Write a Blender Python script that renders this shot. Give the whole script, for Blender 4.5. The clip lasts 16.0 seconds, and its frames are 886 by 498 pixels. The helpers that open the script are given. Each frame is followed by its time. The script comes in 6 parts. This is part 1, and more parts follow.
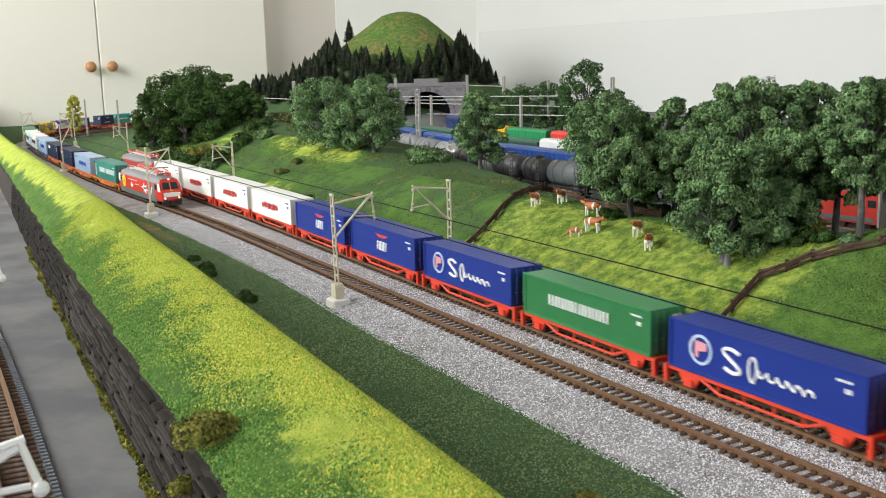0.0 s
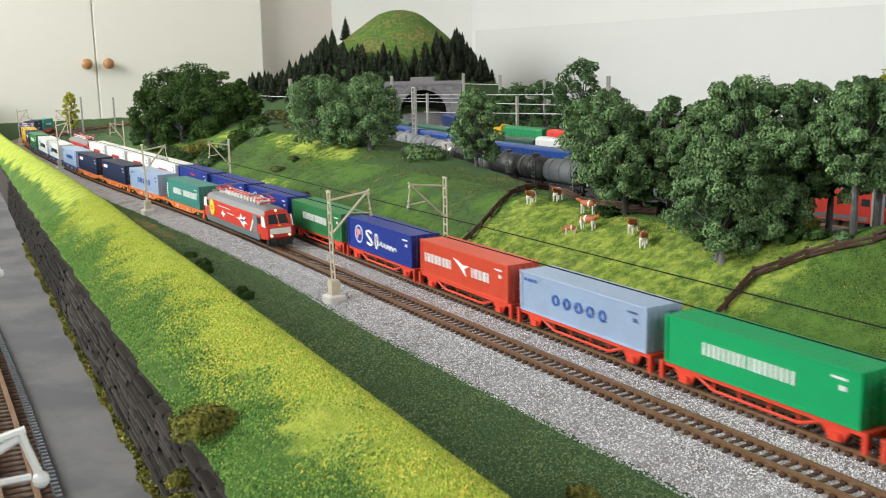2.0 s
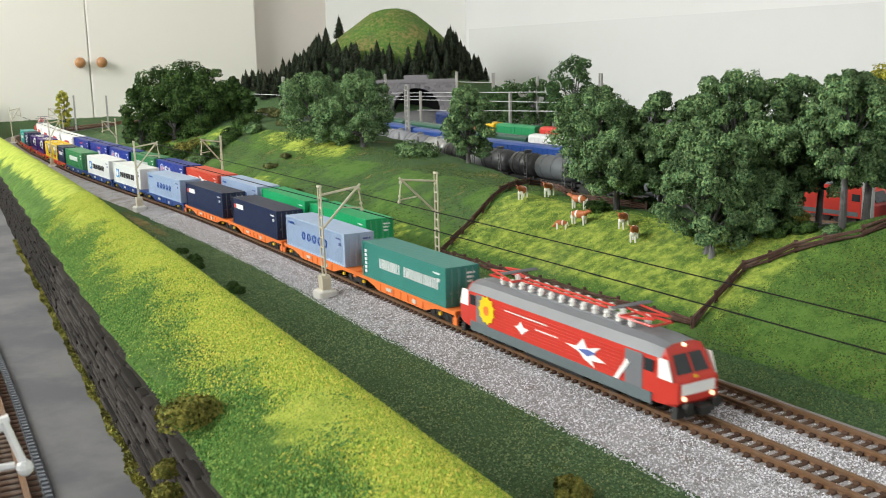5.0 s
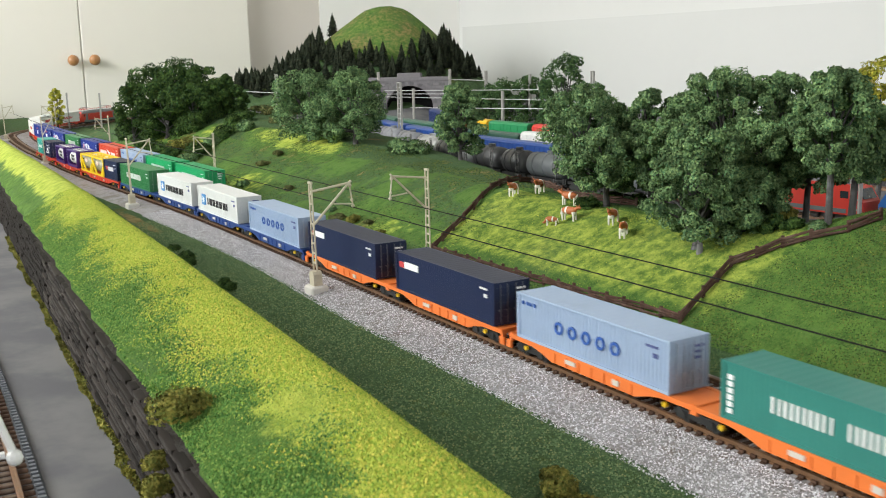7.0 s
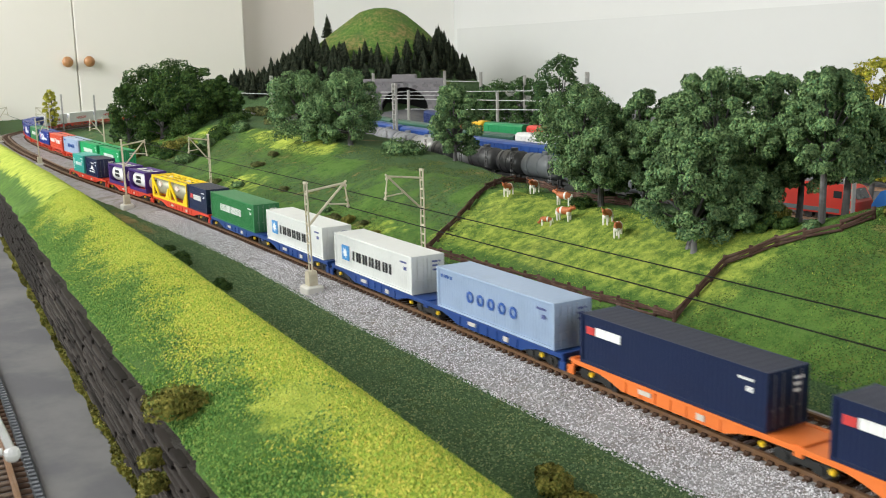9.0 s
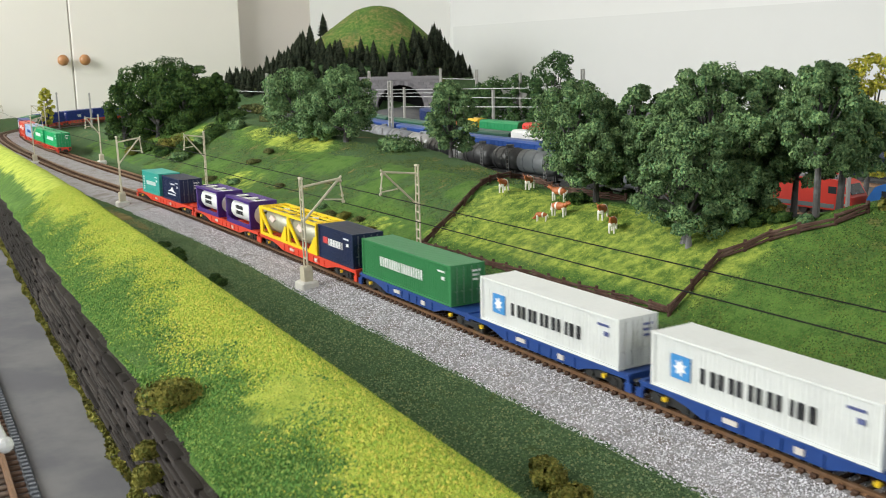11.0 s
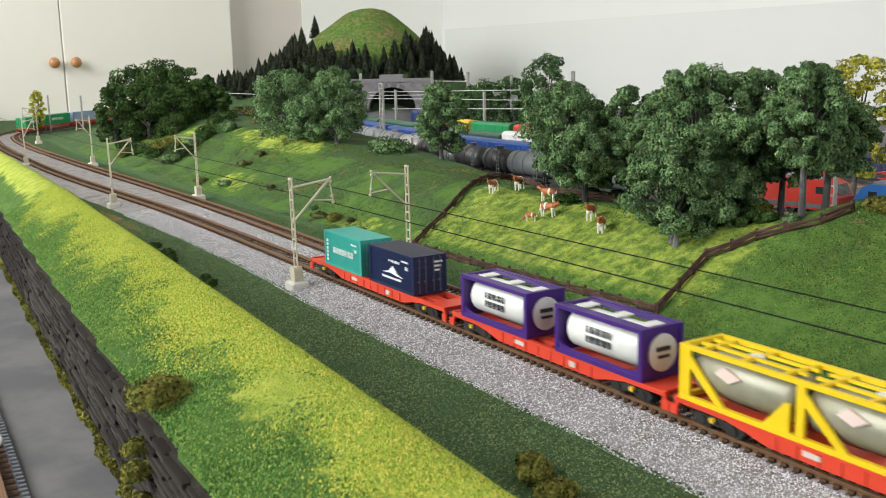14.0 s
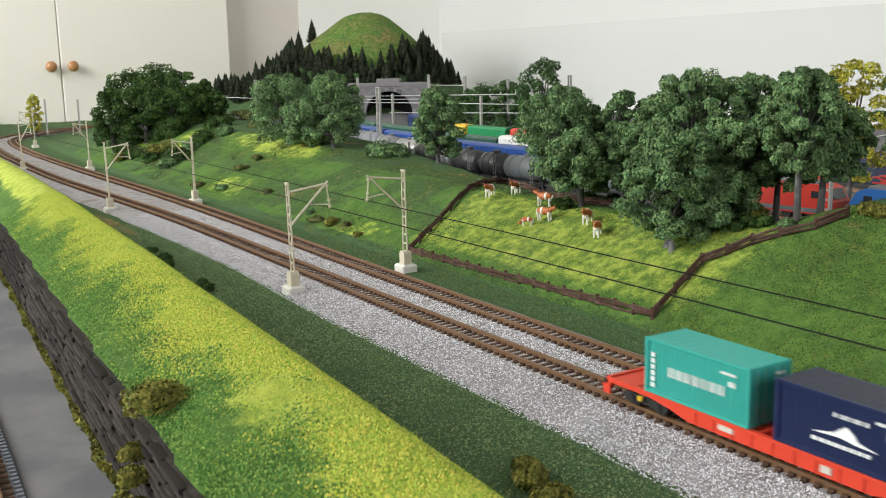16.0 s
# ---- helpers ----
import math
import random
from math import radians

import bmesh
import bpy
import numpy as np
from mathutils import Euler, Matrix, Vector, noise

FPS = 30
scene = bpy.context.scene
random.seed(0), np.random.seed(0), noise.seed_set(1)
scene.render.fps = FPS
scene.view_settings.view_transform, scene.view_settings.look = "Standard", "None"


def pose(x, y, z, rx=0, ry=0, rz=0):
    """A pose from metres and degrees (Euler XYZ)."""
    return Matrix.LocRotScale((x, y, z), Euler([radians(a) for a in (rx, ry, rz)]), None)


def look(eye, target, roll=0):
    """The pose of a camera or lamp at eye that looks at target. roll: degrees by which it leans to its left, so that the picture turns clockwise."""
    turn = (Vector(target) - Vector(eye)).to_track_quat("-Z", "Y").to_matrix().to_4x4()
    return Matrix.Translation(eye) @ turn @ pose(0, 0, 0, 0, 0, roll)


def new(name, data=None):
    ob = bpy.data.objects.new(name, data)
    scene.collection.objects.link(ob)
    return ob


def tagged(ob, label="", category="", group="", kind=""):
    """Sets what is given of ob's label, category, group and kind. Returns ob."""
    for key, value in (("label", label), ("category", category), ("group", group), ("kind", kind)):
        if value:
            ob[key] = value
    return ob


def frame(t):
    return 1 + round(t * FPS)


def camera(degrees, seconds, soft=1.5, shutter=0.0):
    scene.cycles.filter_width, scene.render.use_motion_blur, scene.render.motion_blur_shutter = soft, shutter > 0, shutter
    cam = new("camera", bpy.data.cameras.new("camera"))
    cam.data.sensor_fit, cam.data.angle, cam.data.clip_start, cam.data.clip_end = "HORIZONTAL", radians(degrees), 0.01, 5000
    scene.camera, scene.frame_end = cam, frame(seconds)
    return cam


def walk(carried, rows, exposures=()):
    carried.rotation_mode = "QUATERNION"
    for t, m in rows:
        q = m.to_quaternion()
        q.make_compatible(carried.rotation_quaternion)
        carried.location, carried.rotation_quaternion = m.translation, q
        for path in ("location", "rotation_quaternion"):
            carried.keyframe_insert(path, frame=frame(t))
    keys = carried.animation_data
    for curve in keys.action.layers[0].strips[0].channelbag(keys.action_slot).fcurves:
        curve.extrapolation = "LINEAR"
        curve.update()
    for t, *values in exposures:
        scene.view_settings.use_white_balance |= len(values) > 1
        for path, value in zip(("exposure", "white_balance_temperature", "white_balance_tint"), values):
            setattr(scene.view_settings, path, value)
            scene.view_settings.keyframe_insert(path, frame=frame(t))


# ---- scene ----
cam = camera(47.89, 16.0, 0.95, 0.4)
# a phone lens focused on the middle of the train
cam.data.dof.use_dof, cam.data.dof.focus_distance, cam.data.dof.aperture_fstop = True, 0.52, 68.0
# seconds, place in metres, yaw from +y, pitch down, roll in degrees
PATH = [
    (0, 0.2791, -0.2044, 0.1099, 60.82, 10.78, -1.45),
    (0.5, 0.2806, -0.2050, 0.1104, 60.72, 10.76, -1.38),
    (1, 0.2806, -0.2055, 0.1100, 60.66, 10.84, -1.32),
    (1.5, 0.2810, -0.2054, 0.1097, 60.61, 10.88, -1.26),
    (2, 0.2810, -0.2057, 0.1095, 60.57, 10.86, -1.24),
    (2.5, 0.2814, -0.2056, 0.1085, 60.54, 10.86, -1.26),
    (3, 0.2817, -0.2052, 0.1072, 60.47, 10.89, -1.23),
    (3.5, 0.2822, -0.2045, 0.1069, 60.43, 10.93, -1.20),
    (4, 0.2813, -0.2039, 0.1079, 60.42, 10.89, -1.21),
    (6.5, 0.2852, -0.2049, 0.1059, 60.01, 10.98, -1.27),
    (7, 0.2858, -0.2041, 0.1067, 59.95, 11.00, -1.22),
    (7.5, 0.2861, -0.2039, 0.1063, 59.86, 11.03, -1.19),
    (8, 0.2846, -0.2043, 0.1056, 59.83, 10.99, -1.18),
    (8.5, 0.2852, -0.2044, 0.1059, 59.80, 10.94, -1.23),
    (9, 0.2869, -0.2049, 0.1060, 59.65, 10.90, -1.22),
    (11.5, 0.2880, -0.2044, 0.1040, 59.37, 11.01, -1.26),
    (12, 0.2893, -0.2041, 0.1038, 59.25, 11.02, -1.26),
    (12.5, 0.2899, -0.2036, 0.1035, 59.17, 10.94, -1.30),
    (13, 0.2889, -0.2037, 0.1041, 59.11, 10.90, -1.29),
    (13.5, 0.2903, -0.2040, 0.1040, 59.07, 10.86, -1.26),
    (14, 0.2905, -0.2045, 0.1035, 59.03, 10.82, -1.27),
    (14.5, 0.2918, -0.2041, 0.1042, 58.95, 10.81, -1.30),
    (15, 0.2920, -0.2037, 0.1037, 58.89, 10.79, -1.29),
    (15.5, 0.2914, -0.2036, 0.1041, 58.90, 10.71, -1.31),
    (16, 0.2914, -0.2046, 0.1041, 58.86, 10.62, -1.26),
]
walk(cam, [(t, pose(x, y, z, 0, 0, w) @ pose(0, 0, 0, 90 - p) @ pose(0, 0, 0, 0, 0, r)) for t, x, y, z, w, p, r in PATH],
     [(0.0, -0.09), (16.0, -0.09)])

# ---- light: a room with daylight from two unseen windows ----
world = bpy.data.worlds.new("world")
scene.world = world
world.use_nodes = True
sky = world.node_tree.nodes.new("ShaderNodeTexSky")
sky.sky_type, sky.sun_disc = "NISHITA", False
sky.sun_elevation, sky.sun_rotation = radians(40), radians(100)
world.node_tree.links.new(sky.outputs[0], world.node_tree.nodes["Background"].inputs[0])
world.node_tree.nodes["Background"].inputs[1].default_value = 0.15


def window_light(name, m, w, h, power, colour=(0.985, 1.0, 0.945)):
    lamp = bpy.data.lights.new(name, "AREA")
    lamp.shape, lamp.size, lamp.size_y, lamp.energy, lamp.color = "RECTANGLE", w, h, power, colour
    ob = new(name, lamp)
    ob.matrix_world = m
    return ob


window_light("unseen_window_daylight", look((2.38, 0.0, 0.85), (-0.3, 0.2, 0.0)), 2.1, 1.1, 21)
# added south window, out of view; place and power set to balance brightness
window_light("unseen_window_daylight", look((-0.98, -1.5, 0.9), (-1.0, 0.9, 0.05)), 2.2, 1.0, 78)

# ---- materials ----
MATS = {}


def mat(name, colour, rough=0.6, metal=0.0, noise_scale=400.0, vary=0.12, bump=0.15, bump_scale=1200.0, coat=0.0, second=None, second_scale=60.0, random_tint=0.0, blotch=0.35):
    """A procedural surface: base colour with grain at two scales, and fine relief."""
    if name in MATS:
        return MATS[name]
    m = bpy.data.materials.new(name)
    m.use_nodes = True
    nt = m.node_tree
    n, l = nt.nodes, nt.links
    bsdf = n["Principled BSDF"]
    bsdf.inputs["Roughness"].default_value, bsdf.inputs["Metallic"].default_value = rough, metal
    bsdf.inputs["Coat Weight"].default_value = coat
    bsdf.inputs["Specular IOR Level"].default_value = 0.5 if rough < 0.75 else 0.12
    co = n.new("ShaderNodeTexCoord")
    fine, coarse = n.new("ShaderNodeTexNoise"), n.new("ShaderNodeTexNoise")
    fine.inputs["Scale"].default_value, coarse.inputs["Scale"].default_value = noise_scale, second_scale
    fine.inputs["Detail"].default_value = coarse.inputs["Detail"].default_value = 4
    for k in (fine, coarse):
        l.new(co.outputs["Object"], k.inputs["Vector"])
    ramp = n.new("ShaderNodeMix")
    ramp.data_type = "RGBA"
    a = [c * (1 - vary) for c in colour]
    b = [min(1, c * (1 + vary)) for c in colour]
    ramp.inputs[6].default_value, ramp.inputs[7].default_value = (*a, 1), (*b, 1)
    l.new(fine.outputs["Fac"], ramp.inputs[0])
    mix = n.new("ShaderNodeMix")
    mix.data_type = "RGBA"
    mix.inputs[7].default_value = (*(second or [c * 0.8 for c in colour]), 1)
    span = n.new("ShaderNodeMapRange")
    span.inputs[1].default_value, span.inputs[2].default_value, span.inputs[4].default_value = 0.48, 0.68, 0.8 if second else blotch
    l.new(coarse.outputs["Fac"], span.inputs[0])
    l.new(span.outputs[0], mix.inputs[0])
    l.new(ramp.outputs[2], mix.inputs[6])
    out = mix.outputs[2]
    if random_tint:
        info, hsv, mr = n.new("ShaderNodeObjectInfo"), n.new("ShaderNodeHueSaturation"), n.new("ShaderNodeMapRange")
        mr.inputs[3].default_value, mr.inputs[4].default_value = 1 - random_tint, 1 + random_tint
        l.new(info.outputs["Random"], mr.inputs[0])
        l.new(mr.outputs[0], hsv.inputs["Value"])
        l.new(out, hsv.inputs["Color"])
        out = hsv.outputs[0]
    l.new(out, bsdf.inputs["Base Color"])
    if bump:
        bn, bt = n.new("ShaderNodeTexNoise"), n.new("ShaderNodeBump")
        bn.inputs["Scale"].default_value = bump_scale
        bt.inputs["Strength"].default_value, bt.inputs["Distance"].default_value = bump, 0.0006
        l.new(co.outputs["Object"], bn.inputs["Vector"])
        l.new(bn.outputs["Fac"], bt.inputs["Height"])
        l.new(bt.outputs[0], bsdf.inputs["Normal"])
    MATS[name] = m
    return m


def paint(name, colour, rough=0.42):
    return mat(name, colour, rough, 0, 900, 0.05, 0.03, 2500, 0.05, None, 90)


def foliage(name, dark, light, warm):
    """Leaf flock: each clump has its own green."""
    if name in MATS:
        return MATS[name]
    m = bpy.data.materials.new(name)
    m.use_nodes = True
    n, l = m.node_tree.nodes, m.node_tree.links
    bsdf = n["Principled BSDF"]
    bsdf.inputs["Roughness"].default_value = 0.85
    bsdf.inputs["Specular IOR Level"].default_value = 0.15
    geo, ramp = n.new("ShaderNodeNewGeometry"), n.new("ShaderNodeValToRGB")
    ramp.color_ramp.elements[0].color, ramp.color_ramp.elements[1].color = (*dark, 1), (*light, 1)
    el = ramp.color_ramp.elements.new(0.93)
    el.color = (*warm, 1)
    ramp.color_ramp.elements[1].position = 0.85 if ramp.color_ramp.elements[1].color[1] == light[1] else ramp.color_ramp.elements[1].position
    l.new(geo.outputs["Random Per Island"], ramp.inputs[0])
    co, noi, mix = n.new("ShaderNodeTexCoord"), n.new("ShaderNodeTexNoise"), n.new("ShaderNodeMix")
    mix.data_type, mix.blend_type = "RGBA", "MULTIPLY"
    noi.inputs["Scale"].default_value = 120
    mr = n.new("ShaderNodeMapRange")
    mr.inputs[1].default_value, mr.inputs[2].default_value, mr.inputs[3].default_value, mr.inputs[4].default_value = 0.34, 0.66, 0.45, 1.4
    l.new(co.outputs["Object"], noi.inputs["Vector"])
    l.new(noi.outputs["Fac"], mr.inputs[0])
    mix.inputs[0].default_value = 1
    l.new(ramp.outputs[0], mix.inputs[6])
    l.new(mr.outputs[0], mix.inputs[7])
    l.new(mix.outputs[2], bsdf.inputs["Base Color"])
    MATS[name] = m
    return m


def ground_material():
    """Flocked grass in several greens, bare earth and asphalt, by the ground's own zones."""
    m = bpy.data.materials.new("ground_cover")
    m.use_nodes = True
    n, l = m.node_tree.nodes, m.node_tree.links
    bsdf = n["Principled BSDF"]
    bsdf.inputs["Roughness"].default_value = 0.9
    bsdf.inputs["Specular IOR Level"].default_value = 0.12
    co = n.new("ShaderNodeTexCoord")
    zone, sep = n.new("ShaderNodeVertexColor"), n.new("ShaderNodeSeparateColor")
    zone.layer_name = "zone"
    l.new(zone.outputs[0], sep.inputs[0])

    def noise_at(scale, detail=5, rough=0.6):
        k = n.new("ShaderNodeTexNoise")
        k.inputs["Scale"].default_value, k.inputs["Detail"].default_value, k.inputs["Roughness"].default_value = scale, detail, rough
        l.new(co.outputs["Object"], k.inputs["Vector"])
        return k.outputs["Fac"]

    def blend(fac, a, b):
        k = n.new("ShaderNodeMix")
        k.data_type = "RGBA"
        for sock, v in ((k.inputs[0], fac), (k.inputs[6], a), (k.inputs[7], b)):
            if isinstance(v, (tuple, float)):
                sock.default_value = (*v, 1) if isinstance(v, tuple) else v
            else:
                l.new(v, sock)
        return k.outputs[2]

    def ranged(v, lo, hi):
        k = n.new("ShaderNodeMapRange")
        k.interpolation_type = "SMOOTHSTEP"
        k.inputs[1].default_value, k.inputs[2].default_value = lo, hi
        l.new(v, k.inputs[0])
        return k.outputs[0]

    def plus(a, b, w):
        k = n.new("ShaderNodeMath")
        k.operation = "MULTIPLY_ADD"
        k.inputs[1].default_value = w
        l.new(b, k.inputs[0])
        l.new(a, k.inputs[2])
        return k.outputs[0]

    fine, mid, big = noise_at(1100, 6, 0.7), noise_at(150, 8, 0.7), noise_at(22)
    grass = blend(ranged(mid, 0.35, 0.65), (0.052, 0.12, 0.025), (0.12, 0.23, 0.047))
    grass = blend(ranged(fine, 0.45, 0.75), grass, (0.16, 0.25, 0.06))
    grass = blend(ranged(big, 0.5, 0.7), grass, (0.085, 0.155, 0.045))
    yellow = blend(ranged(mid, 0.38, 0.62), (0.30, 0.40, 0.06), (0.50, 0.56, 0.10))
    yellow = blend(ranged(fine, 0.5, 0.8), yellow, (0.55, 0.52, 0.10))
    dark = blend(ranged(fine, 0.35, 0.7), (0.042, 0.085, 0.038), (0.11, 0.18, 0.075))
    dark = blend(ranged(mid, 0.5, 0.75), dark, (0.07, 0.105, 0.028))
    dark = blend(ranged(big, 0.55, 0.72), dark, (0.10, 0.12, 0.035))
    tar = blend(ranged(big, 0.4, 0.65), (0.13, 0.13, 0.14), (0.19, 0.187, 0.19))
    tar = blend(ranged(fine, 0.62, 0.8), tar, (0.17, 0.165, 0.16))
    edge = plus(sep.outputs[0], mid, 0.7)
    c = blend(ranged(edge, 0.7, 1.1), grass, yellow)
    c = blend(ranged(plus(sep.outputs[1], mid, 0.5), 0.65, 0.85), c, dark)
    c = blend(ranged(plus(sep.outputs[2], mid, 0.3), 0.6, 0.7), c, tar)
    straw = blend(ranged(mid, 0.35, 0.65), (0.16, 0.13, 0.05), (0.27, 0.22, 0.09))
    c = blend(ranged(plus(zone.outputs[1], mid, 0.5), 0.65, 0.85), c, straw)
    l.new(c, bsdf.inputs["Base Color"])
    bump = n.new("ShaderNodeBump")
    bump.inputs["Strength"].default_value, bump.inputs["Distance"].default_value = 0.8, 0.0018
    inv = n.new("ShaderNodeMath")
    inv.operation = "MULTIPLY"
    flat = n.new("ShaderNodeMath")
    flat.operation = "SUBTRACT"
    flat.inputs[0].default_value = 1.05
    l.new(sep.outputs[2], flat.inputs[1])
    l.new(fine, inv.inputs[0])
    l.new(flat.outputs[0], inv.inputs[1])
    l.new(inv.outputs[0], bump.inputs["Height"])
    l.new(bump.outputs[0], bsdf.inputs["Normal"])
    return m


# ---- mesh helpers (millimetres in, metres out) ----
class Mesh:
    def __init__(self):
        self.v, self.f, self.mi = [], [], []

    def add(self, verts, faces, mi=0):
        k = len(self.v)
        self.v += [tuple(p) for p in verts]
        self.f += [tuple(k + i for i in face) for face in faces]
        self.mi += [mi] * len(faces)
        return self

    def box(self, x0, x1, y0, y1, z0, z1, mi=0, c=0.0):
        """A box; c chamfers its upright and top edges."""
        if c <= 0:
            v = [(x, y, z) for z in (z0, z1) for y in (y0, y1) for x in (x0, x1)]
            return self.add(v, [(0, 2, 3, 1), (4, 5, 7, 6), (0, 1, 5, 4), (2, 6, 7, 3), (0, 4, 6, 2), (1, 3, 7, 5)], mi)
        ring = [(x0 + c, y0), (x1 - c, y0), (x1, y0 + c), (x1, y1 - c), (x1 - c, y1), (x0 + c, y1), (x0, y1 - c), (x0, y0 + c)]
        cx, cy = (x0 + x1) / 2, (y0 + y1) / 2
        kx, ky = 1 - 2 * c / (x1 - x0), 1 - 2 * c / (y1 - y0)
        v = [(*p, z0) for p in ring] + [(*p, z1 - c) for p in ring] + [(cx + (p[0] - cx) * kx, cy + (p[1] - cy) * ky, z1) for p in ring]
        f = [tuple(range(7, -1, -1)), tuple(range(16, 24))]
        f += [(i + k, (i + 1) % 8 + k, (i + 1) % 8 + k + 8, i + k + 8) for k in (0, 8) for i in range(8)]
        return self.add(v, f, mi)

    def prism(self, profile, a, b, axis="y", mi=0):
        """A closed outline swept straight from a to b along an axis."""
        n = len(profile)
        put = {"y": lambda p, q: (p[0], q, p[1]), "x": lambda p, q: (q, p[0], p[1]), "z": lambda p, q: (p[0], p[1], q)}[axis]
        v = [put(p, a) for p in profile] + [put(p, b) for p in profile]
        f = [tuple(range(n)), tuple(range(2 * n - 1, n - 1, -1))] + [(i, i + n, (i + 1) % n + n, (i + 1) % n) for i in range(n)]
        return self.add(v, f, mi)

    def tube(self, a, b, r, sides=6, mi=0, r2=None):
        a, b = Vector(a), Vector(b)
        d = (b - a).normalized()
        u = d.orthogonal().normalized()
        w = d.cross(u)
        r2 = r if r2 is None else r2
        ring = [(math.cos(k * math.tau / sides), math.sin(k * math.tau / sides)) for k in range(sides)]
        v = [a + (u * c + w * s) * r for c, s in ring] + [b + (u * c + w * s) * r2 for c, s in ring]
        f = [tuple(range(sides - 1, -1, -1)), tuple(range(sides, 2 * sides))]
        f += [(i, (i + 1) % sides, (i + 1) % sides + sides, i + sides) for i in range(sides)]
        return self.add(v, f, mi)

    def path(self, points, r, sides=5, mi=0):
        for a, b in zip(points, points[1:]):
            self.tube(a, b, r, sides, mi)
        return self

    def ball(self, c, r, mi=0, squash=(1, 1, 1), rings=6, segs=10):
        v = [(c[0], c[1], c[2] - r * squash[2])]
        for i in range(1, rings):
            a = -math.pi / 2 + math.pi * i / rings
            v += [(c[0] + r * squash[0] * math.cos(a) * math.cos(k * math.tau / segs), c[1] + r * squash[1] * math.cos(a) * math.sin(k * math.tau / segs), c[2] + r * squash[2] * math.sin(a)) for k in range(segs)]
        v.append((c[0], c[1], c[2] + r * squash[2]))
        f = [(0, 1 + (k + 1) % segs, 1 + k) for k in range(segs)]
        for i in range(rings - 2):
            f += [(1 + i * segs + k, 1 + i * segs + (k + 1) % segs, 1 + (i + 1) * segs + (k + 1) % segs, 1 + (i + 1) * segs + k) for k in range(segs)]
        top, last = len(v) - 1, 1 + (rings - 2) * segs
        f += [(last + k, last + (k + 1) % segs, top) for k in range(segs)]
        return self.add(v, f, mi)

    def data(self, name, *mats, smooth=False):
        me = bpy.data.meshes.new(name)
        me.from_pydata([(x * 0.001, y * 0.001, z * 0.001) for x, y, z in self.v], [], self.f)
        for m in mats:
            me.materials.append(m)
        if any(self.mi):
            me.polygons.foreach_set("material_index", self.mi)
        if smooth:
            me.polygons.foreach_set("use_smooth", [True] * len(me.polygons))
        me.update()
        return me


def part(name, mesh, mats, parent, label="", smooth=False):
    mats = mats if isinstance(mats, (tuple, list)) else (mats,)
    ob = new(name, mesh.data(name, *mats, smooth=smooth) if isinstance(mesh, Mesh) else mesh)
    if parent:
        ob.parent = parent
    return tagged(ob, label) if label else ob


def thing(name, label, category, group="", at=None, kind=""):
    ob = new(name)
    ob.empty_display_size = 0.005
    if at:
        ob.matrix_basis = pose(at[0] * 0.001, at[1] * 0.001, at[2] * 0.001, 0, 0, at[3] if len(at) > 3 else 0)
    return tagged(ob, label, category, group, kind)


# ---- the lines of the two tracks ----
def line_of(points):
    """A smooth line through points, every 4 mm: arc lengths, places and headings. Zero is abreast of x = 0."""
    p = np.array(points, float)
    out = []
    for i in range(len(p) - 1):
        a, b, c, d = p[max(i - 1, 0)], p[i], p[i + 1], p[min(i + 2, len(p) - 1)]
        la, lb, lc = max(np.linalg.norm(b - a), 1), np.linalg.norm(c - b), max(np.linalg.norm(d - c), 1)
        ta = ((c - b) / lb * la + (b - a) / la * lb) / (la + lb) * lb if i else (c - b)
        tb = ((d - c) / lc * lb + (c - b) / lb * lc) / (lb + lc) * lb if i < len(p) - 2 else (c - b)
        for u in np.linspace(0, 1, max(2, int(lb / 4)), endpoint=False):
            out.append((2 * u**3 - 3 * u**2 + 1) * b + (u**3 - 2 * u**2 + u) * ta + (3 * u**2 - 2 * u**3) * c + (u**3 - u**2) * tb)
    out = np.array(out + [p[-1]])
    s = np.concatenate([[0], np.cumsum(np.linalg.norm(np.diff(out, axis=0), axis=1))])
    zero = s[np.argmin(abs(out[:, 0]) + 10 * (abs(out[:, 1]) > 60))]
    return zero - s, out


OUTER = line_of([(620, 0), (300, 0), (100, 0), (-100, -1.2), (-218, -1.2), (-312, -1.5), (-427, -4), (-560, -11), (-645, -16), (-750, -20.5), (-949, -21.5), (-1150, -18), (-1290, -11), (-1410, 3),
                 (-1496, 40), (-1565, 92), (-1620, 140), (-1670, 195), (-1710, 260), (-1735, 330), (-1740, 420), (-1715, 530), (-1640, 620), (-1540, 650), (-1440, 620), (-1370, 540), (-1350, 450), (-1390, 370), (-1460, 330)])
INNER = line_of([(620, 26), (300, 26), (100, 26), (-100, 26), (-244, 27), (-344, 28), (-461, 27.5), (-613, 24), (-812, 18), (-942, 15), (-1042, 14), (-1188, 16), (-1300, 22), (-1400, 36),
                 (-1475, 66), (-1543, 116), (-1596, 163), (-1643, 213), (-1680, 272), (-1703, 335), (-1708, 415), (-1688, 510), (-1625, 590), (-1540, 618), (-1460, 595), (-1400, 530), (-1382, 450), (-1412, 390), (-1465, 362)])


def on_line(line, s):
    """The place and heading (degrees, of +s) at arc length s."""
    S, P = line
    x, y = np.interp(s, S[::-1], P[::-1, 0]), np.interp(s, S[::-1], P[::-1, 1])
    a, b = s - 12, s + 12
    dx = np.interp(b, S[::-1], P[::-1, 0]) - np.interp(a, S[::-1], P[::-1, 0])
    dy = np.interp(b, S[::-1], P[::-1, 1]) - np.interp(a, S[::-1], P[::-1, 1])
    return x, y, math.degrees(math.atan2(dy, dx))


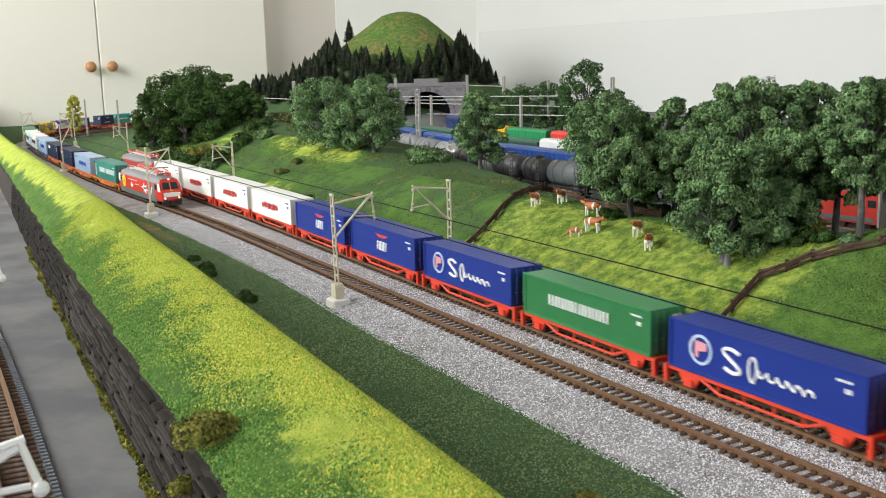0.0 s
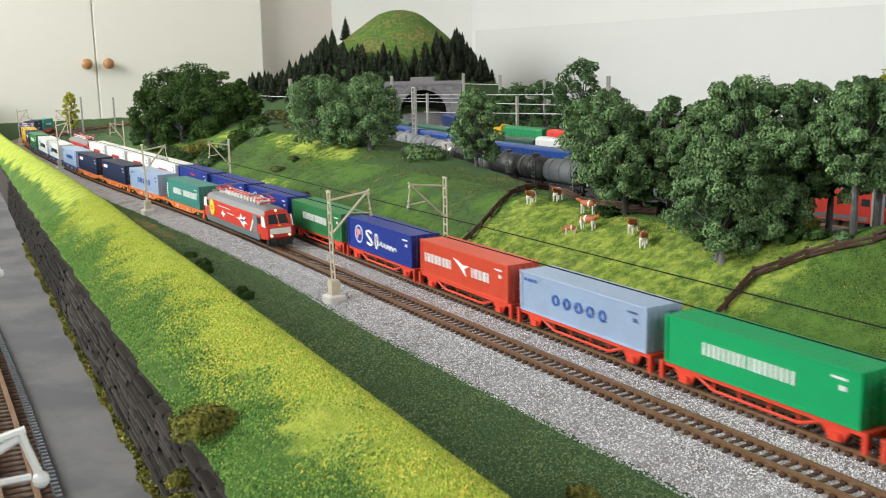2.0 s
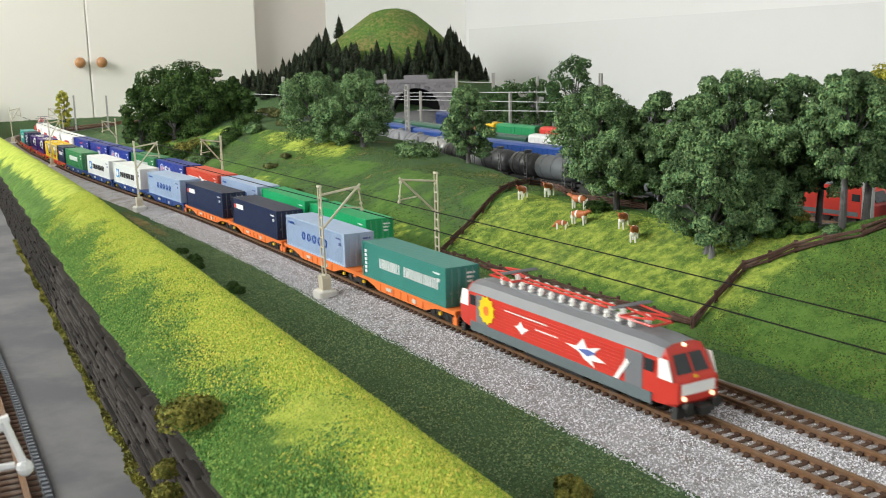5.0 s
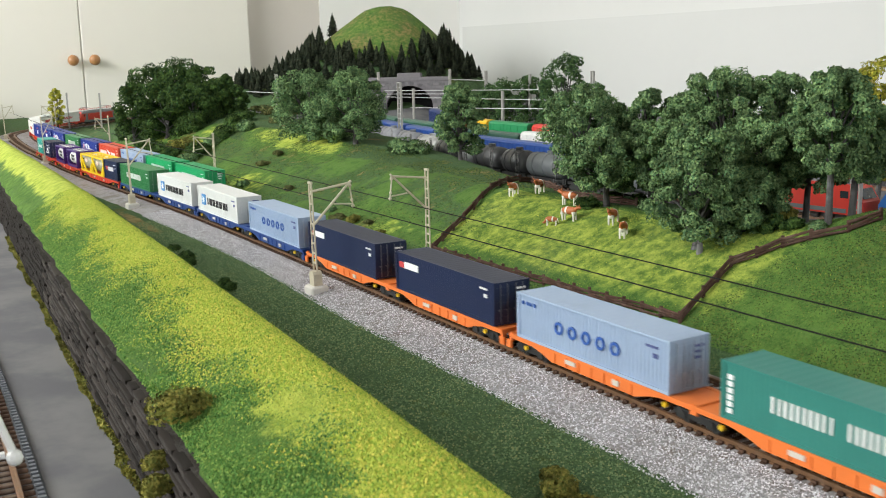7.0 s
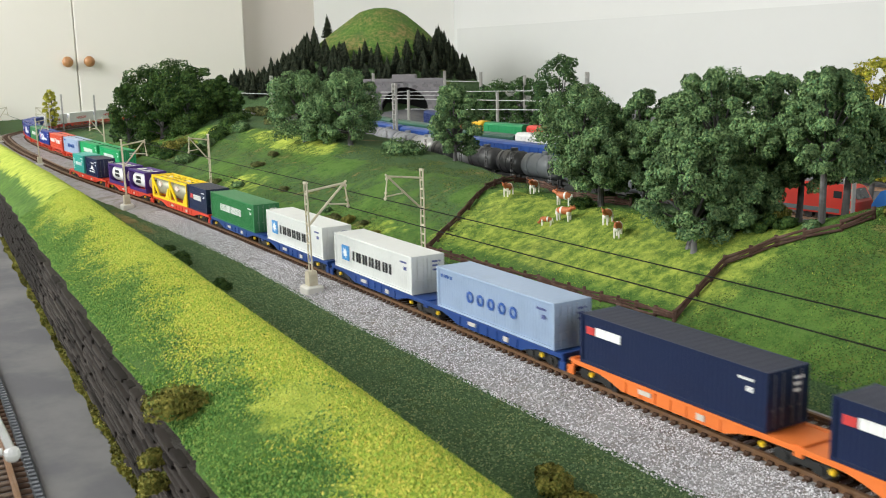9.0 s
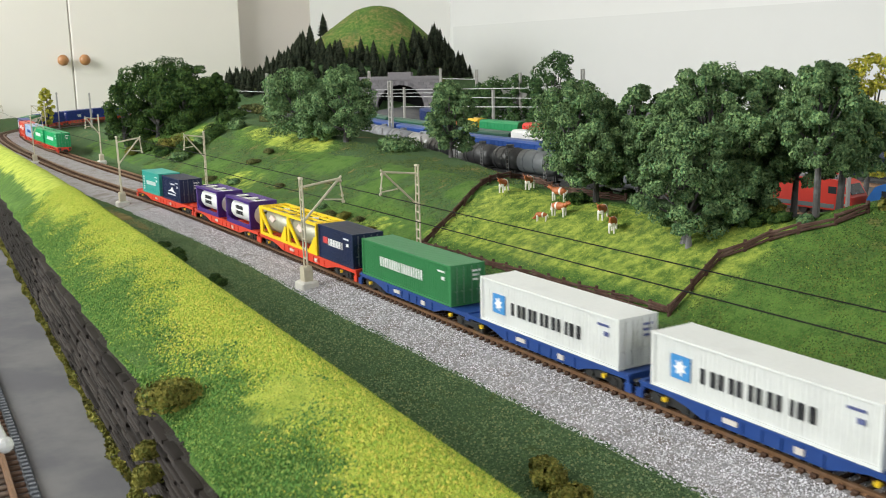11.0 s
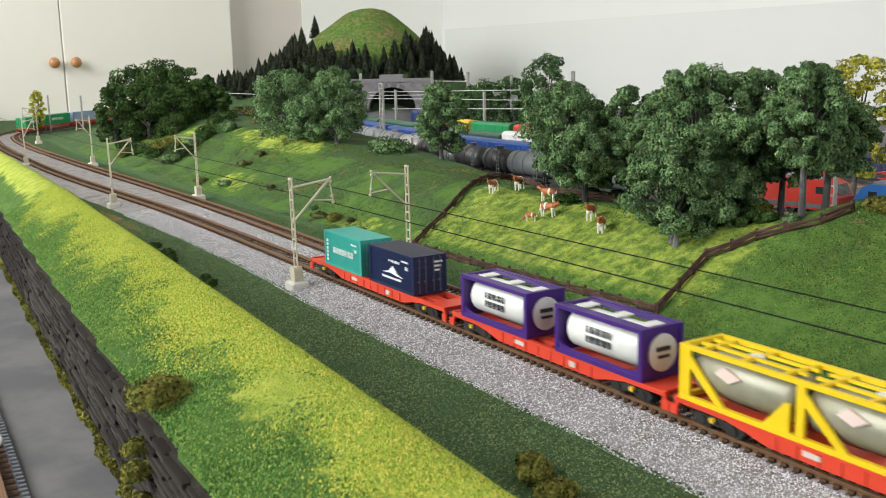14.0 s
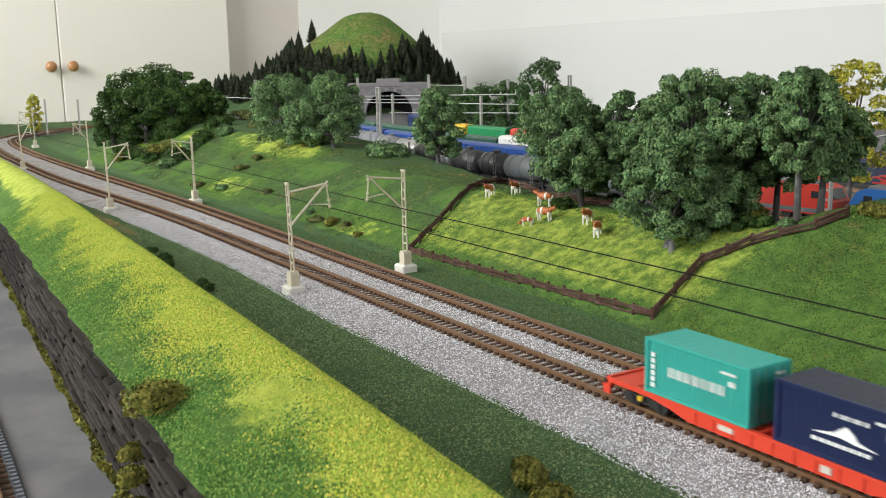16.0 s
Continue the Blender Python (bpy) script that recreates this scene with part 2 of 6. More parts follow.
def y_of(line, x):
    P = line[1]
    k = P[:, 0] > -1430
    return np.interp(x, P[k][::-1, 0], P[k][::-1, 1])

# ---- the ground of the layout ----
def lerp_table(x, table):
    t = np.array(sorted(table), float)
    return np.interp(x, t[:, 0], t[:, 1])


def smooth(a, b, v):
    u = np.clip((v - a) / (b - a), 0, 1)
    return u * u * (3 - 2 * u)


WALL_Y = [(-1900, -70), (-900, -100), (-283, -133), (-100, -142), (100, -152), (500, -170)]
CREST_Y = [(-1900, -50), (-900, -82), (-560, -92), (-335, -98), (-221, -104), (-100, -108), (0, -114), (150, -116), (500, -120)]
CREST_Z = [(-1900, 62), (-1500, 60), (-1300, 36), (-900, 33), (-560, 34), (-335, 34), (-221, 34), (-100, 34), (0, 34.5), (60, 32.5), (150, 29), (500, 24)]
FOOT_Y = [(-1900, -32), (-900, -54), (-440, -54), (-224, -64), (-45, -74), (150, -76), (500, -78)]
FIELD_K = [(-1900, 0.30), (-900, 0.40), (-500, 0.38), (-200, 0.50), (-142, 0.44), (-23, 0.55), (40, 0.62), (140, 0.62), (500, 0.5)]
FIELD_Y = [(-1900, 60), (-1250, 60), (-900, 44), (-500, 52), (-200, 60), (0, 60), (500, 60)]
RIDGE_Z = [(-1900, 0), (-1330, 0), (-1200, 14), (-1050, 40), (-870, 44), (-640, 38), (-500, 36), (-330, 29), (-196, 28), (-120, 27), (-23, 28), (10, 35), (45, 47), (140, 58), (500, 58)]
RIDGE_W = [(-1900, 60), (-1100, 120), (-800, 95), (-500, 48), (-345, 52), (-200, 22), (-100, 40), (0, 60), (500, 60)]
YARD_Z = 8.0


def hill(x, y):
    """The wooded mountain over the tunnel: a round bare dome on a long wooded foot, steeper on the tunnel's side."""
    side = (x + 1451) * 0.517 + (y - 685) * 0.856
    u = np.hypot(x + 1451, y - 685) / 95 * (1 + 0.28 * smooth(40, 200, side))
    u = u * u / np.sqrt(u * u + 0.25)
    h = 208 * np.exp(-0.31 * u ** 1.48)
    low = 62 * np.exp(-((np.hypot(x + 1530, y - 470) / 200) ** 4))
    shoulder = 88 * np.exp(-((np.hypot(x + 1305, y - 672) / 130) ** 4))
    return np.maximum(np.maximum(h, low), shoulder)


def ground_z(x, y):
    x, y = np.asarray(x, float), np.asarray(y, float)
    wy, cy, cz, fy = (lerp_table(x, k) for k in (WALL_Y, CREST_Y, CREST_Z, FOOT_Y))
    near = y_of(OUTER, x)
    # bank between the street and the line
    z = np.where(y < wy + 3, -6.0, 19 + (cz - 19) * smooth(0, 1, (y - wy) / (cy - wy)) ** 0.8)
    z = np.where(y > cy, -4 + (cz + 4) * (1 - smooth(0, 1, (y - cy) / (fy - cy))), z)
    z = np.where(y > fy, -4.0, z)
    # slope, ridge and yard beyond the line
    k, fy2, rz, rw = (lerp_table(x, q) for q in (FIELD_K, FIELD_Y, RIDGE_Z, RIDGE_W))
    up = np.clip((y - fy2) * k, 0, None) - 2
    top = fy2 + (rz + 2) / k
    soft = 6.0
    up = np.where(up > rz - soft, rz - soft + soft * np.tanh((up - rz + soft) / soft), up)
    drop = smooth(0, 1, (y - top - rw) / 48)
    field = up * (1 - drop) + YARD_Z * drop
    z = np.where(y > fy2, field, z)
    # the loop of the line behind the ridge keeps level ground
    loop = smooth(-1240, -1340, x) * (y > -30)
    z = z * (1 - loop) + loop * np.minimum(z, -4)
    return np.maximum(z, hill(x, y) - 8)


def axis(spans):
    out = []
    for a, b, step in spans:
        out += list(np.arange(a, b, step))
    return np.array(out + [spans[-1][1]])


def build_ground():
    gx = axis([(-1960, -1100, 16), (-1100, -500, 9), (-500, -320, 5), (-320, 330, 2.6), (330, 620, 8)])
    gy = axis([(-460, -200, 12), (-200, 176, 2.6), (176, 360, 6), (360, 1010, 16)])
    X, Y = np.meshgrid(gx, gy, indexing="ij")
    Z = ground_z(X, Y)
    nz = np.array([[noise.noise((x * 0.03, y * 0.03, 0)) + 0.5 * noise.noise((x * 0.11, y * 0.11, 3)) + 0.35 * noise.noise((x * 0.35, y * 0.35, 7)) for y in gy] for x in gx])
    wy, fy, fy2 = lerp_table(X, WALL_Y), lerp_table(X, FOOT_Y), lerp_table(X, FIELD_Y)
    rough = np.where(Y < wy + 2, 0.0, np.where(Y < fy, 0.35, np.where(Y < fy2 - 4, 0.2, np.where(X > -200, 0.4, 1.2))))
    rough = np.where(Y > 200, 2.5, rough)
    Z = Z + nz * rough
    nx, ny = len(gx), len(gy)
    me = bpy.data.meshes.new("ground")
    v = np.stack([X, Y, Z], -1).reshape(-1, 3) * 0.001
    i = np.arange((nx - 1) * (ny - 1))
    a = (i // (ny - 1)) * ny + i % (ny - 1)
    faces = np.stack([a, a + ny, a + ny + 1, a + 1], -1)
    me.vertices.add(len(v))
    me.vertices.foreach_set("co", v.ravel())
    me.loops.add(faces.size)
    me.loops.foreach_set("vertex_index", faces.ravel())
    me.polygons.add(len(faces))
    me.polygons.foreach_set("loop_start", np.arange(0, faces.size, 4))
    me.polygons.foreach_set("use_smooth", [True] * len(faces))
    # zones: red yellow-green grass and painted-in light on the slope, green dark cover, blue asphalt
    cy = lerp_table(X, CREST_Y)
    red = np.where((Y > wy) & (Y < fy), smooth(-25, -6, Y - cy + 5 * nz) * (1 - smooth(8, 22, Y - cy)), 0)
    pasture = (Y > fy2 + 3) & (Y < fy2 + 70) & (X > -205)
    right = smooth(0, 30, X - 8 + (Y - 85) * -0.1)
    red = np.where(pasture, 0.53 * smooth(0, 14, Y - fy2 - 3) * (1 - 0.8 * right), red)
    slope = (Y > fy2 + 4) & (X < -215) & (X > -1100)
    # lit patches of the slope, painted as yellower grass with less dark cover
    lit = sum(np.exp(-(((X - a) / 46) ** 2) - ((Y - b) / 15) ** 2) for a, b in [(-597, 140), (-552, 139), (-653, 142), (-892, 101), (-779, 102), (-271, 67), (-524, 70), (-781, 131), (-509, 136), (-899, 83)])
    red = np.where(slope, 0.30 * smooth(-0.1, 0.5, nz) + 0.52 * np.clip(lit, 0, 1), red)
    dark = np.where((Y > cy + 20) & (Y < fy2 + 2), smooth(cy + 20, cy + 34, Y), 0)
    dark = np.where(pasture & (right > 0.2), 0.30 * smooth(-0.2, 0.6, nz) + 0.12, dark)
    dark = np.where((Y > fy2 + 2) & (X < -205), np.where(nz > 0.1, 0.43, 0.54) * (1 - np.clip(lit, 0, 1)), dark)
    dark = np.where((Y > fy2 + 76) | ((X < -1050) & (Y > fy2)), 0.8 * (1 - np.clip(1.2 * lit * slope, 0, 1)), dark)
    top = np.hypot(X + 1451, Y - 685)
    dark = np.where(top < 170, 0.30 + 0.10 * smooth(-0.3, 0.5, nz), dark)
    red = np.where(top < 170, 0.05, red)
    straw_top = np.where(top < 160, 0.45 + 0.14 * nz, 0.0)
    tar = np.where(Y < wy + 1.5, 1.0, 0.0)
    yard = (Y > fy2 + 162) & (hill(X, Y) < 30) & (X > -1250)
    tar = np.where(yard, 0.85, tar)
    straw = 0.75 * np.exp(-(((X + 420) / 90) ** 2)) * np.exp(-(((Y + 42) / 7) ** 2)) + 0.35 * (Y < fy) * (Y > cy + 14) * smooth(-60, 40, X)
    straw = np.where((Y > 64) & (X < -215), 0.52 * smooth(-0.05, 0.6, -nz), straw)
    straw = np.where(pasture & (right > 0.2), 0.5 * smooth(-0.1, 0.7, -nz), straw)
    straw = np.maximum(straw, straw_top)
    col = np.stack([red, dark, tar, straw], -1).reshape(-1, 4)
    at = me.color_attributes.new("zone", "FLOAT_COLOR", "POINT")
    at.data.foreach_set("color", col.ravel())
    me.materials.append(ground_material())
    me.update()
    me.validate()
    return tagged(new("ground", me), "green flocked model landscape with grass banks and a grey street", "ground", kind="structure")


build_ground()

# ---- the room ----
WALLPAINT = mat("cream_wall_paint", (0.80, 0.76, 0.70), 0.55, 0, 30, 0.01, 0.02, 300, 0, None, 3, blotch=0.06)
WHITE = mat("white_wall_paint", (0.66, 0.66, 0.655), 0.6, 0, 30, 0.01, 0.02, 300, 0, None, 3, blotch=0.06)
# for the unseen walls and ceiling: dark, so that less fill light bounces
PLAIN = mat("unseen_wall_low_bounce", (0.36, 0.345, 0.315), 0.7, 0, 30, 0.03, 0.02, 300, 0, None, 3, blotch=0.1)
WOODKNOB = mat("light_turned_wood", (0.42, 0.20, 0.08), 0.4, 0, 80, 0.2, 0.1, 400, 0.2)


def slab(name, x0, x1, y0, y1, z0, z1, m, label, category="wall"):
    return tagged(part(name, Mesh().box(x0, x1, y0, y1, z0, z1), m, None), label, category, kind="structure")


slab("floor", -2900, 2500, -1600, 1700, -960, -900, mat("floor_wood", (0.25, 0.16, 0.09), 0.5, 0, 20, 0.2), "wooden floor of the hobby room", "floor")
slab("ceiling", -2900, 2500, -1600, 1700, 1500, 1540, PLAIN, "unseen ceiling of the hobby room, darkened to cut bounced light", "ceiling")
slab("wall_north", -2400, 2500, 1188, 1248, -900, 1500, WHITE, "plain white painted wall behind the layout")
# same white as wall_north, made brighter to paint in the window light
slab("wall_recess", -2070, -2010, 793, 1188, -900, 1500, mat("window_lit_white_paint", (0.86, 0.85, 0.83), 0.55, 0, 30, 0.01, 0.02, 300, 0, None, 3, blotch=0.05), "plain white wall beside the cupboard, window light painted in as brighter white")
# the grey in this cream paints in the shade beside the cupboard
slab("wall_recess", -2070, -2014, 598, 793, -900, 1500, mat("shaded_cream_paint", (0.68, 0.62, 0.575), 0.6, 0, 30, 0.01, 0.02, 300, 0, None, 3, blotch=0.06), "cream wall panel beside the cupboard, shade painted in as grey")
for y0, y1, x0, x1 in ((-1600, -1540, -2340, -2150), (-1600, -1540, 250, 2500)):
    slab("wall_south", x0, x1, y0, y1, -900, 1500, PLAIN, "unseen wall beside the window, darkened to cut bounced light")
slab("wall_south", -2150, 250, -1600, -1540, -900, 350, PLAIN, "unseen wall below the window, darkened to cut bounced light")
slab("wall_south", -2150, 250, -1600, -1540, 1450, 1500, PLAIN, "unseen wall above the window, darkened to cut bounced light")
slab("wall_east", 2440, 2500, -1540, -1250, -900, 1500, PLAIN, "unseen wall beside the window, darkened to cut bounced light")
slab("wall_east", 2440, 2500, 1000, 1188, -900, 1500, PLAIN, "unseen wall beside the window, darkened to cut bounced light")
slab("wall_east", 2440, 2500, -1250, 1000, -900, 250, PLAIN, "unseen wall below the window, darkened to cut bounced light")
slab("wall_east", 2440, 2500, -1250, 1000, 1420, 1500, PLAIN, "unseen wall above the window, darkened to cut bounced light")
slab("wall_west", -2340, -1985, -1540, 596, -900, 1500, WALLPAINT, "cream wall behind the cupboard")
slab("backdrop_panel", -1690, 2400, 1002, 1014, -60, 168, mat("matt_white_board", (0.585, 0.585, 0.58), 0.7, 0, 30, 0.01, 0.02, 300, 0, None, 3, blotch=0.06), "plain white board behind the layout", "board")

cup = thing("cupboard", "cream built-in cupboard with two tall doors and round wooden knobs", "cupboard", at=(-1960, 222, 0))
part("door", Mesh().box(-20, 0, 0.7, 372, -850, 1480, 0, 2), WALLPAINT, cup)
part("door", Mesh().box(-20, 0, -418, -0.7, -850, 1480, 0, 2), WALLPAINT, cup)
part("door", Mesh().box(-20, 0, -838, -422, -850, 1480, 0, 2), WALLPAINT, cup)
for y in (-22, 22):
    k = Mesh()
    k.tube((0, y, 112), (9, y, 112), 5, 12).ball((16, y, 112), 11.5, 0, (0.75, 1, 1), 8, 14)
    part("knob", k, WOODKNOB, cup, "round turned wooden knob", True)
base = Mesh().box(-1900, 560, -455, 1000, -60, -12)
tagged(part("layout_board", base, mat("plywood", (0.4, 0.27, 0.14), 0.6), None), "plywood board that carries the model landscape", "board", kind="structure")

# ---- rails, sleepers and ballast ----
RUST = mat("rusty_rail", (0.20, 0.108, 0.056), 0.5, 0.25, 900, 0.25, 0.1, 2500, 0, (0.21, 0.135, 0.095), 200)
SLEEPER = mat("brown_sleeper", (0.085, 0.05, 0.035), 0.8, 0, 700, 0.25, 0.3, 1800, 0, (0.13, 0.10, 0.08), 300, 0.25)
BALLAST = mat("grey_ballast_bed", (0.34, 0.325, 0.335), 0.9, 0, 800, 0.5, 1.0, 900, 0, (0.22, 0.19, 0.17), 120)


def stone_material():
    m = bpy.data.materials.new("ballast_stones")
    m.use_nodes = True
    n, l = m.node_tree.nodes, m.node_tree.links
    geo, ramp = n.new("ShaderNodeNewGeometry"), n.new("ShaderNodeValToRGB")
    ramp.color_ramp.elements[0].color, ramp.color_ramp.elements[1].color = (0.16, 0.15, 0.16, 1), (0.86, 0.85, 0.90, 1)
    l.new(geo.outputs["Random Per Island"], ramp.inputs[0])
    l.new(ramp.outputs[0], n["Principled BSDF"].inputs["Base Color"])
    n["Principled BSDF"].inputs["Roughness"].default_value = 0.85
    return m


STONE = stone_material()


def sweep(line, s0, s1, profile, step=6):
    """A cross-section (offset to the left, height) carried along a line."""
    m = Mesh()
    ss = np.arange(s0, s1 + 0.01, step)
    n = len(profile)
    for s in ss:
        x, y, h = on_line(line, s)
        c, d = math.cos(radians(h)), math.sin(radians(h))
        m.v += [(x - d * o, y + c * o, z) for o, z in profile]
    for i in range(len(ss) - 1):
        for j in range(n):
            a, b = i * n + j, i * n + (j + 1) % n
            m.f.append((a, b, b + n, a + n))
            m.mi.append(0)
    return m


BALLAST_FOOT = [(-1900, -24), (-900, -26), (-500, -28), (-345, -27), (-216, -26), (-100, -31), (0, -32), (200, -33), (600, -33)]


def ballast():
    m = Mesh()
    ss = np.arange(-1960, 600, 10)
    for s in ss:
        x, y, h = on_line(OUTER, s)
        c, d = math.cos(radians(h)), math.sin(radians(h))
        foot = float(lerp_table(x, BALLAST_FOOT))
        far = 47
        prof = [(foot - 3, -5.2), (foot + 3, -3.6), (-15, -1.7), (0, -1.7), (far - 16, -1.7), (far - 7, -3.6), (far, -5.2)]
        m.v += [(x - d * o, y + c * o, z + 0.3 * noise.noise((x * 0.08, o * 0.2, 0))) for o, z in prof]
    for i in range(len(ss) - 1):
        for j in range(6):
            a = i * 7 + j
            m.f.append((a, a + 7, a + 8, a + 1))
            m.mi.append(0)
    return m


bed = tagged(part("ballast_bed", ballast(), BALLAST, None, "", True), "light grey ballast bed under the double track", "ballast", kind="structure")


def stones():
    rnd = random.Random(4)
    m = Mesh()
    shape = [(1, 0, 0), (-0.5, 0.87, 0), (-0.5, -0.87, 0), (0, 0, 0.8)]
    for k in range(66000):
        u = rnd.random()
        x = 190 - 640 * u ** 1.5
        near, far = y_of(OUTER, x), y_of(INNER, x)
        foot = float(lerp_table(x, BALLAST_FOOT))
        pick = rnd.random()
        if pick < 0.12:
            bed_mid = near if pick < 0.06 else far
            y, z = bed_mid + rnd.uniform(-3.4, 3.4), -1.75
        elif pick < 0.72:
            o = rnd.uniform(foot - 1, -7.5)
            y = near + o
            z = -3.9 + 2.3 * min(1, (o - foot) / (-15 - foot)) if o < -15 else -1.6
        else:
            o = rnd.uniform(7.5, far - near - 7.5)
            y, z = near + o, -1.6
        r, a = rnd.uniform(0.22, 0.46), rnd.random() * 6.28
        c, s = math.cos(a) * r, math.sin(a) * r
        m.add([(x + px * c - py * s, y + px * s + py * c, z + pz * r * rnd.uniform(0.6, 1.3)) for px, py, pz in shape], [(0, 1, 3), (1, 2, 3), (2, 0, 3)])
    return m


tagged(part("ballast_stones", stones(), STONE, None), "loose light and dark grey ballast stones", "ballast", kind="stuff")


def track(line, name_label):
    t = thing("railway_track", name_label, "railway track", "double track line", kind="structure")
    for side in (-4.5, 4.5):
        k = side
        part("rail", sweep(line, -2000, 600, [(k - 1.0, -1.6), (k + 1.0, -1.6), (k + 1.0, -1.2), (k + 0.5, -1.0), (k + 0.68, -0.35), (k + 0.68, 0.1), (k - 0.68, 0.1), (k - 0.68, -0.35), (k - 0.5, -1.0), (k - 1.0, -1.2)]), RUST, t, "rusty brown rail")
    one = Mesh().box(-0.85, 0.85, -7.4, 7.4, -2.2, -1.3, 0, 0.25)
    for e in (-4.5, 4.5):
        one.box(-0.9, 0.9, e - 1.9, e - 1.0, -1.4, -0.75).box(-0.9, 0.9, e + 1.0, e + 1.9, -1.4, -0.75)
    data = one.data("sleeper", SLEEPER)
    rest = Mesh()
    for i in range(-500, 150):
        s = i * 4.0
        x, y, h = on_line(line, s)
        if -1020 < i * 4 <= 190:
            ob = part("sleeper", data, SLEEPER, t)
            ob.matrix_basis = pose(x * 0.001, y * 0.001, 0, 0, 0, h)
        else:
            c, d = math.cos(radians(h)), math.sin(radians(h))
            k = len(rest.v)
            b = Mesh().box(-1.15, 1.15, -8.2, 8.2, -2.2, -1.35)
            rest.add([(x + c * px - d * py, y + d * px + c * py, pz) for px, py, pz in b.v], b.f)
    tagged(part("sleeper_row", rest, SLEEPER, t), kind="stuff")
    return t


# ---- catenary masts ----
MASTPAINT = mat("beige_mast_paint", (0.52, 0.47, 0.36), 0.55, 0, 500, 0.1, 0.1, 1500, 0, (0.42, 0.35, 0.25), 150)
CONCRETE = mat("pale_concrete", (0.62, 0.60, 0.56), 0.85, 0, 500, 0.12, 0.3, 1200)
WIRE = mat("dark_wire", (0.012, 0.012, 0.012), 0.8)
MASTS = []


def mast(x, y, h, reach, heading=0.0, rake=0.0, height=52.0):
    """A lattice mast; reach is the arm's length towards the track (sign: side)."""
    sgn = 1 if reach > 0 else -1
    t = thing("catenary_mast", "beige lattice catenary mast with an angled bracket arm", "catenary mast", "catenary masts", at=(x, y, h, heading))
    t.matrix_basis = t.matrix_basis @ pose(0, 0, 0, rake * sgn, 0, 0)
    b = Mesh().box(-5, 5, -4.5, 4.5, -3.5, 2.6, 0, 0.8)
    part("concrete_base", b, CONCRETE, t, "pale concrete foundation block")
    f = Mesh().prism([(-2.6, 2.4), (2.6, 2.4), (2.6, 8), (1.9, 9.5), (-1.9, 9.5), (-2.6, 8)], -2.2, 2.2, "y")
    f.tube((0, -2.3, 6), (0, -2.0, 6), 0.5, 8)
    part("mast_foot", f, MASTPAINT, t)
    for s in (-1, 1):
        lo, hi = 1.95 * s, 1.35 * s
        p = Mesh()
        p.add([(lo - 0.3, -0.35, 9), (lo + 0.3, -0.35, 9), (lo + 0.3, 0.35, 9), (lo - 0.3, 0.35, 9), (hi - 0.3, -0.35, height), (hi + 0.3, -0.35, height), (hi + 0.3, 0.35, height), (hi - 0.3, 0.35, height)],
              [(3, 2, 1, 0), (4, 5, 6, 7), (0, 1, 5, 4), (1, 2, 6, 5), (2, 3, 7, 6), (3, 0, 4, 7)])
        part("post", p, MASTPAINT, t)
    rung = Mesh().box(-1, 1, -0.3, 0.3, -0.32, 0.32).data("rung", MASTPAINT)
    z, k = 13.5, 0
    while z < height - 1:
        r = part("rung", rung, MASTPAINT, t)
        wide = 1.95 + (1.35 - 1.95) * (z - 9) / (height - 9)
        r.matrix_basis = pose(0, 0, z * 0.001) @ Matrix.Diagonal((wide, 1, 1.2, 1))
        z += 4.7
    cap = Mesh().box(-1.75, 1.75, -0.6, 0.6, height - 0.8, height + 0.2)
    part("cap", cap, MASTPAINT, t)
    a = Mesh()
    a.tube((0, 0, height - 4.5), (0, reach * 0.98, height - 2.2), 0.55)
    a.tube((0, 0, height - 24 + 3), (0, reach, height - 1.2), 0.6)
    part("bracket_arm", a, MASTPAINT, t)
    d = Mesh()
    d.tube((0, reach * 0.95, height - 2.2), (0, reach * 1.02, height - 13), 0.4).tube((0, reach * 0.55, height - 11.5), (0, reach * 1.02, height - 12.5), 0.38)
    d.ball((0, reach * 1.02, height - 13.5), 0.9).ball((0, reach * 0.97, height - 3.5), 0.9).ball((0, reach * 1.0, height - 10.5), 0.8)
    part("registration_arm", d, MASTPAINT, t)
    MASTS.append((x, y + reach * 1.02, h + height - 14))
    return t

track(OUTER, "single track with rusty rails and brown sleepers")
track(INNER, "single track with rusty rails and brown sleepers")
for x, y, reach in ((-147, -24, 21), (-491, -29.5, 18), (-887, -30.5, 12), (-1287, -22, 14)):
    mast(x, y, -2.4, reach, 0, 1.0)
for x, y, reach in ((-159.5, 44.7, -21), (-494, 38, -16), (-838, 30, -14), (-1235, 40, -18)):
    mast(x, y, -2.4, reach, 0, 0.0)


def wires():
    for sel, y_end in (([m for m in MASTS[:4]], 0), ([m for m in MASTS[4:]], 25)):
        pts = sorted(sel)
        pts = pts + [(210, y_end, pts[-1][2]), (600, y_end, pts[-1][2])]
        w = Mesh().path(pts, 0.24, 5)
        tagged(part("contact_wire", w, WIRE, None), "thin dark overhead wire strung between the masts", "overhead wire", "overhead wires")


wires()

# ---- containers ----
def frame_colour(c, k):
    return tuple(min(1, v * k) for v in c)


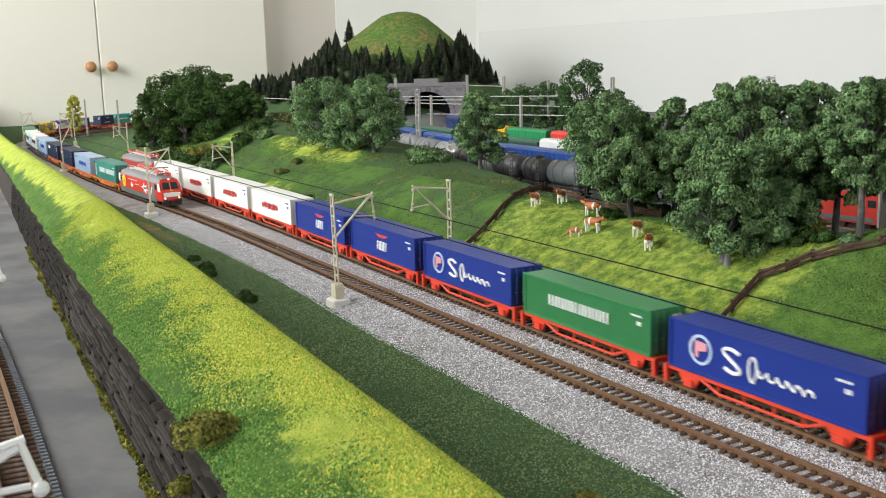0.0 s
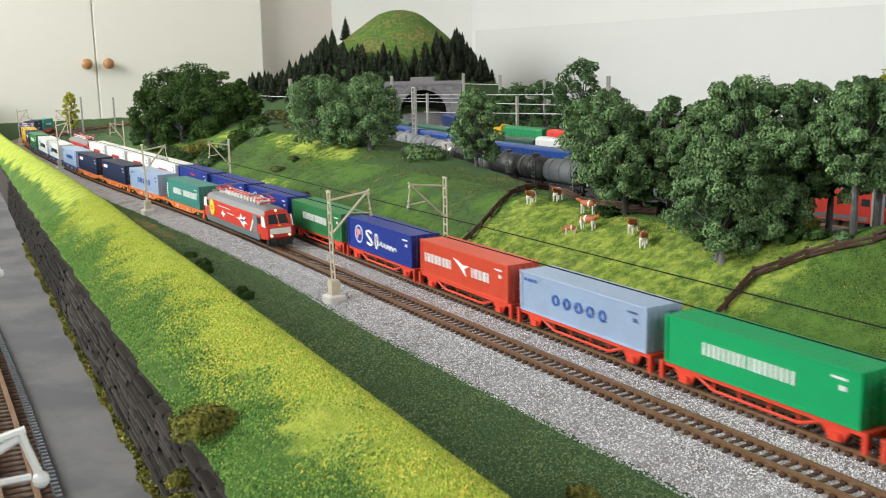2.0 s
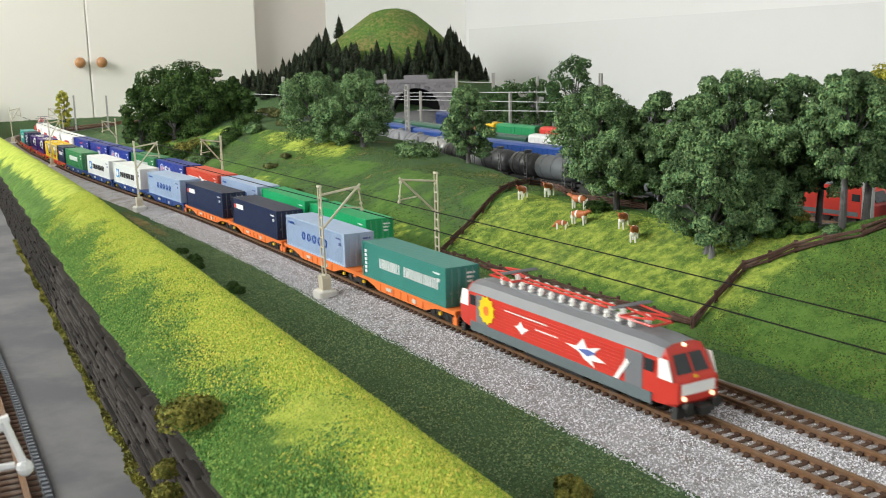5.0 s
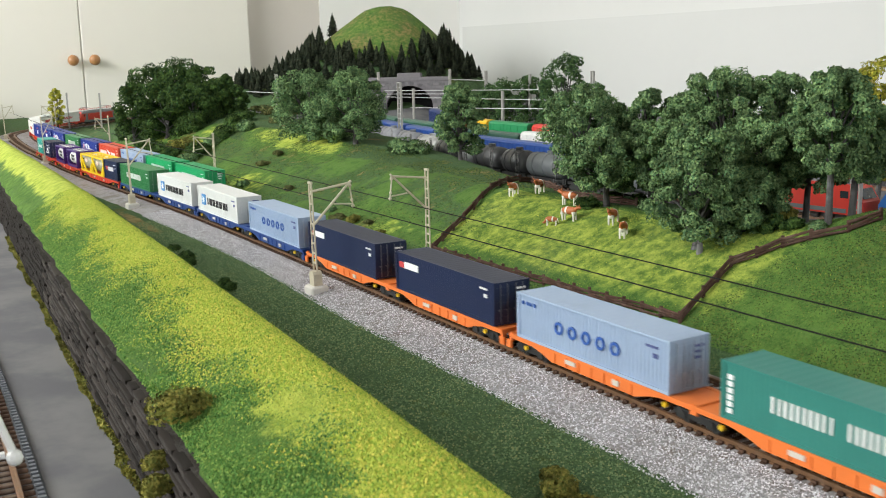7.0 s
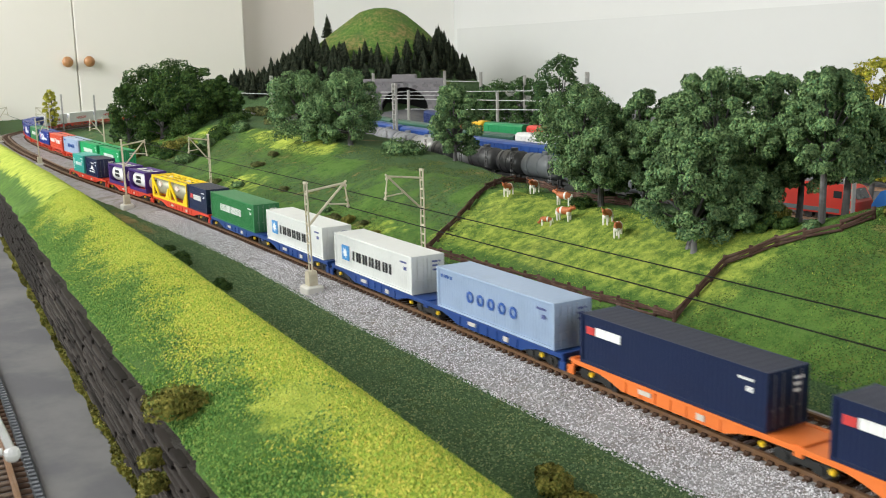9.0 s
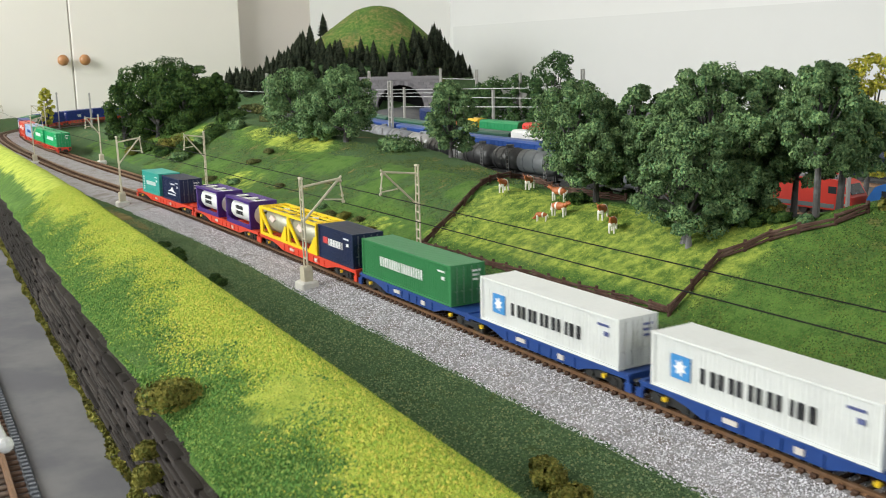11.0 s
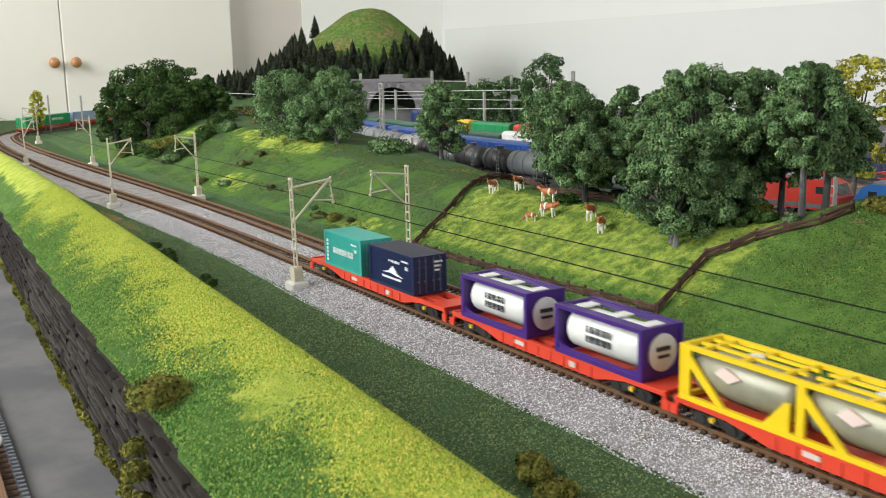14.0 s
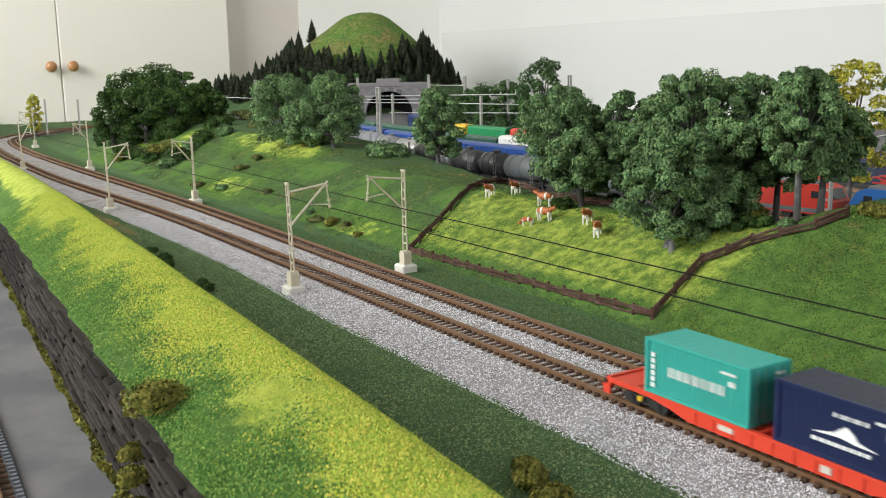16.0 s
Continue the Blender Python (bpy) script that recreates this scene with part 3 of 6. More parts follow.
def bars(m, x0, x1, z0, z1, y, count, gap=0.25, italic=0.0, lift=0.25, wobble=0, seed=1):
    """A row of plain upright blocks in place of lettering."""
    rnd = random.Random(seed)
    w = (x1 - x0) / count
    spans = []
    for i in range(count):
        a, b = x0 + i * w, x0 + (i + 1 - gap) * w
        if w > 2.4:
            k = (b - a) * rnd.uniform(0.24, 0.34)
            spans += [(a, a + k), (b - k * rnd.uniform(0.8, 1.1), b)]
        else:
            spans.append((a, b))
    for a, b in spans:
        h0, h1 = z0 + wobble * rnd.random(), z1 - wobble * rnd.random()
        s = italic * (h1 - h0)
        m.add([(a, y, h0), (b, y, h0), (b + s, y, h1), (a + s, y, h1), (a, y - lift, h0), (b, y - lift, h0), (b + s, y - lift, h1), (a + s, y - lift, h1)],
              [(4, 5, 6, 7), (0, 3, 2, 1), (0, 1, 5, 4), (3, 7, 6, 2), (0, 4, 7, 3), (1, 2, 6, 5)])
    return m


def container(label, colour, marks=(), length=76.2, height=16.4, group="containers on the trains", smooth_side=False, roof=None):
    """A shipping container in its own space: centred, floor at z = 0, doors at +x. marks: (name, label, colour, builder)."""
    t = thing("shipping_container", label, "container", group)
    L, W, H = length / 2, 7.6, height
    tag = "container_%02d%02d%02d" % tuple(int(c * 99) for c in colour)
    body_mat = paint(tag, colour)
    fr = Mesh()
    for s in (-1, 1):
        fr.box(-L, L, s * W - 0.35, s * W + 0.35, 0, 0.9).box(-L, L, s * W - 0.35, s * W + 0.35, H - 0.7, H)
        for e in (-1, 1):
            fr.box(e * L - 0.55, e * L + 0.55, s * W - 0.45, s * W + 0.45, 0, H + 0.1)
    for e in (-1, 1):
        fr.box(e * L - 0.4, e * L + 0.4, -W, W, 0, 0.8).box(e * L - 0.4, e * L + 0.4, -W, W, H - 0.9, H)
    part("frame", fr, body_mat, t)
    ribs = max(10, int(length / 1.75))
    for s in (-1, 1):
        pts = []
        x, step = -L + 0.6, (length - 1.2) / ribs
        dep = 0.1 if smooth_side else 0.32
        for i in range(ribs):
            pts += [(x, 0), (x + step * 0.36, 0), (x + step * 0.5, -dep), (x + step * 0.86, -dep)]
            x += step
        pts.append((L - 0.6, 0))
        v = [(px, s * (W + q), z) for z in (0.8, H - 0.6) for px, q in pts]
        n = len(pts)
        side = Mesh().add(v, [(i, i + 1, i + 1 + n, i + n) if s < 0 else (i, i + n, i + 1 + n, i + 1) for i in range(n - 1)])
        part("side_panel", side, body_mat, t)
    pts = [(-L + 0.3, H - 0.05)]
    for i in range(int(length / 3.4)):
        x = -L + 2 + i * 3.4
        pts += [(x, H - 0.05), (x + 0.3, H), (x + 1.4, H), (x + 1.7, H - 0.05)]
    pts.append((L - 0.3, H - 0.05))
    k = len(pts)
    rf = Mesh().add([(x, y, z) for y in (-W + 0.1, W - 0.1) for x, z in pts], [(i, i + 1, i + 1 + k, i + k) for i in range(k - 1)])
    part("roof", rf, roof or body_mat, t)
    part("end_wall", Mesh().box(-L - 0.1, -L + 0.3, -W + 0.3, W - 0.3, 0.6, H - 0.6), body_mat, t)
    part("floor", Mesh().box(-L, L, -W + 0.2, W - 0.2, 0.1, 0.7), body_mat, t)
    for s in (-1, 1):
        d = Mesh().box(L - 0.2, L + 0.15, min(0.12 * s, s * (W - 0.5)), max(0.12 * s, s * (W - 0.5)), 0.8, H - 0.9)
        for zz in range(5):
            z = 2 + zz * (H - 4) / 4.4
            d.box(L + 0.1, L + 0.32, min(0.5 * s, s * (W - 0.9)), max(0.5 * s, s * (W - 0.9)), z, z + 1.0)
        door = part("door", d, body_mat, t)
        for y in (1.9 * s, 5.0 * s):
            part("lock_rod", Mesh().tube((L + 0.5, y, 0.9), (L + 0.5, y, H - 0.8), 0.2).box(L + 0.3, L + 0.65, y - 0.9, y + 0.2, 5.4, 6.0), mat("door_rod_" + tag, tuple(min(1, c * 0.8 + 0.12) for c in colour), 0.4), door)
    small = Mesh()
    bars(small, L - 9.5, L - 4, H - 3.6, H - 2.9, -W - 0.1, 6, 0.3, lift=0.32)
    bars(small, L - 6.5, L - 4, H - 6.6, H - 5.2, -W - 0.1, 2, 0.35, lift=0.32)
    dark = sum(colour) > 1.2
    part("small_lettering", small, paint("lettering_dark" if dark else "lettering_white", (0.10, 0.12, 0.3) if dark else (0.8, 0.8, 0.8)), t)
    e = Mesh()
    for k, (y0, y1, z0, z1) in enumerate(((2.2, 6.2, H - 3.4, H - 2.6), (2.4, 5.6, H - 5.2, H - 4.4), (2.6, 5.2, H - 7, H - 6.2))):
        e.box(L + 0.1, L + 0.42, y0, y1, z0, z1)
    part("door_lettering", e, paint("lettering_dark" if dark else "lettering_white", (0.1, 0.12, 0.3) if dark else (0.8, 0.8, 0.8)), t)
    for name, lab, col, build in marks:
        m = Mesh()
        build(m, L, W, H)
        part(name, m, paint("mark_%02d%02d%02d" % tuple(int(c * 99) for c in col), col), t, lab)
    return t


def letters(x0, x1, z0, z1, count, **kw):
    def build(m, L, W, H):
        bars(m, x0, x1, z0, z1, -W - 0.05, count, lift=0.35, **kw)
        m.add([(-x, -y, z) for x, y, z in m.v], [tuple(f) for f in m.f])
    return build


def stack(x0, x1, z0, z1, count):
    def build(m, L, W, H):
        h = (z1 - z0) / count
        for i in range(count):
            bars(m, x0, x1, z0 + i * h, z0 + (i + 0.68) * h, -W - 0.05, 1, 0, lift=0.35)
    return build


def disc(cx, cz, r, squash=1.0):
    def build(m, L, W, H):
        n = 18
        m.prism([(cx + r * math.cos(i * math.tau / n) * squash, cz + r * math.sin(i * math.tau / n)) for i in range(n)], -W - 0.42, -W - 0.02, "y")
    return build


def star(cx, cz, r):
    def build(m, L, W, H):
        n = 14
        m.prism([(cx + (r if i % 2 else r * 0.5) * math.cos(i * math.tau / n), cz + (r if i % 2 else r * 0.5) * math.sin(i * math.tau / n)) for i in range(n)], -W - 0.55, -W - 0.3, "y")
    return build


def patch(points, depth=0.42):
    def build(m, L, W, H):
        m.prism(points, -W - depth, -W - 0.02, "y")
    return build


def ring_mark(cx, cz, r):
    def build(m, L, W, H):
        n = 24
        for i in range(n):
            a, b = i * math.tau / n, (i + 1) * math.tau / n
            m.prism([(cx + r * math.cos(a), cz + r * math.sin(a)), (cx + r * math.cos(b), cz + r * math.sin(b)), (cx + (r - 0.85) * math.cos(b), cz + (r - 0.85) * math.sin(b)), (cx + (r - 0.85) * math.cos(a), cz + (r - 0.85) * math.sin(a))], -W - 0.42, -W - 0.02, "y")
    return build


def script(seed, x0, x1, z0, z1):
    """A hand-written looking squiggle of strokes."""
    def build(m, L, W, H):
        w, h, y = x1 - x0, z1 - z0, -W - 0.35
        lead = [(x0 + w * (0.13 - 0.10 * math.sin(math.tau * p)), y, z0 + h * (0.5 + 0.5 * math.cos(math.pi * min(1, max(0, p))) - 0.12 * (p > 1) * (1 - p) * 8 - 0.10 * max(0, -p) * 8)) for p in np.linspace(-0.16, 1.14, 24)]
        m.path(lead, 0.62, 5)
        loop = [(x0 + w * (0.36 + 0.05 * math.cos(a) + 0.004 * a), y, z0 + h * (0.42 + 0.52 * math.sin(a))) for a in np.linspace(-1.6, 4.9, 20)]
        m.path(loop, 0.42, 5)
        tail = []
        for u in np.linspace(0, 1, 44):
            tail.append((x0 + w * (0.42 + 0.58 * u) + 0.5 * math.sin(u * 38 + seed), y, z0 + h * (0.36 - 0.16 * u + 0.15 * math.sin(u * 33 + seed))))
        m.path(tail, 0.42, 5)
    return build


WH, RD, BL, NV = (0.85, 0.85, 0.85), (0.55, 0.05, 0.05), (0.03, 0.10, 0.38), (0.02, 0.03, 0.09)
C_GREEN, C_BRIGHT, C_TEALDARK, C_TEAL = (0.035, 0.20, 0.07), (0.0, 0.30, 0.10), (0.035, 0.20, 0.17), (0.04, 0.36, 0.31)
C_GREY, C_NAVY, C_BLUE, C_RED, C_WHITE = (0.33, 0.42, 0.58), (0.006, 0.014, 0.055), (0.006, 0.026, 0.23), (0.62, 0.075, 0.035), (0.70, 0.71, 0.70)
ROOFDARK = mat("dusty_navy_roof", (0.03, 0.033, 0.055), 0.6, 0, 500, 0.15)


def make_box(kind):
    if kind == "green":
        return container("green corrugated container with white block lettering", C_GREEN, [("lettering", "white block lettering", WH, letters(-21, 17, 6.6, 10.8, 9, gap=0.3))])
    if kind == "bright":
        return container("bright green container with white block lettering", C_BRIGHT, [("lettering", "white block lettering", WH, letters(-21, 17, 6.6, 10.8, 9, gap=0.3))], smooth_side=True)
    if kind == "teal40":
        return container("dark teal container with white block lettering", C_TEALDARK, [("lettering", "white block lettering", WH, letters(-21, -1, 6.4, 10.8, 5, gap=0.28)), ("lettering", "white block lettering", WH, letters(2.5, 33, 6.4, 10.8, 8, gap=0.28)),
                          ("side_sign", "white upright lettering", WH, stack(-36.3, -34.4, 2, 13.5, 6))], smooth_side=True)
    if kind == "grey":
        return container("light blue-grey container with blue lettering", C_GREY, [*[("emblem", "dark blue round mark", BL, ring_mark(-14.5 + 7.2 * i, 8.2, 2.2)) for i in range(5)], ("small_sign", "small blue lettering", BL, letters(-35.5, -27, 12.6, 13.8, 2, gap=0.2))])
    if kind == "navy":
        return container("navy blue container with small white lettering", C_NAVY, [("lettering", "white lettering", WH, letters(-31, -19, 10.2, 13.0, 5, gap=0.1)), ("red_sign", "small red sign", RD, patch([(-35.5, 10.2), (-31.5, 10.2), (-31.5, 12.6), (-35.5, 12.6)]))], smooth_side=True, roof=ROOFDARK)
    if kind == "white_star":
        return container("light grey-white container with black lettering and blue emblem", C_WHITE, [("lettering", "black lettering", (0.02, 0.02, 0.025), letters(-19, 21, 5.6, 10.0, 6, gap=0.2)), ("emblem", "blue square emblem", (0.05, 0.24, 0.55), patch([(-30.5, 4.6), (-23, 4.6), (-23, 11.6), (-30.5, 11.6)])), ("star", "white star", WH, star(-26.75, 8.1, 2.7))])
    if kind == "white_red":
        return container("white container with red lettering", (0.76, 0.76, 0.74), [("lettering", "red lettering", RD, letters(-17, 15, 5.4, 10.2, 7, gap=0.3, wobble=1.2))], smooth_side=True)
    if kind == "blue_eagle":
        return container("deep blue container with white lettering and red emblem", C_BLUE, [("lettering", "bold white lettering", WH, letters(-5, 6, 4.6, 9.4, 3, gap=0.12, italic=0.15)), ("emblem", "red winged emblem", RD, patch([(-6, 13.2), (-3, 11.4), (4, 11.2), (8, 12.6), (4, 13.0), (0, 12.8)]))], smooth_side=True)
    if kind == "blue_script":
        return container("deep blue container with white handwritten lettering", C_BLUE, [("script", "white handwritten lettering", WH, script(2.0, -15, 21, 4.5, 12)), ("ring", "pale ring emblem", (0.5, 0.6, 0.8), ring_mark(-24, 8.6, 5)), ("emblem", "red and white emblem", (0.7, 0.3, 0.35), patch([(-26.5, 6), (-25, 6), (-25, 8), (-21.5, 8.6), (-21.5, 11), (-26.5, 11.4)]))], smooth_side=True)
    if kind == "red":
        return container("orange-red corrugated container with white lettering", C_RED, [("lettering", "white serif lettering", WH, letters(-34, -9, 6.4, 10.6, 7, gap=0.2)), ("emblem", "white leaping figure emblem", WH, patch([(-7, 12.2), (-2, 9.6), (4, 5.4), (2.6, 8.6), (7, 10.4), (1, 10.2), (-3, 11.6)])), ("lettering", "white serif lettering", WH, letters(9, 24, 6.0, 10.2, 4, gap=0.2))])
    if kind == "teal20":
        return container("small turquoise container with white lettering", C_TEAL, [("lettering", "white lettering", WH, letters(-10, 12, 6.6, 9.4, 7, gap=0.38)), ("side_sign", "white upright lettering", WH, stack(-17, -15.8, 2, 13, 6))], length=38.1)
    if kind == "navy20":
        return container("small navy container with a white swoosh emblem", (0.008, 0.017, 0.07), [("emblem", "white mountain-shaped emblem", WH, patch([(-8, 6.2), (-2, 7.4), (1.5, 9.8), (4, 8.2), (5, 6.9), (10, 5.8), (4, 6.1), (0, 6.7)])), ("lettering", "white lettering", WH, letters(-8, 9, 4.0, 4.9, 8, gap=0.3)), ("small_sign", "white lettering", WH, letters(-2, 8, 11.4, 12.4, 3, gap=0.2))], length=38.1, roof=ROOFDARK)
    return container("small navy container with white lettering and red sign", C_NAVY, [("lettering", "white lettering", WH, letters(-8, 8, 7.4, 10.8, 5, gap=0.1)), ("red_sign", "small red sign", RD, patch([(-14, 8), (-9, 8), (-9, 11), (-14, 11)]))], length=38.1, smooth_side=True, roof=ROOFDARK)


PURPLE = paint("purple_frame_paint", (0.05, 0.012, 0.17))
YELLOW = paint("yellow_frame_paint", (0.80, 0.55, 0.01))
TANKWHITE = paint("white_tank_paint", (0.74, 0.74, 0.72), 0.35)
SMOKY = mat("dusty_grey_tank", (0.30, 0.29, 0.22), 0.4, 0.2, 300, 0.2)
BLACKMARK = paint("black_marking", (0.03, 0.03, 0.04))


def tank_container(label, length, frame, shell, cells, style):
    t = thing("tank_container", label, "tank container", "containers on the trains")
    L, W, H = length / 2, 7.6, 16.2
    r = 0.85 if style == "purple" else 0.7
    for s in (-1, 1):
        f = Mesh().box(-L, L, s * W - r, s * W + r, 0, 1.5).box(-L, L, s * W - r, s * W + r, H - 1.3, H)
        part("side_frame", f, frame, t)
    for e in (-1, 1):
        f = Mesh()
        for s in (-1, 1):
            f.box(e * L - r, e * L + r, s * W - r, s * W + r, 0, H)
        f.box(e * L - 0.7, e * L + 0.7, -W, W, 0, 1.4).box(e * L - 0.7, e * L + 0.7, -W, W, H - 1.4, H)
        part("end_frame", f, frame, t)
    cl = length / cells
    for c in range(cells):
        x0, x1 = -L + c * cl + 1.5, -L + (c + 1) * cl - 1.5
        m = Mesh()
        n, rad = 20, 6.9
        prof = [(x0, 3.2), (x0 + 0.6, 5.6), (x0 + 2.2, rad), (x1 - 2.2, rad), (x1 - 0.6, 5.6), (x1, 3.2)]
        for x, q in prof:
            m.v += [(x, q * math.cos(i * math.tau / n), 8.3 + q * math.sin(i * math.tau / n)) for i in range(n)]
        for k in range(len(prof) - 1):
            m.f += [(k * n + i, k * n + (i + 1) % n, (k + 1) * n + (i + 1) % n, (k + 1) * n + i) for i in range(n)]
        m.f += [tuple(range(n)), tuple(range(len(m.v) - 1, len(m.v) - n - 1, -1))]
        m.mi = [0] * len(m.f)
        tank = part("tank", m, shell, t, "", True)
        if style == "purple":
            mk = Mesh()
            for row in (9.6, 6.4):
                bars(mk, (x0 + x1) / 2 - 6, (x0 + x1) / 2 + 6, row, row + 2.2, -W + 0.4, 4, 0.2, lift=0.3)
            part("marking", mk, BLACKMARK, tank, "black block marking")
            part("end_panel", Mesh().box(L - 0.5, L + 0.5, -7, 7, 1, 15.4), frame, t, "purple end panel")
            part("end_panel", Mesh().box(-L - 0.5, -L + 0.5, -7, 7, 1, 15.4), frame, t, "purple end panel")
            for s in (-1, 1):
                part("top_panel", Mesh().box(-L, L, s * 5.2 - 1.6, s * 5.2 + 1.6, H - 0.9, H - 0.3), frame, t)
                part("side_panel", Mesh().prism([(-L, 1.4), (L, 1.4), (L, 3.2), (L - 7, 2.2), (-L + 7, 2.2), (-L, 3.2)], s * W - 0.4, s * W + 0.4, "y"), frame, t)
            k = Mesh().prism([(5.6 * math.cos(i * math.tau / 20), 8.1 + 5.9 * math.sin(i * math.tau / 20)) for i in range(20)], L - 0.2, L + 1.1, "x")
            part("round_end", k, TANKWHITE, t, "white round tank end with dark writing", False)
            e = Mesh()
            e.box(L + 0.9, L + 1.3, -2.8, 2.8, 8.6, 10).box(L + 0.9, L + 1.3, -2.2, 2.6, 6.4, 7.4)
            part("end_lettering", e, BLACKMARK, t)
            for q in (-0.35, 0.05, 0.4):
                part("walkway", Mesh().box((x0 + x1) / 2 + q * cl - 2.2, (x0 + x1) / 2 + q * cl + 2.2, -3.4, 3.4, H - 0.6, H - 0.1), TANKWHITE, t, "white walkway plate")
            for s in (-1, 1):
                part("corner_brace", Mesh().prism([(-L, 0), (-L + 6, 0), (-L, 5)], s * W - 0.5, s * W + 0.5, "y").prism([(L, 0), (L - 6, 0), (L, 5)], s * W - 0.5, s * W + 0.5, "y"), frame, t)
        else:
            for s in (-1, 1):
                b = Mesh()
                b.prism([(x0 - 1, 1), (x0 + 1.6, 1), (x0 + 1.6, 15.4), (x0 - 1, 15.4)], s * W - 0.55, s * W + 0.55, "y")
                b.prism([(x0, 11), (x0 + 12, 1), (x0 + 15, 1), (x0 + 1, 13.5)], s * W - 0.5, s * W + 0.5, "y")
                b.prism([(x1 - 9, 1), (x1, 1), (x1, 9), (x1 - 1.6, 9)], s * W - 0.5, s * W + 0.5, "y")
                part("brace", b, frame, t)
            mk = Mesh().prism([((x0 + x1) / 2 - 8, 10.2), ((x0 + x1) / 2 - 5, 12.6), ((x0 + x1) / 2 + 1, 10.6), ((x0 + x1) / 2 - 3, 8.4)], -7.35, -6.4, "y")
            part("marking", mk, paint("pale_mark", (0.75, 0.6, 0.55)), tank, "pale diamond marking")
            g = Mesh()
            for q in range(3):
                xx = x0 + 4 + q * (x1 - x0 - 8) / 2
                g.box(xx, xx + 1.3, -W, W, H - 1.0, H - 0.2)
            g.box(x0, x1, -2.2, -1.2, H - 1, H - 0.2).box(x0, x1, 2.6, 3.6, H - 1, H - 0.2)
            part("top_frame", g, frame, t)
            part("manhole", Mesh().tube(((x0 + x1) / 2, 0, 14.6), ((x0 + x1) / 2, 0, 16), 2.2, 12), TANKWHITE, t)
    return t


# ---- wagons ----
BOGIE = mat("black_bogie_plastic", (0.018, 0.018, 0.018), 0.55, 0, 500, 0.2)
STEELWHEEL = mat("dark_wheel_steel", (0.10, 0.09, 0.085), 0.4, 0.7, 500, 0.15)
YELLOWDOT = paint("yellow_detail", (0.75, 0.5, 0.02))


def wheelset(t, x, r=2.9):
    w = Mesh()
    w.tube((0, -4.6, 0), (0, 4.6, 0), 0.7, 8)
    for s in (-1, 1):
        w.tube((0, s * 3.9, 0), (0, s * 5.3, 0), r, 16).tube((0, s * 3.6, 0), (0, s * 4.0, 0), r + 0.5, 16)
    ob = part("wheelset", w, STEELWHEEL, t)
    ob.matrix_basis = pose(x * 0.001, 0, r * 0.001)


def bogie(t, x):
    b = Mesh()
    for s in (-1, 1):
        b.prism([(-9.5, 3.4), (-8.4, 1.6), (-4, 1.4), (-2.6, 2.3), (2.6, 2.3), (4, 1.4), (8.4, 1.6), (9.5, 3.4), (8, 4.8), (3, 4.4), (0, 5.6), (-3, 4.4), (-8, 4.8)], s * 6.2 - 0.8, s * 6.2 + 0.8, "y")
        for q in (-5.6, 5.6):
            b.tube((q, s * 6.9, 3.0), (q, s * 7.5, 3.0), 1.3, 10)
    b.box(-2.4, 2.4, -6, 6, 2.8, 5.6)
    ob = part("bogie", b, BOGIE, t, "black two-axle bogie")
    ob.matrix_basis = pose(x * 0.001, 0, 0)
    for q in (-5.6, 5.6):
        wheelset(t, x + q, 2.6)


def coupler(t, x, s):
    c = Mesh().box(min(x, x + 4.4 * s), max(x, x + 4.4 * s), -1.0, 1.0, 2.8, 4.3).box(min(x + 2.8 * s, x + 4.4 * s), max(x + 2.8 * s, x + 4.4 * s), -2.2, 2.2, 2.6, 5.0, 0, 0.3)
    part("coupler", c, BOGIE, t, "black hook coupler")


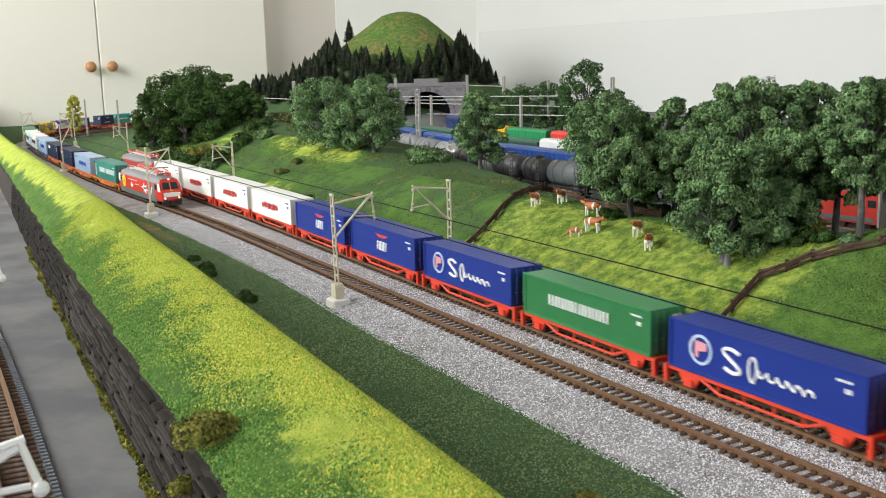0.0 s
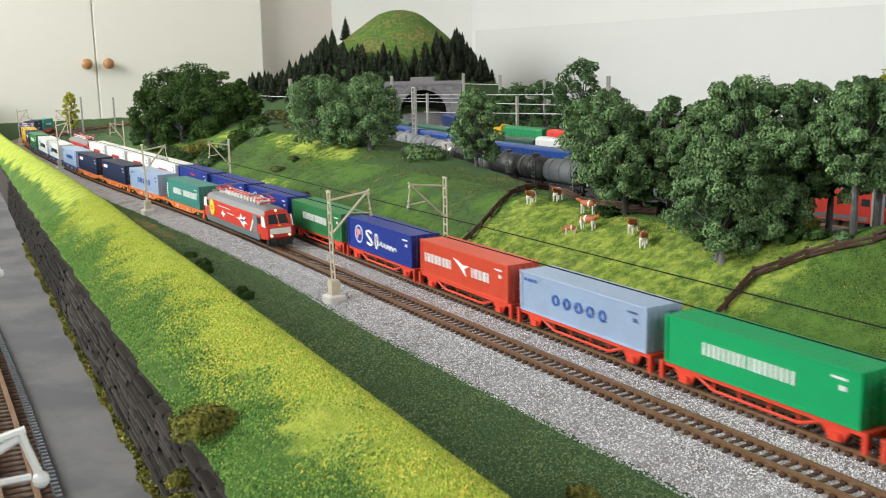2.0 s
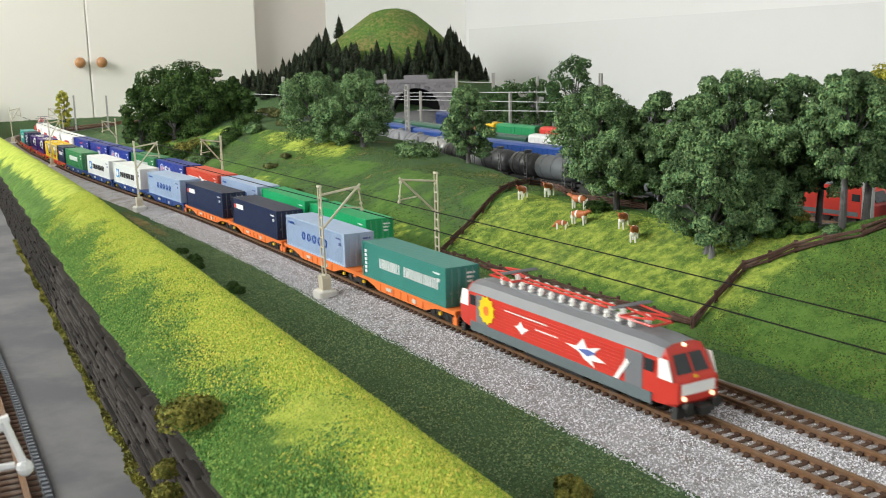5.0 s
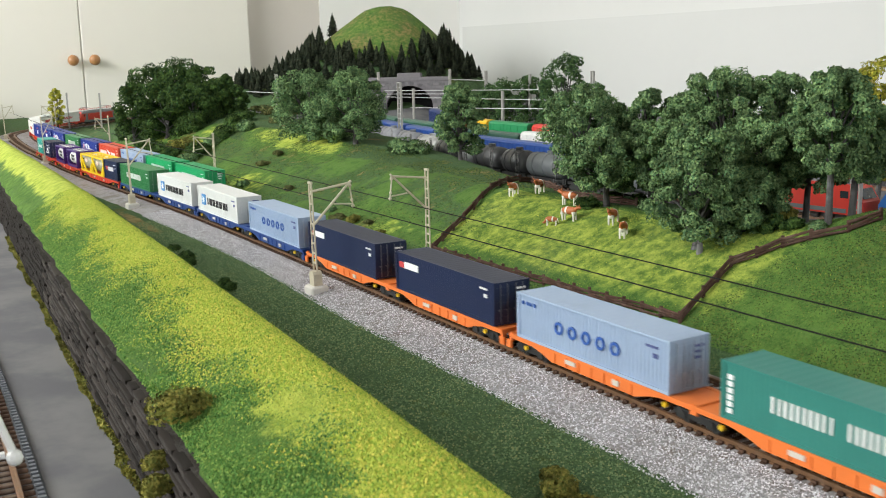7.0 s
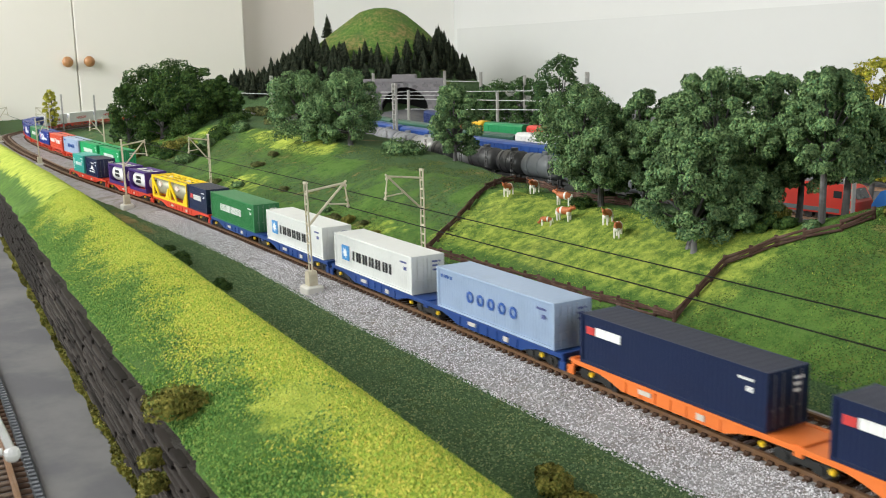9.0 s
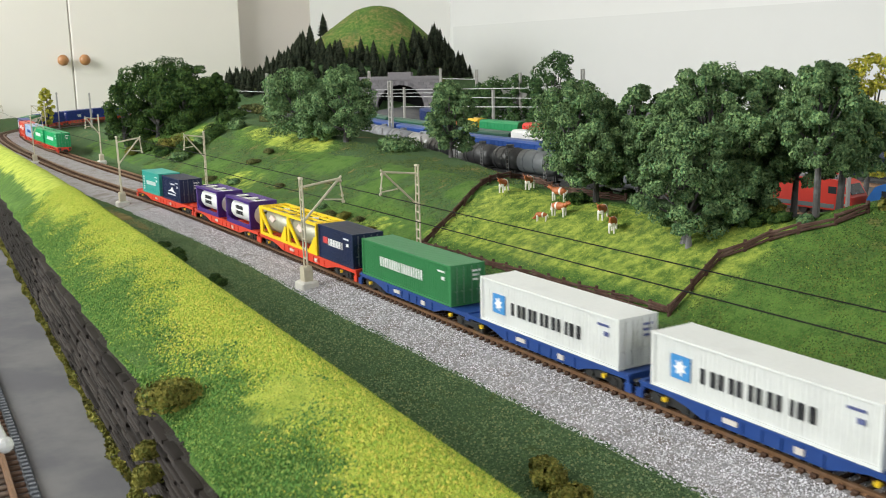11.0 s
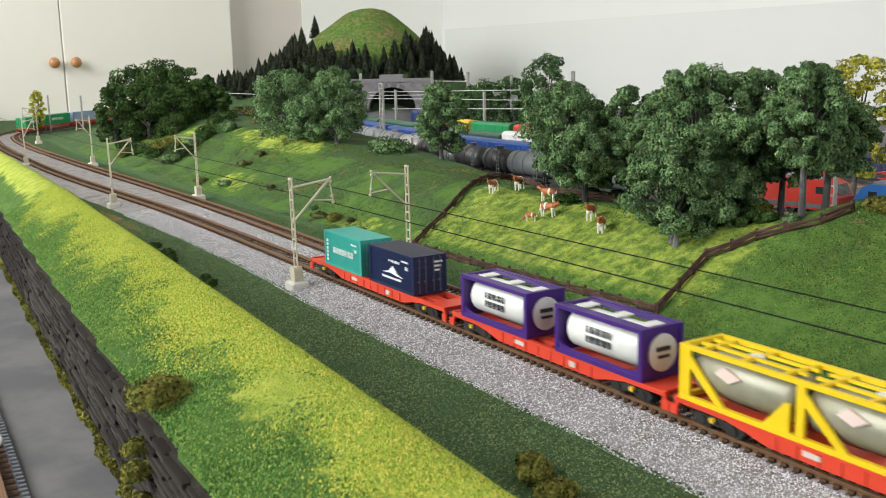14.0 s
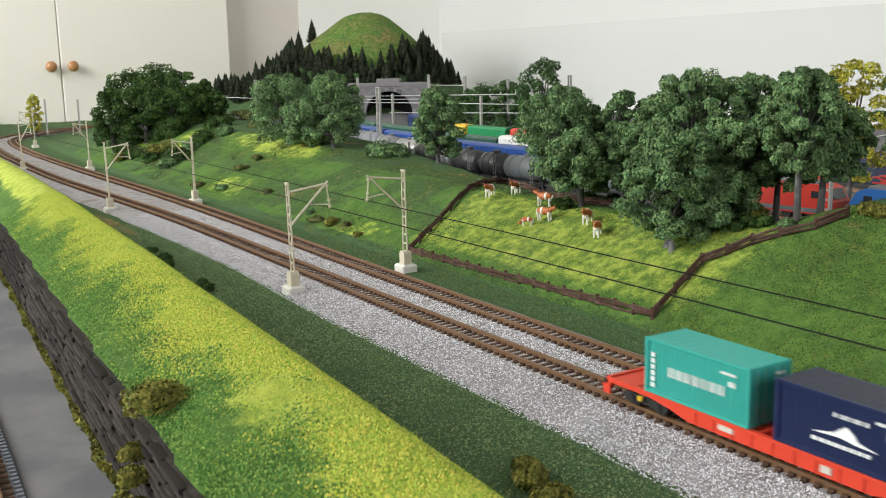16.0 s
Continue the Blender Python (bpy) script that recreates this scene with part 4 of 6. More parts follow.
def deep_wagon(label, a, b, colour_mat, bogies, joint_front=False, joint_rear=False, signs=True):
    """A low container wagon from x = a (rear) to b (front) with fish-bellied sills."""
    t = thing("container_wagon", label, "container wagon", "wagons of the trains")
    n = b - a
    q = n * 0.20
    prof = [(a, 7.0), (a, 5.4), (a + q * 0.75, 5.3), (a + q * 1.05, 4.2), (a + q * 1.35, 2.5), (b - q * 1.35, 2.5), (b - q * 1.05, 4.2), (b - q * 0.75, 5.3), (b, 5.4), (b, 7.0)]
    for s in (-1, 1):
        side = Mesh().prism(prof, s * 7.2 - 0.5, s * 7.2 + 0.5, "y").box(a, b, s * 7.4 - 0.75, s * 7.4 + 0.75, 6.3, 7.1)
        sill = part("side_sill", side, colour_mat, t)
        pl = Mesh().box(-0.55, 0.55, s * 7.2 - 0.85, s * 7.2 + 0.85, 2.8, 6.4).data("stiffener", colour_mat)
        k = int(n / 13)
        for i in range(k):
            part("stiffener", pl, colour_mat, sill).location.x = (a + n * 0.29 + (n * 0.42) * i / max(1, k - 1)) * 0.001
        if signs:
            g = Mesh().box(a + n * 0.36, a + n * 0.36 + 5.2, s * 7.9 - 0.25, s * 7.9 + 0.25, 4.2, 5.6).box(a + n * 0.62, a + n * 0.62 + 3, s * 7.9 - 0.25, s * 7.9 + 0.25, 3.6, 5.4)
            part("sign", g, paint("pale_sign", (0.6, 0.55, 0.5)), sill, "small pale inscription panel")
            for q in (a + n * 0.12, b - n * 0.12):
                part("hand_wheel", Mesh().tube((q, s * 7.7, 4.2), (q, s * 8.7, 4.2), 0.8, 10), YELLOWDOT, sill, "yellow hand wheel")
    d = Mesh().box(a + 1, b - 1, -2.2, 2.2, 5.0, 6.6)
    k = max(4, int(n / 11))
    for i in range(k + 1):
        x = a + 1 + (n - 3) * i / k
        d.box(x, x + 1.5, -7, 7, 5.2, 6.7)
    d.box(a, a + 12, -7, 7, 6.0, 6.9).box(b - 12, b, -7, 7, 6.0, 6.9)
    part("deck", d, colour_mat, t)
    for e, x, joint in ((-1, a, joint_rear), (1, b, joint_front)):
        h = Mesh().box(min(x, x - 1.4 * e), max(x, x - 1.4 * e), -7.7, 7.7, 4.2, 7.4)
        part("headstock", h, colour_mat, t)
        if not joint:
            for s in (-1, 1):
                part("buffer", Mesh().tube((x, s * 5.6, 5.2), (x + 2.2 * e, s * 5.6, 5.2), 0.55, 8).tube((x + 2.0 * e, s * 5.6, 5.2), (x + 2.5 * e, s * 5.6, 5.2), 1.4, 12), BOGIE, t, "round black buffer")
            part("step", Mesh().box(x - 1.5, x + 1.5, -8.2, -7.4, 1.8, 4.6), colour_mat, t)
        coupler(t, x, e)
    for x in bogies:
        bogie(t, x)
    return t


REDWAGON = paint("red_wagon_paint", (0.66, 0.055, 0.025))
ORANGE = paint("orange_wagon_paint", (0.78, 0.19, 0.04))
BLUEWAGON = paint("blue_wagon_paint", (0.012, 0.05, 0.22))


def light_wagon(label):
    """A two-axle container wagon with an open trussed frame, centred on its container."""
    t = thing("container_wagon", label, "container wagon", "wagons of the trains")
    a, b = -41, 41
    for s in (-1, 1):
        m = Mesh().box(a, b, s * 6.6 - 0.6, s * 6.6 + 0.6, 5.6, 7.1)
        sill = part("side_sill", m, REDWAGON, t)
        tr = Mesh()
        tr.tube((-25, s * 6.6, 5.6), (-17, s * 6.6, 2.6), 0.55, 6).tube((-17, s * 6.6, 2.6), (17, s * 6.6, 2.6), 0.55, 6).tube((17, s * 6.6, 2.6), (25, s * 6.6, 5.6), 0.55, 6)
        for x in (-17, -6, 6, 17):
            tr.tube((x, s * 6.6, 2.6), (x, s * 6.6, 5.8), 0.45, 6)
        part("truss_rod", tr, REDWAGON, sill)
        for x in (-30, 30):
            g = Mesh().prism([(x - 5, 5.6), (x - 2.2, 1.4), (x + 2.2, 1.4), (x + 5, 5.6)], s * 6.2 - 0.6, s * 6.2 + 0.6, "y").box(x - 2, x + 2, s * 7 - 0.7, s * 7 + 0.7, 1.8, 4.2)
            part("axle_guard", g, REDWAGON, t)
    d = Mesh().box(a, b, -1.4, 1.4, 5.2, 6.8)
    for x in range(-40, 41, 10):
        d.box(x - 0.7, x + 0.7, -6.6, 6.6, 5.6, 6.8)
    part("deck", d, REDWAGON, t)
    for e, x in ((-1, a), (1, b)):
        part("headstock", Mesh().box(min(x, x - 1.2 * e), max(x, x - 1.2 * e), -7.6, 7.6, 3.4, 7.3).box(min(x, x - 1.4 * e), max(x, x - 1.4 * e), -8.0, -6.4, 0.9, 7.3), REDWAGON, t)
        for s in (-1, 1):
            part("buffer", Mesh().tube((x, s * 5.4, 5.2), (x + 1.6 * e, s * 5.4, 5.2), 0.6, 8).tube((x + 1.4 * e, s * 5.4, 5.2), (x + 1.9 * e, s * 5.4, 5.2), 1.4, 12), BOGIE, t, "round black buffer")
        coupler(t, x, e)
    for x in (-30, 30):
        wheelset(t, x, 3.0)
    return t


# ---- locomotives ----
LOCORED = paint("traffic_red_paint", (0.55, 0.04, 0.026), 0.38)
LOCOGREY = paint("grey_roof_paint", (0.16, 0.165, 0.18), 0.45)
SKIRT = paint("dark_grey_skirt", (0.12, 0.15, 0.16), 0.45)
GLASS = mat("dark_cab_glass", (0.03, 0.035, 0.04), 0.08, 0, 300, 0.05, 0)
CERAMIC = paint("white_insulator", (0.85, 0.83, 0.8), 0.3)
WHITEPAINT = paint("white_panel_paint", (0.85, 0.84, 0.82), 0.4)


def headlight():
    m = bpy.data.materials.new("lit_headlight")
    m.use_nodes = True
    b = m.node_tree.nodes["Principled BSDF"]
    b.inputs["Emission Color"].default_value, b.inputs["Emission Strength"].default_value = (1, 0.75, 0.4, 1), 1.6
    return m


LAMP = headlight()


def cab_ring(x, k):
    """The cross-section of the body, drawn in by k at a cab end."""
    w = 9.2 - 0.9 * k
    return [(x, -w, 4.6), (x, -w - 0.1, 12), (x, -w + 0.25, 18.6 - k * 0.6), (x, -w + 2.2, 21.6 - 1.2 * k), (x, -w + 5, 22.9 - 1.8 * k), (x, w - 5, 22.9 - 1.8 * k), (x, w - 2.2, 21.6 - 1.2 * k), (x, w - 0.25, 18.6 - k * 0.6), (x, w + 0.1, 12), (x, w, 4.6)]


def locomotive(label, livery):
    """An electric four-axle-bogie locomotive, front at x = 0, rear at x = -122."""
    t = thing("electric_locomotive", label, "locomotive", "locomotives")
    n = 10
    xs = [(-7.0, 0.45), (-14, 0), (-108, 0), (-115, 0.45)]
    m = Mesh()
    for x, k in xs:
        m.v += cab_ring(x, k)
    for i in range(3):
        for j in range(n - 1):
            mi = 1 if j in (2, 3, 4, 5, 6) else 0
            m.f.append((i * n + j, (i + 1) * n + j, (i + 1) * n + j + 1, i * n + j + 1))
            m.mi.append(mi)
    body = part("body", m, (LOCORED, LOCOGREY), t)
    for sgn, x in ((1, 0), (-1, -122)):
        f = Mesh()
        xr = -7.0 if sgn > 0 else -115
        back = cab_ring(xr, 0.45)
        prof = [(x - 1.6 * sgn, 4.6), (x - 0.2 * sgn, 6), (x - 0.2 * sgn, 12.2), (x - 1.8 * sgn, 13.2), (x - 5.6 * sgn, 19.8), (x - 6.6 * sgn, 21.2)]
        w = 7.9
        rows = [[(px, -w + (0.5 if i == 0 else 0) + max(0, (z - 14)) * 0.12, z) for i, (px, z) in enumerate(prof)], [(px, w - max(0, (z - 14)) * 0.12, z) for px, z in prof]]
        f.v += rows[0] + rows[1]
        f.f += [(i, i + 1, i + 7, i + 6) for i in range(5)]
        k = len(f.v)
        f.v += back
        f.f += [(k + 0, k + 1, 2, 1), (k + 0, 1, 0), (k + 1, k + 2, 4, 3), (k + 1, 3, 2), (k + 2, k + 3, 5, 4), (k + 3, k + 4, 5), (k + 4, k + 5, 11, 5), (k + 5, k + 6, 11), (k + 6, k + 7, 10, 11), (k + 7, k + 8, 9, 10), (k + 8, 8, 9), (k + 8, k + 9, 7, 8), (k + 9, 6, 7), (k + 9, k + 0, 0, 6)]
        f.mi = [0] * len(f.f)
        part("cab_front", f, LOCORED, t)
        d = 0.14 * sgn
        a0, a1 = (x - 2.3 * sgn, 13.9), (x - 5.3 * sgn, 19.2)
        g = Mesh().add([(a0[0] + d, -6.4, a0[1]), (a0[0] + d, 6.4, a0[1]), (a1[0] + d, 5.6, a1[1]), (a1[0] + d, -5.6, a1[1]), (a0[0] - d, -6.4, a0[1]), (a0[0] - d, 6.4, a0[1]), (a1[0] - d, 5.6, a1[1]), (a1[0] - d, -5.6, a1[1])],
                       [(0, 1, 2, 3), (7, 6, 5, 4), (0, 4, 5, 1), (3, 2, 6, 7)])
        part("windscreen", g, GLASS, t, "dark cab windscreen")
        part("windscreen_bar", Mesh().tube((a0[0] + 0.3 * sgn, 0, a0[1]), (a1[0] + 0.3 * sgn, 0, a1[1]), 0.3), LOCORED, t)
        part("front_panel", Mesh().box(min(x - 0.3 * sgn, x + 0.1 * sgn), max(x - 0.3 * sgn, x + 0.1 * sgn), -6.6, 6.6, 8.2, 11.6), WHITEPAINT, t, "white lower front panel")
        for s in (-1, 1):
            part("headlight", Mesh().tube((x - 0.2 * sgn, s * 5.6, 7.2), (x + 0.35 * sgn, s * 5.6, 7.2), 0.75, 10), LAMP if sgn > 0 else WHITEPAINT, t, "small glowing headlight" if sgn > 0 else "")
            part("buffer", Mesh().tube((x - 0.6 * sgn, s * 5.6, 5.0), (x + 2.0 * sgn, s * 5.6, 5.0), 0.7, 8).tube((x + 1.8 * sgn, s * 5.6, 5.0), (x + 2.5 * sgn, s * 5.6, 5.0), 1.7, 14), BOGIE, t, "round black buffer")
            sx0, sx1 = sorted((x - 13.4 * sgn, x - 9.4 * sgn))
            part("side_window", Mesh().box(sx0, sx1, s * 9.25 - 0.12, s * 9.25 + 0.12, 13.6, 17.4, 0, 0.1), GLASS, t, "dark cab side window")
            dx0, dx1 = sorted((x - 22 * sgn, x - (14 if livery else 15) * sgn))
            part("cab_door", Mesh().box(dx0, dx1, s * 9.3 - 0.15, s * 9.3 + 0.15, 5.2, 18.2, 0, 0.1), LOCOGREY, t, "grey cab door")
            px0, px1 = sorted((x - 7.6 * sgn, x - 1.6 * sgn))
            if livery:
                part("white_corner", Mesh().prism([(px0, 12.4), (px1, 12.4), (px1 - 2.2 * (sgn > 0), 18.6), (px0 + 1.8 * (sgn < 0), 18.6)], s * 8.75 - 0.2, s * 8.75 + 0.2, "y"), WHITEPAINT, t)
        part("top_lamp", Mesh().ball((x - 6.4 * sgn, 0, 21.4), 0.7), LAMP if sgn > 0 else WHITEPAINT, t)
        part("front_emblem", Mesh().tube((x - 1.4 * sgn, 0, 12.8), (x - 0.9 * sgn, 0, 12.8), 0.8, 10), YELLOWDOT, t)
        part("snow_plough", Mesh().prism([(-8, 1.0), (8, 1.0), (7.4, 4.6), (-7.4, 4.6)], min(x - 3 * sgn, x - 0.8 * sgn), max(x - 3 * sgn, x - 0.8 * sgn), "x"), BOGIE, t, "black snow plough")
        coupler(t, x - 0.5 * sgn, sgn)
    for s in (-1, 1):
        part("skirt", Mesh().box(-112, -10, s * 9.2 - 0.35, s * 9.2 + 0.35, 3.6, 7.2), SKIRT, t, "dark grey lower skirt")
        rb = Mesh()
        for z in np.arange(8.6, 17.6, 1.15):
            rb.box(-98, -24, s * 9.28 - 0.14, s * 9.28 + 0.14, z, z + 0.45)
        part("side_ribs", rb, LOCORED, t)
        if livery:
            w = Mesh()
            y = s * 9.5
            w.prism([(-52, 12.6), (-46, 13.0), (-42.5, 16.2), (-40.5, 13.4), (-33.5, 15.2), (-37.5, 12.2), (-31, 10.6), (-38, 9.8), (-36.5, 7.8), (-42, 9.6), (-44.5, 11.4)], y - 0.12, y + 0.12, "y")
            w.prism([(-82, 11.6), (-79.4, 12.4), (-78.2, 14), (-76.4, 12.2), (-73, 12.0), (-75.6, 10.6), (-77.4, 9.4), (-79, 10.6)], y - 0.12, y + 0.12, "y")
            part("white_emblem", w, WHITEPAINT, t, "white and blue bird-shaped emblem")
            part("blue_emblem", Mesh().prism([(-45, 12.2), (-40, 13.2), (-36, 12.6), (-40, 10.8)], y - 0.2, y + 0.2, "y"), paint("emblem_blue", (0.1, 0.15, 0.4)), t)
            k = Mesh()
            bars(k, -88, -62, 15.8, 16.3, y + 0.1, 18, 0.35, lift=0.25)
            bars(k, -69, -56, 12.9, 13.4, y + 0.1, 10, 0.35, lift=0.25)
            part("lettering", k, WHITEPAINT, t, "white slogan lettering")
            part("flower", Mesh().prism([(-100.5 + 4.6 * (1 + 0.22 * (i % 2)) * math.cos(i * math.tau / 22), 13.4 + 4.6 * (1 + 0.22 * (i % 2)) * math.sin(i * math.tau / 22)) for i in range(22)], y - 0.16, y + 0.16, "y"), YELLOW, t, "yellow sunflower picture")
            part("flower_heart", Mesh().prism([(-100.5 + 1.9 * math.cos(i * math.tau / 14), 13.2 + 1.9 * math.sin(i * math.tau / 14)) for i in range(14)], y - 0.24, y + 0.24, "y"), ORANGE, t)
            part("stripe", Mesh().prism([(-27, 7.4), (-25, 7.4), (-19.8, 14), (-21.2, 15)], y - 0.14, y + 0.14, "y"), WHITEPAINT, t)
    roof = Mesh().box(-92, -30, -4.4, 4.4, 22.6, 23.6, 0, 0.4).box(-84, -60, -2.6, 2.6, 23.4, 24.4, 0, 0.3)
    part("roof_equipment", roof, LOCOGREY, t)
    part("red_roof_bar", Mesh().tube((-88, -1.4, 26), (-40, -1.4, 26), 0.45).tube((-88, 1.6, 26), (-40, 1.6, 26), 0.45), LOCORED, t)
    ins = Mesh()
    for z, r in ((0, 0.8), (0.6, 1.15), (1.2, 0.8), (1.8, 1.15), (2.4, 0.7)):
        ins.tube((0, 0, z), (0, 0, z + 0.6), r, 10)
    data = ins.data("insulator", CERAMIC)
    for x in range(-98, -22, 6):
        for y in (-3.4, 3.4):
            ob = part("insulator", data, CERAMIC, t)
            ob.matrix_basis = pose(x * 0.001, y * 0.001, 0.0231)
    for x, s in ((-23, 1), (-99, -1)):
        base = Mesh().tube((x - 8 * s, -4, 25.4), (x - 8 * s, 4, 25.4), 0.5).path([(x - 8 * s, -4, 25.4), (x + 7 * s, -4, 25.4), (x + 7 * s, 4, 25.4), (x - 8 * s, 4, 25.4)], 0.45)
        pan = part("pantograph", base, LOCORED, t, "folded red pantograph")
        for y in (-4, 4):
            part("lower_arm", Mesh().tube((x - 6 * s, y, 25.8), (x + 7 * s, y * 0.8, 27.4), 0.4), LOCORED, pan)
            part("upper_arm", Mesh().tube((x + 7 * s, y * 0.8, 27.4), (x - 7 * s, y * 0.7, 28.6), 0.35), LOCORED, pan)
        for q in (-7.6, -6.2):
            part("collector_strip", Mesh().tube((x + q * s, -7.6, 28.8), (x + q * s, 7.6, 28.8), 0.4), LOCOGREY, pan)
    for x in (-27, -95):
        bogie(t, x)
    part("transformer_box", Mesh().box(-78, -44, -8, 8, 1.8, 4.8, 0, 0.4), BOGIE, t)
    return t


NEAR_BOXES = [("teal40", -210), ("grey", -307.7), ("navy", -399.8), ("navy", -497), ("grey", -588.4), ("white_star", -687), ("white_star", -779), ("green", -877.5)]
FAR_BOXES = ["bright", "bright", "grey", "red", "blue_script", "green", "blue_script", "blue_eagle", "blue_eagle", "white_red", "white_red", "white_red", "white_red"]
MOVERS = []


def near_train():
    MOVERS.append((locomotive("red electric locomotive with grey roof and printed pictures", True), "near", 0.0, 0.0, 0.0))
    for kind, left in NEAR_BOXES:
        MOVERS.append((make_box(kind), "near", left + 38.1, 7.2, 38.1))
    for a, b, m, lab, jf, jr in ((-221, -126, ORANGE, "orange low container wagon half with fish-bellied sills", False, True), (-313.5, -221, ORANGE, "orange low container wagon half with fish-bellied sills", True, False), (-410, -318, ORANGE, "orange low container wagon half with fish-bellied sills", False, True), (-502.5, -410, ORANGE, "orange low container wagon half with fish-bellied sills", True, False),
                                 (-599.5, -507, BLUEWAGON, "dark blue low container wagon half", False, True), (-692.5, -599.5, BLUEWAGON, "dark blue low container wagon half", True, False), (-790, -697.5, BLUEWAGON, "dark blue low container wagon half", False, True), (-881, -790, BLUEWAGON, "dark blue low container wagon half", True, False),
                                 (-1011, -886, REDWAGON, "red long container wagon with fish-bellied sills", False, False), (-1131, -1014.5, REDWAGON, "red long container wagon with fish-bellied sills", False, False), (-1264, -1136.5, REDWAGON, "red long container wagon with fish-bellied sills", False, False)):
        c, h = (a + b) / 2, (b - a) / 2
        bog = ([h - 13] if not jf else []) + [-h + (13 if not jr else 1)] if h < 50 else [-h + 16, h - 16]
        MOVERS.append((deep_wagon(lab, -h, h, m, bog, jf, jr), "near", c, 0.0, h * 0.7))
    MOVERS.append((make_box("seaco"), "near", -926.6 + 19, 7.2, 19))
    MOVERS.append((tank_container("yellow open frame with two grey tanks", 78, YELLOW, SMOKY, 2, "yellow"), "near", -1008 + 39, 7.2, 39))
    for left in (-1065, -1122.5):
        MOVERS.append((tank_container("purple framed tank container with white tank", 40, PURPLE, TANKWHITE, 1, "purple"), "near", left + 20, 7.2, 20))
    MOVERS.append((make_box("navy20"), "near", -1199 + 19, 7.2, 19))
    MOVERS.append((make_box("teal20"), "near", -1246.5 + 19, 7.2, 19))


def far_train():
    for i, kind in enumerate(FAR_BOXES):
        c = 38.1 + 86.7 * i
        MOVERS.append((make_box(kind), "far", -c, 7.2, 30))
        MOVERS.append((light_wagon("light red two-axle container wagon with trussed frame"), "far", -c, 0.0, 30))
    MOVERS.append((locomotive("red electric locomotive with grey roof", False), "far", -38.1 - 86.7 * 12 - 44, 0.0, -61))


near_train()
far_train()


def gz(x, y):
    return float(ground_z(x, y))


# ---- trees ----
BARK = mat("grey_bark", (0.085, 0.08, 0.078), 0.85, 0, 300, 0.3, 0.5, 700, 0, (0.17, 0.17, 0.175), 200)
LEAF = foliage("mid_green_foliage", (0.048, 0.118, 0.056), (0.155, 0.30, 0.135), (0.22, 0.32, 0.13))
LEAFBACK = foliage("bluish_green_foliage", (0.024, 0.068, 0.03), (0.075, 0.15, 0.055), (0.10, 0.17, 0.055))
LEAFDARK = foliage("dark_green_foliage", (0.014, 0.044, 0.017), (0.042, 0.095, 0.028), (0.075, 0.125, 0.026))
LEAFYELLOW = foliage("yellow_green_foliage", (0.22, 0.26, 0.03), (0.45, 0.46, 0.06), (0.55, 0.48, 0.07))
LEAFOLIVE = foliage("olive_foliage", (0.10, 0.12, 0.026), (0.19, 0.20, 0.042), (0.25, 0.22, 0.05))
LEAFBROWN = foliage("brown_olive_scrub", (0.05, 0.075, 0.025), (0.13, 0.16, 0.05), (0.19, 0.18, 0.07))
PINE = foliage("dark_pine_needles", (0.010, 0.018, 0.012), (0.03, 0.045, 0.026), (0.045, 0.052, 0.03))
LEAF_TEMPLATE = [(-1, 0, 0), (0, -0.75, 0.25), (1, 0, 0), (0, 0.75, 0.25)]


def clump(m, rnd, c, r, count, leaf, squash=0.85):
    """Small leaves on the skin of a ragged ball."""
    ph = rnd.random() * 50
    g = np.random.default_rng(rnd.randrange(1 << 30))
    z = g.uniform(-0.7, 1, count)
    a = g.random(count) * math.tau
    q = np.sqrt(1 - z * z)
    d = np.stack([q * np.cos(a), q * np.sin(a), z], -1)
    bump = 1 + 0.16 * np.sin(d[:, 0] * 5.1 + ph) * np.sin(d[:, 1] * 4.3 + ph * 2) + 0.12 * np.sin(d[:, 2] * 7.7 + ph * 3) + 0.08 * np.sin(d[:, 0] * 13 + d[:, 1] * 11 + ph)
    rr = r * bump * g.uniform(0.86, 1.05, count)
    p = np.array(c) + d * rr[:, None] * np.array([1, 1, squash])
    n = d + g.normal(0, 0.36, (count, 3)) + np.array([0, 0, 0.2])
    n /= np.linalg.norm(n, axis=1)[:, None]
    u = np.cross(n, g.normal(0, 1, (count, 3)))
    u /= np.linalg.norm(u, axis=1)[:, None] + 1e-9
    w = np.cross(n, u)
    s = (leaf * g.uniform(0.6, 1.35, count))[:, None]
    v = np.stack([p + (u * x + w * y + n * h) * s for x, y, h in LEAF_TEMPLATE], 1).reshape(-1, 3)
    k = len(m.v)
    m.v += v.tolist()
    m.f += (k + np.arange(count * 4).reshape(-1, 4)).tolist()
    m.mi += [0] * count


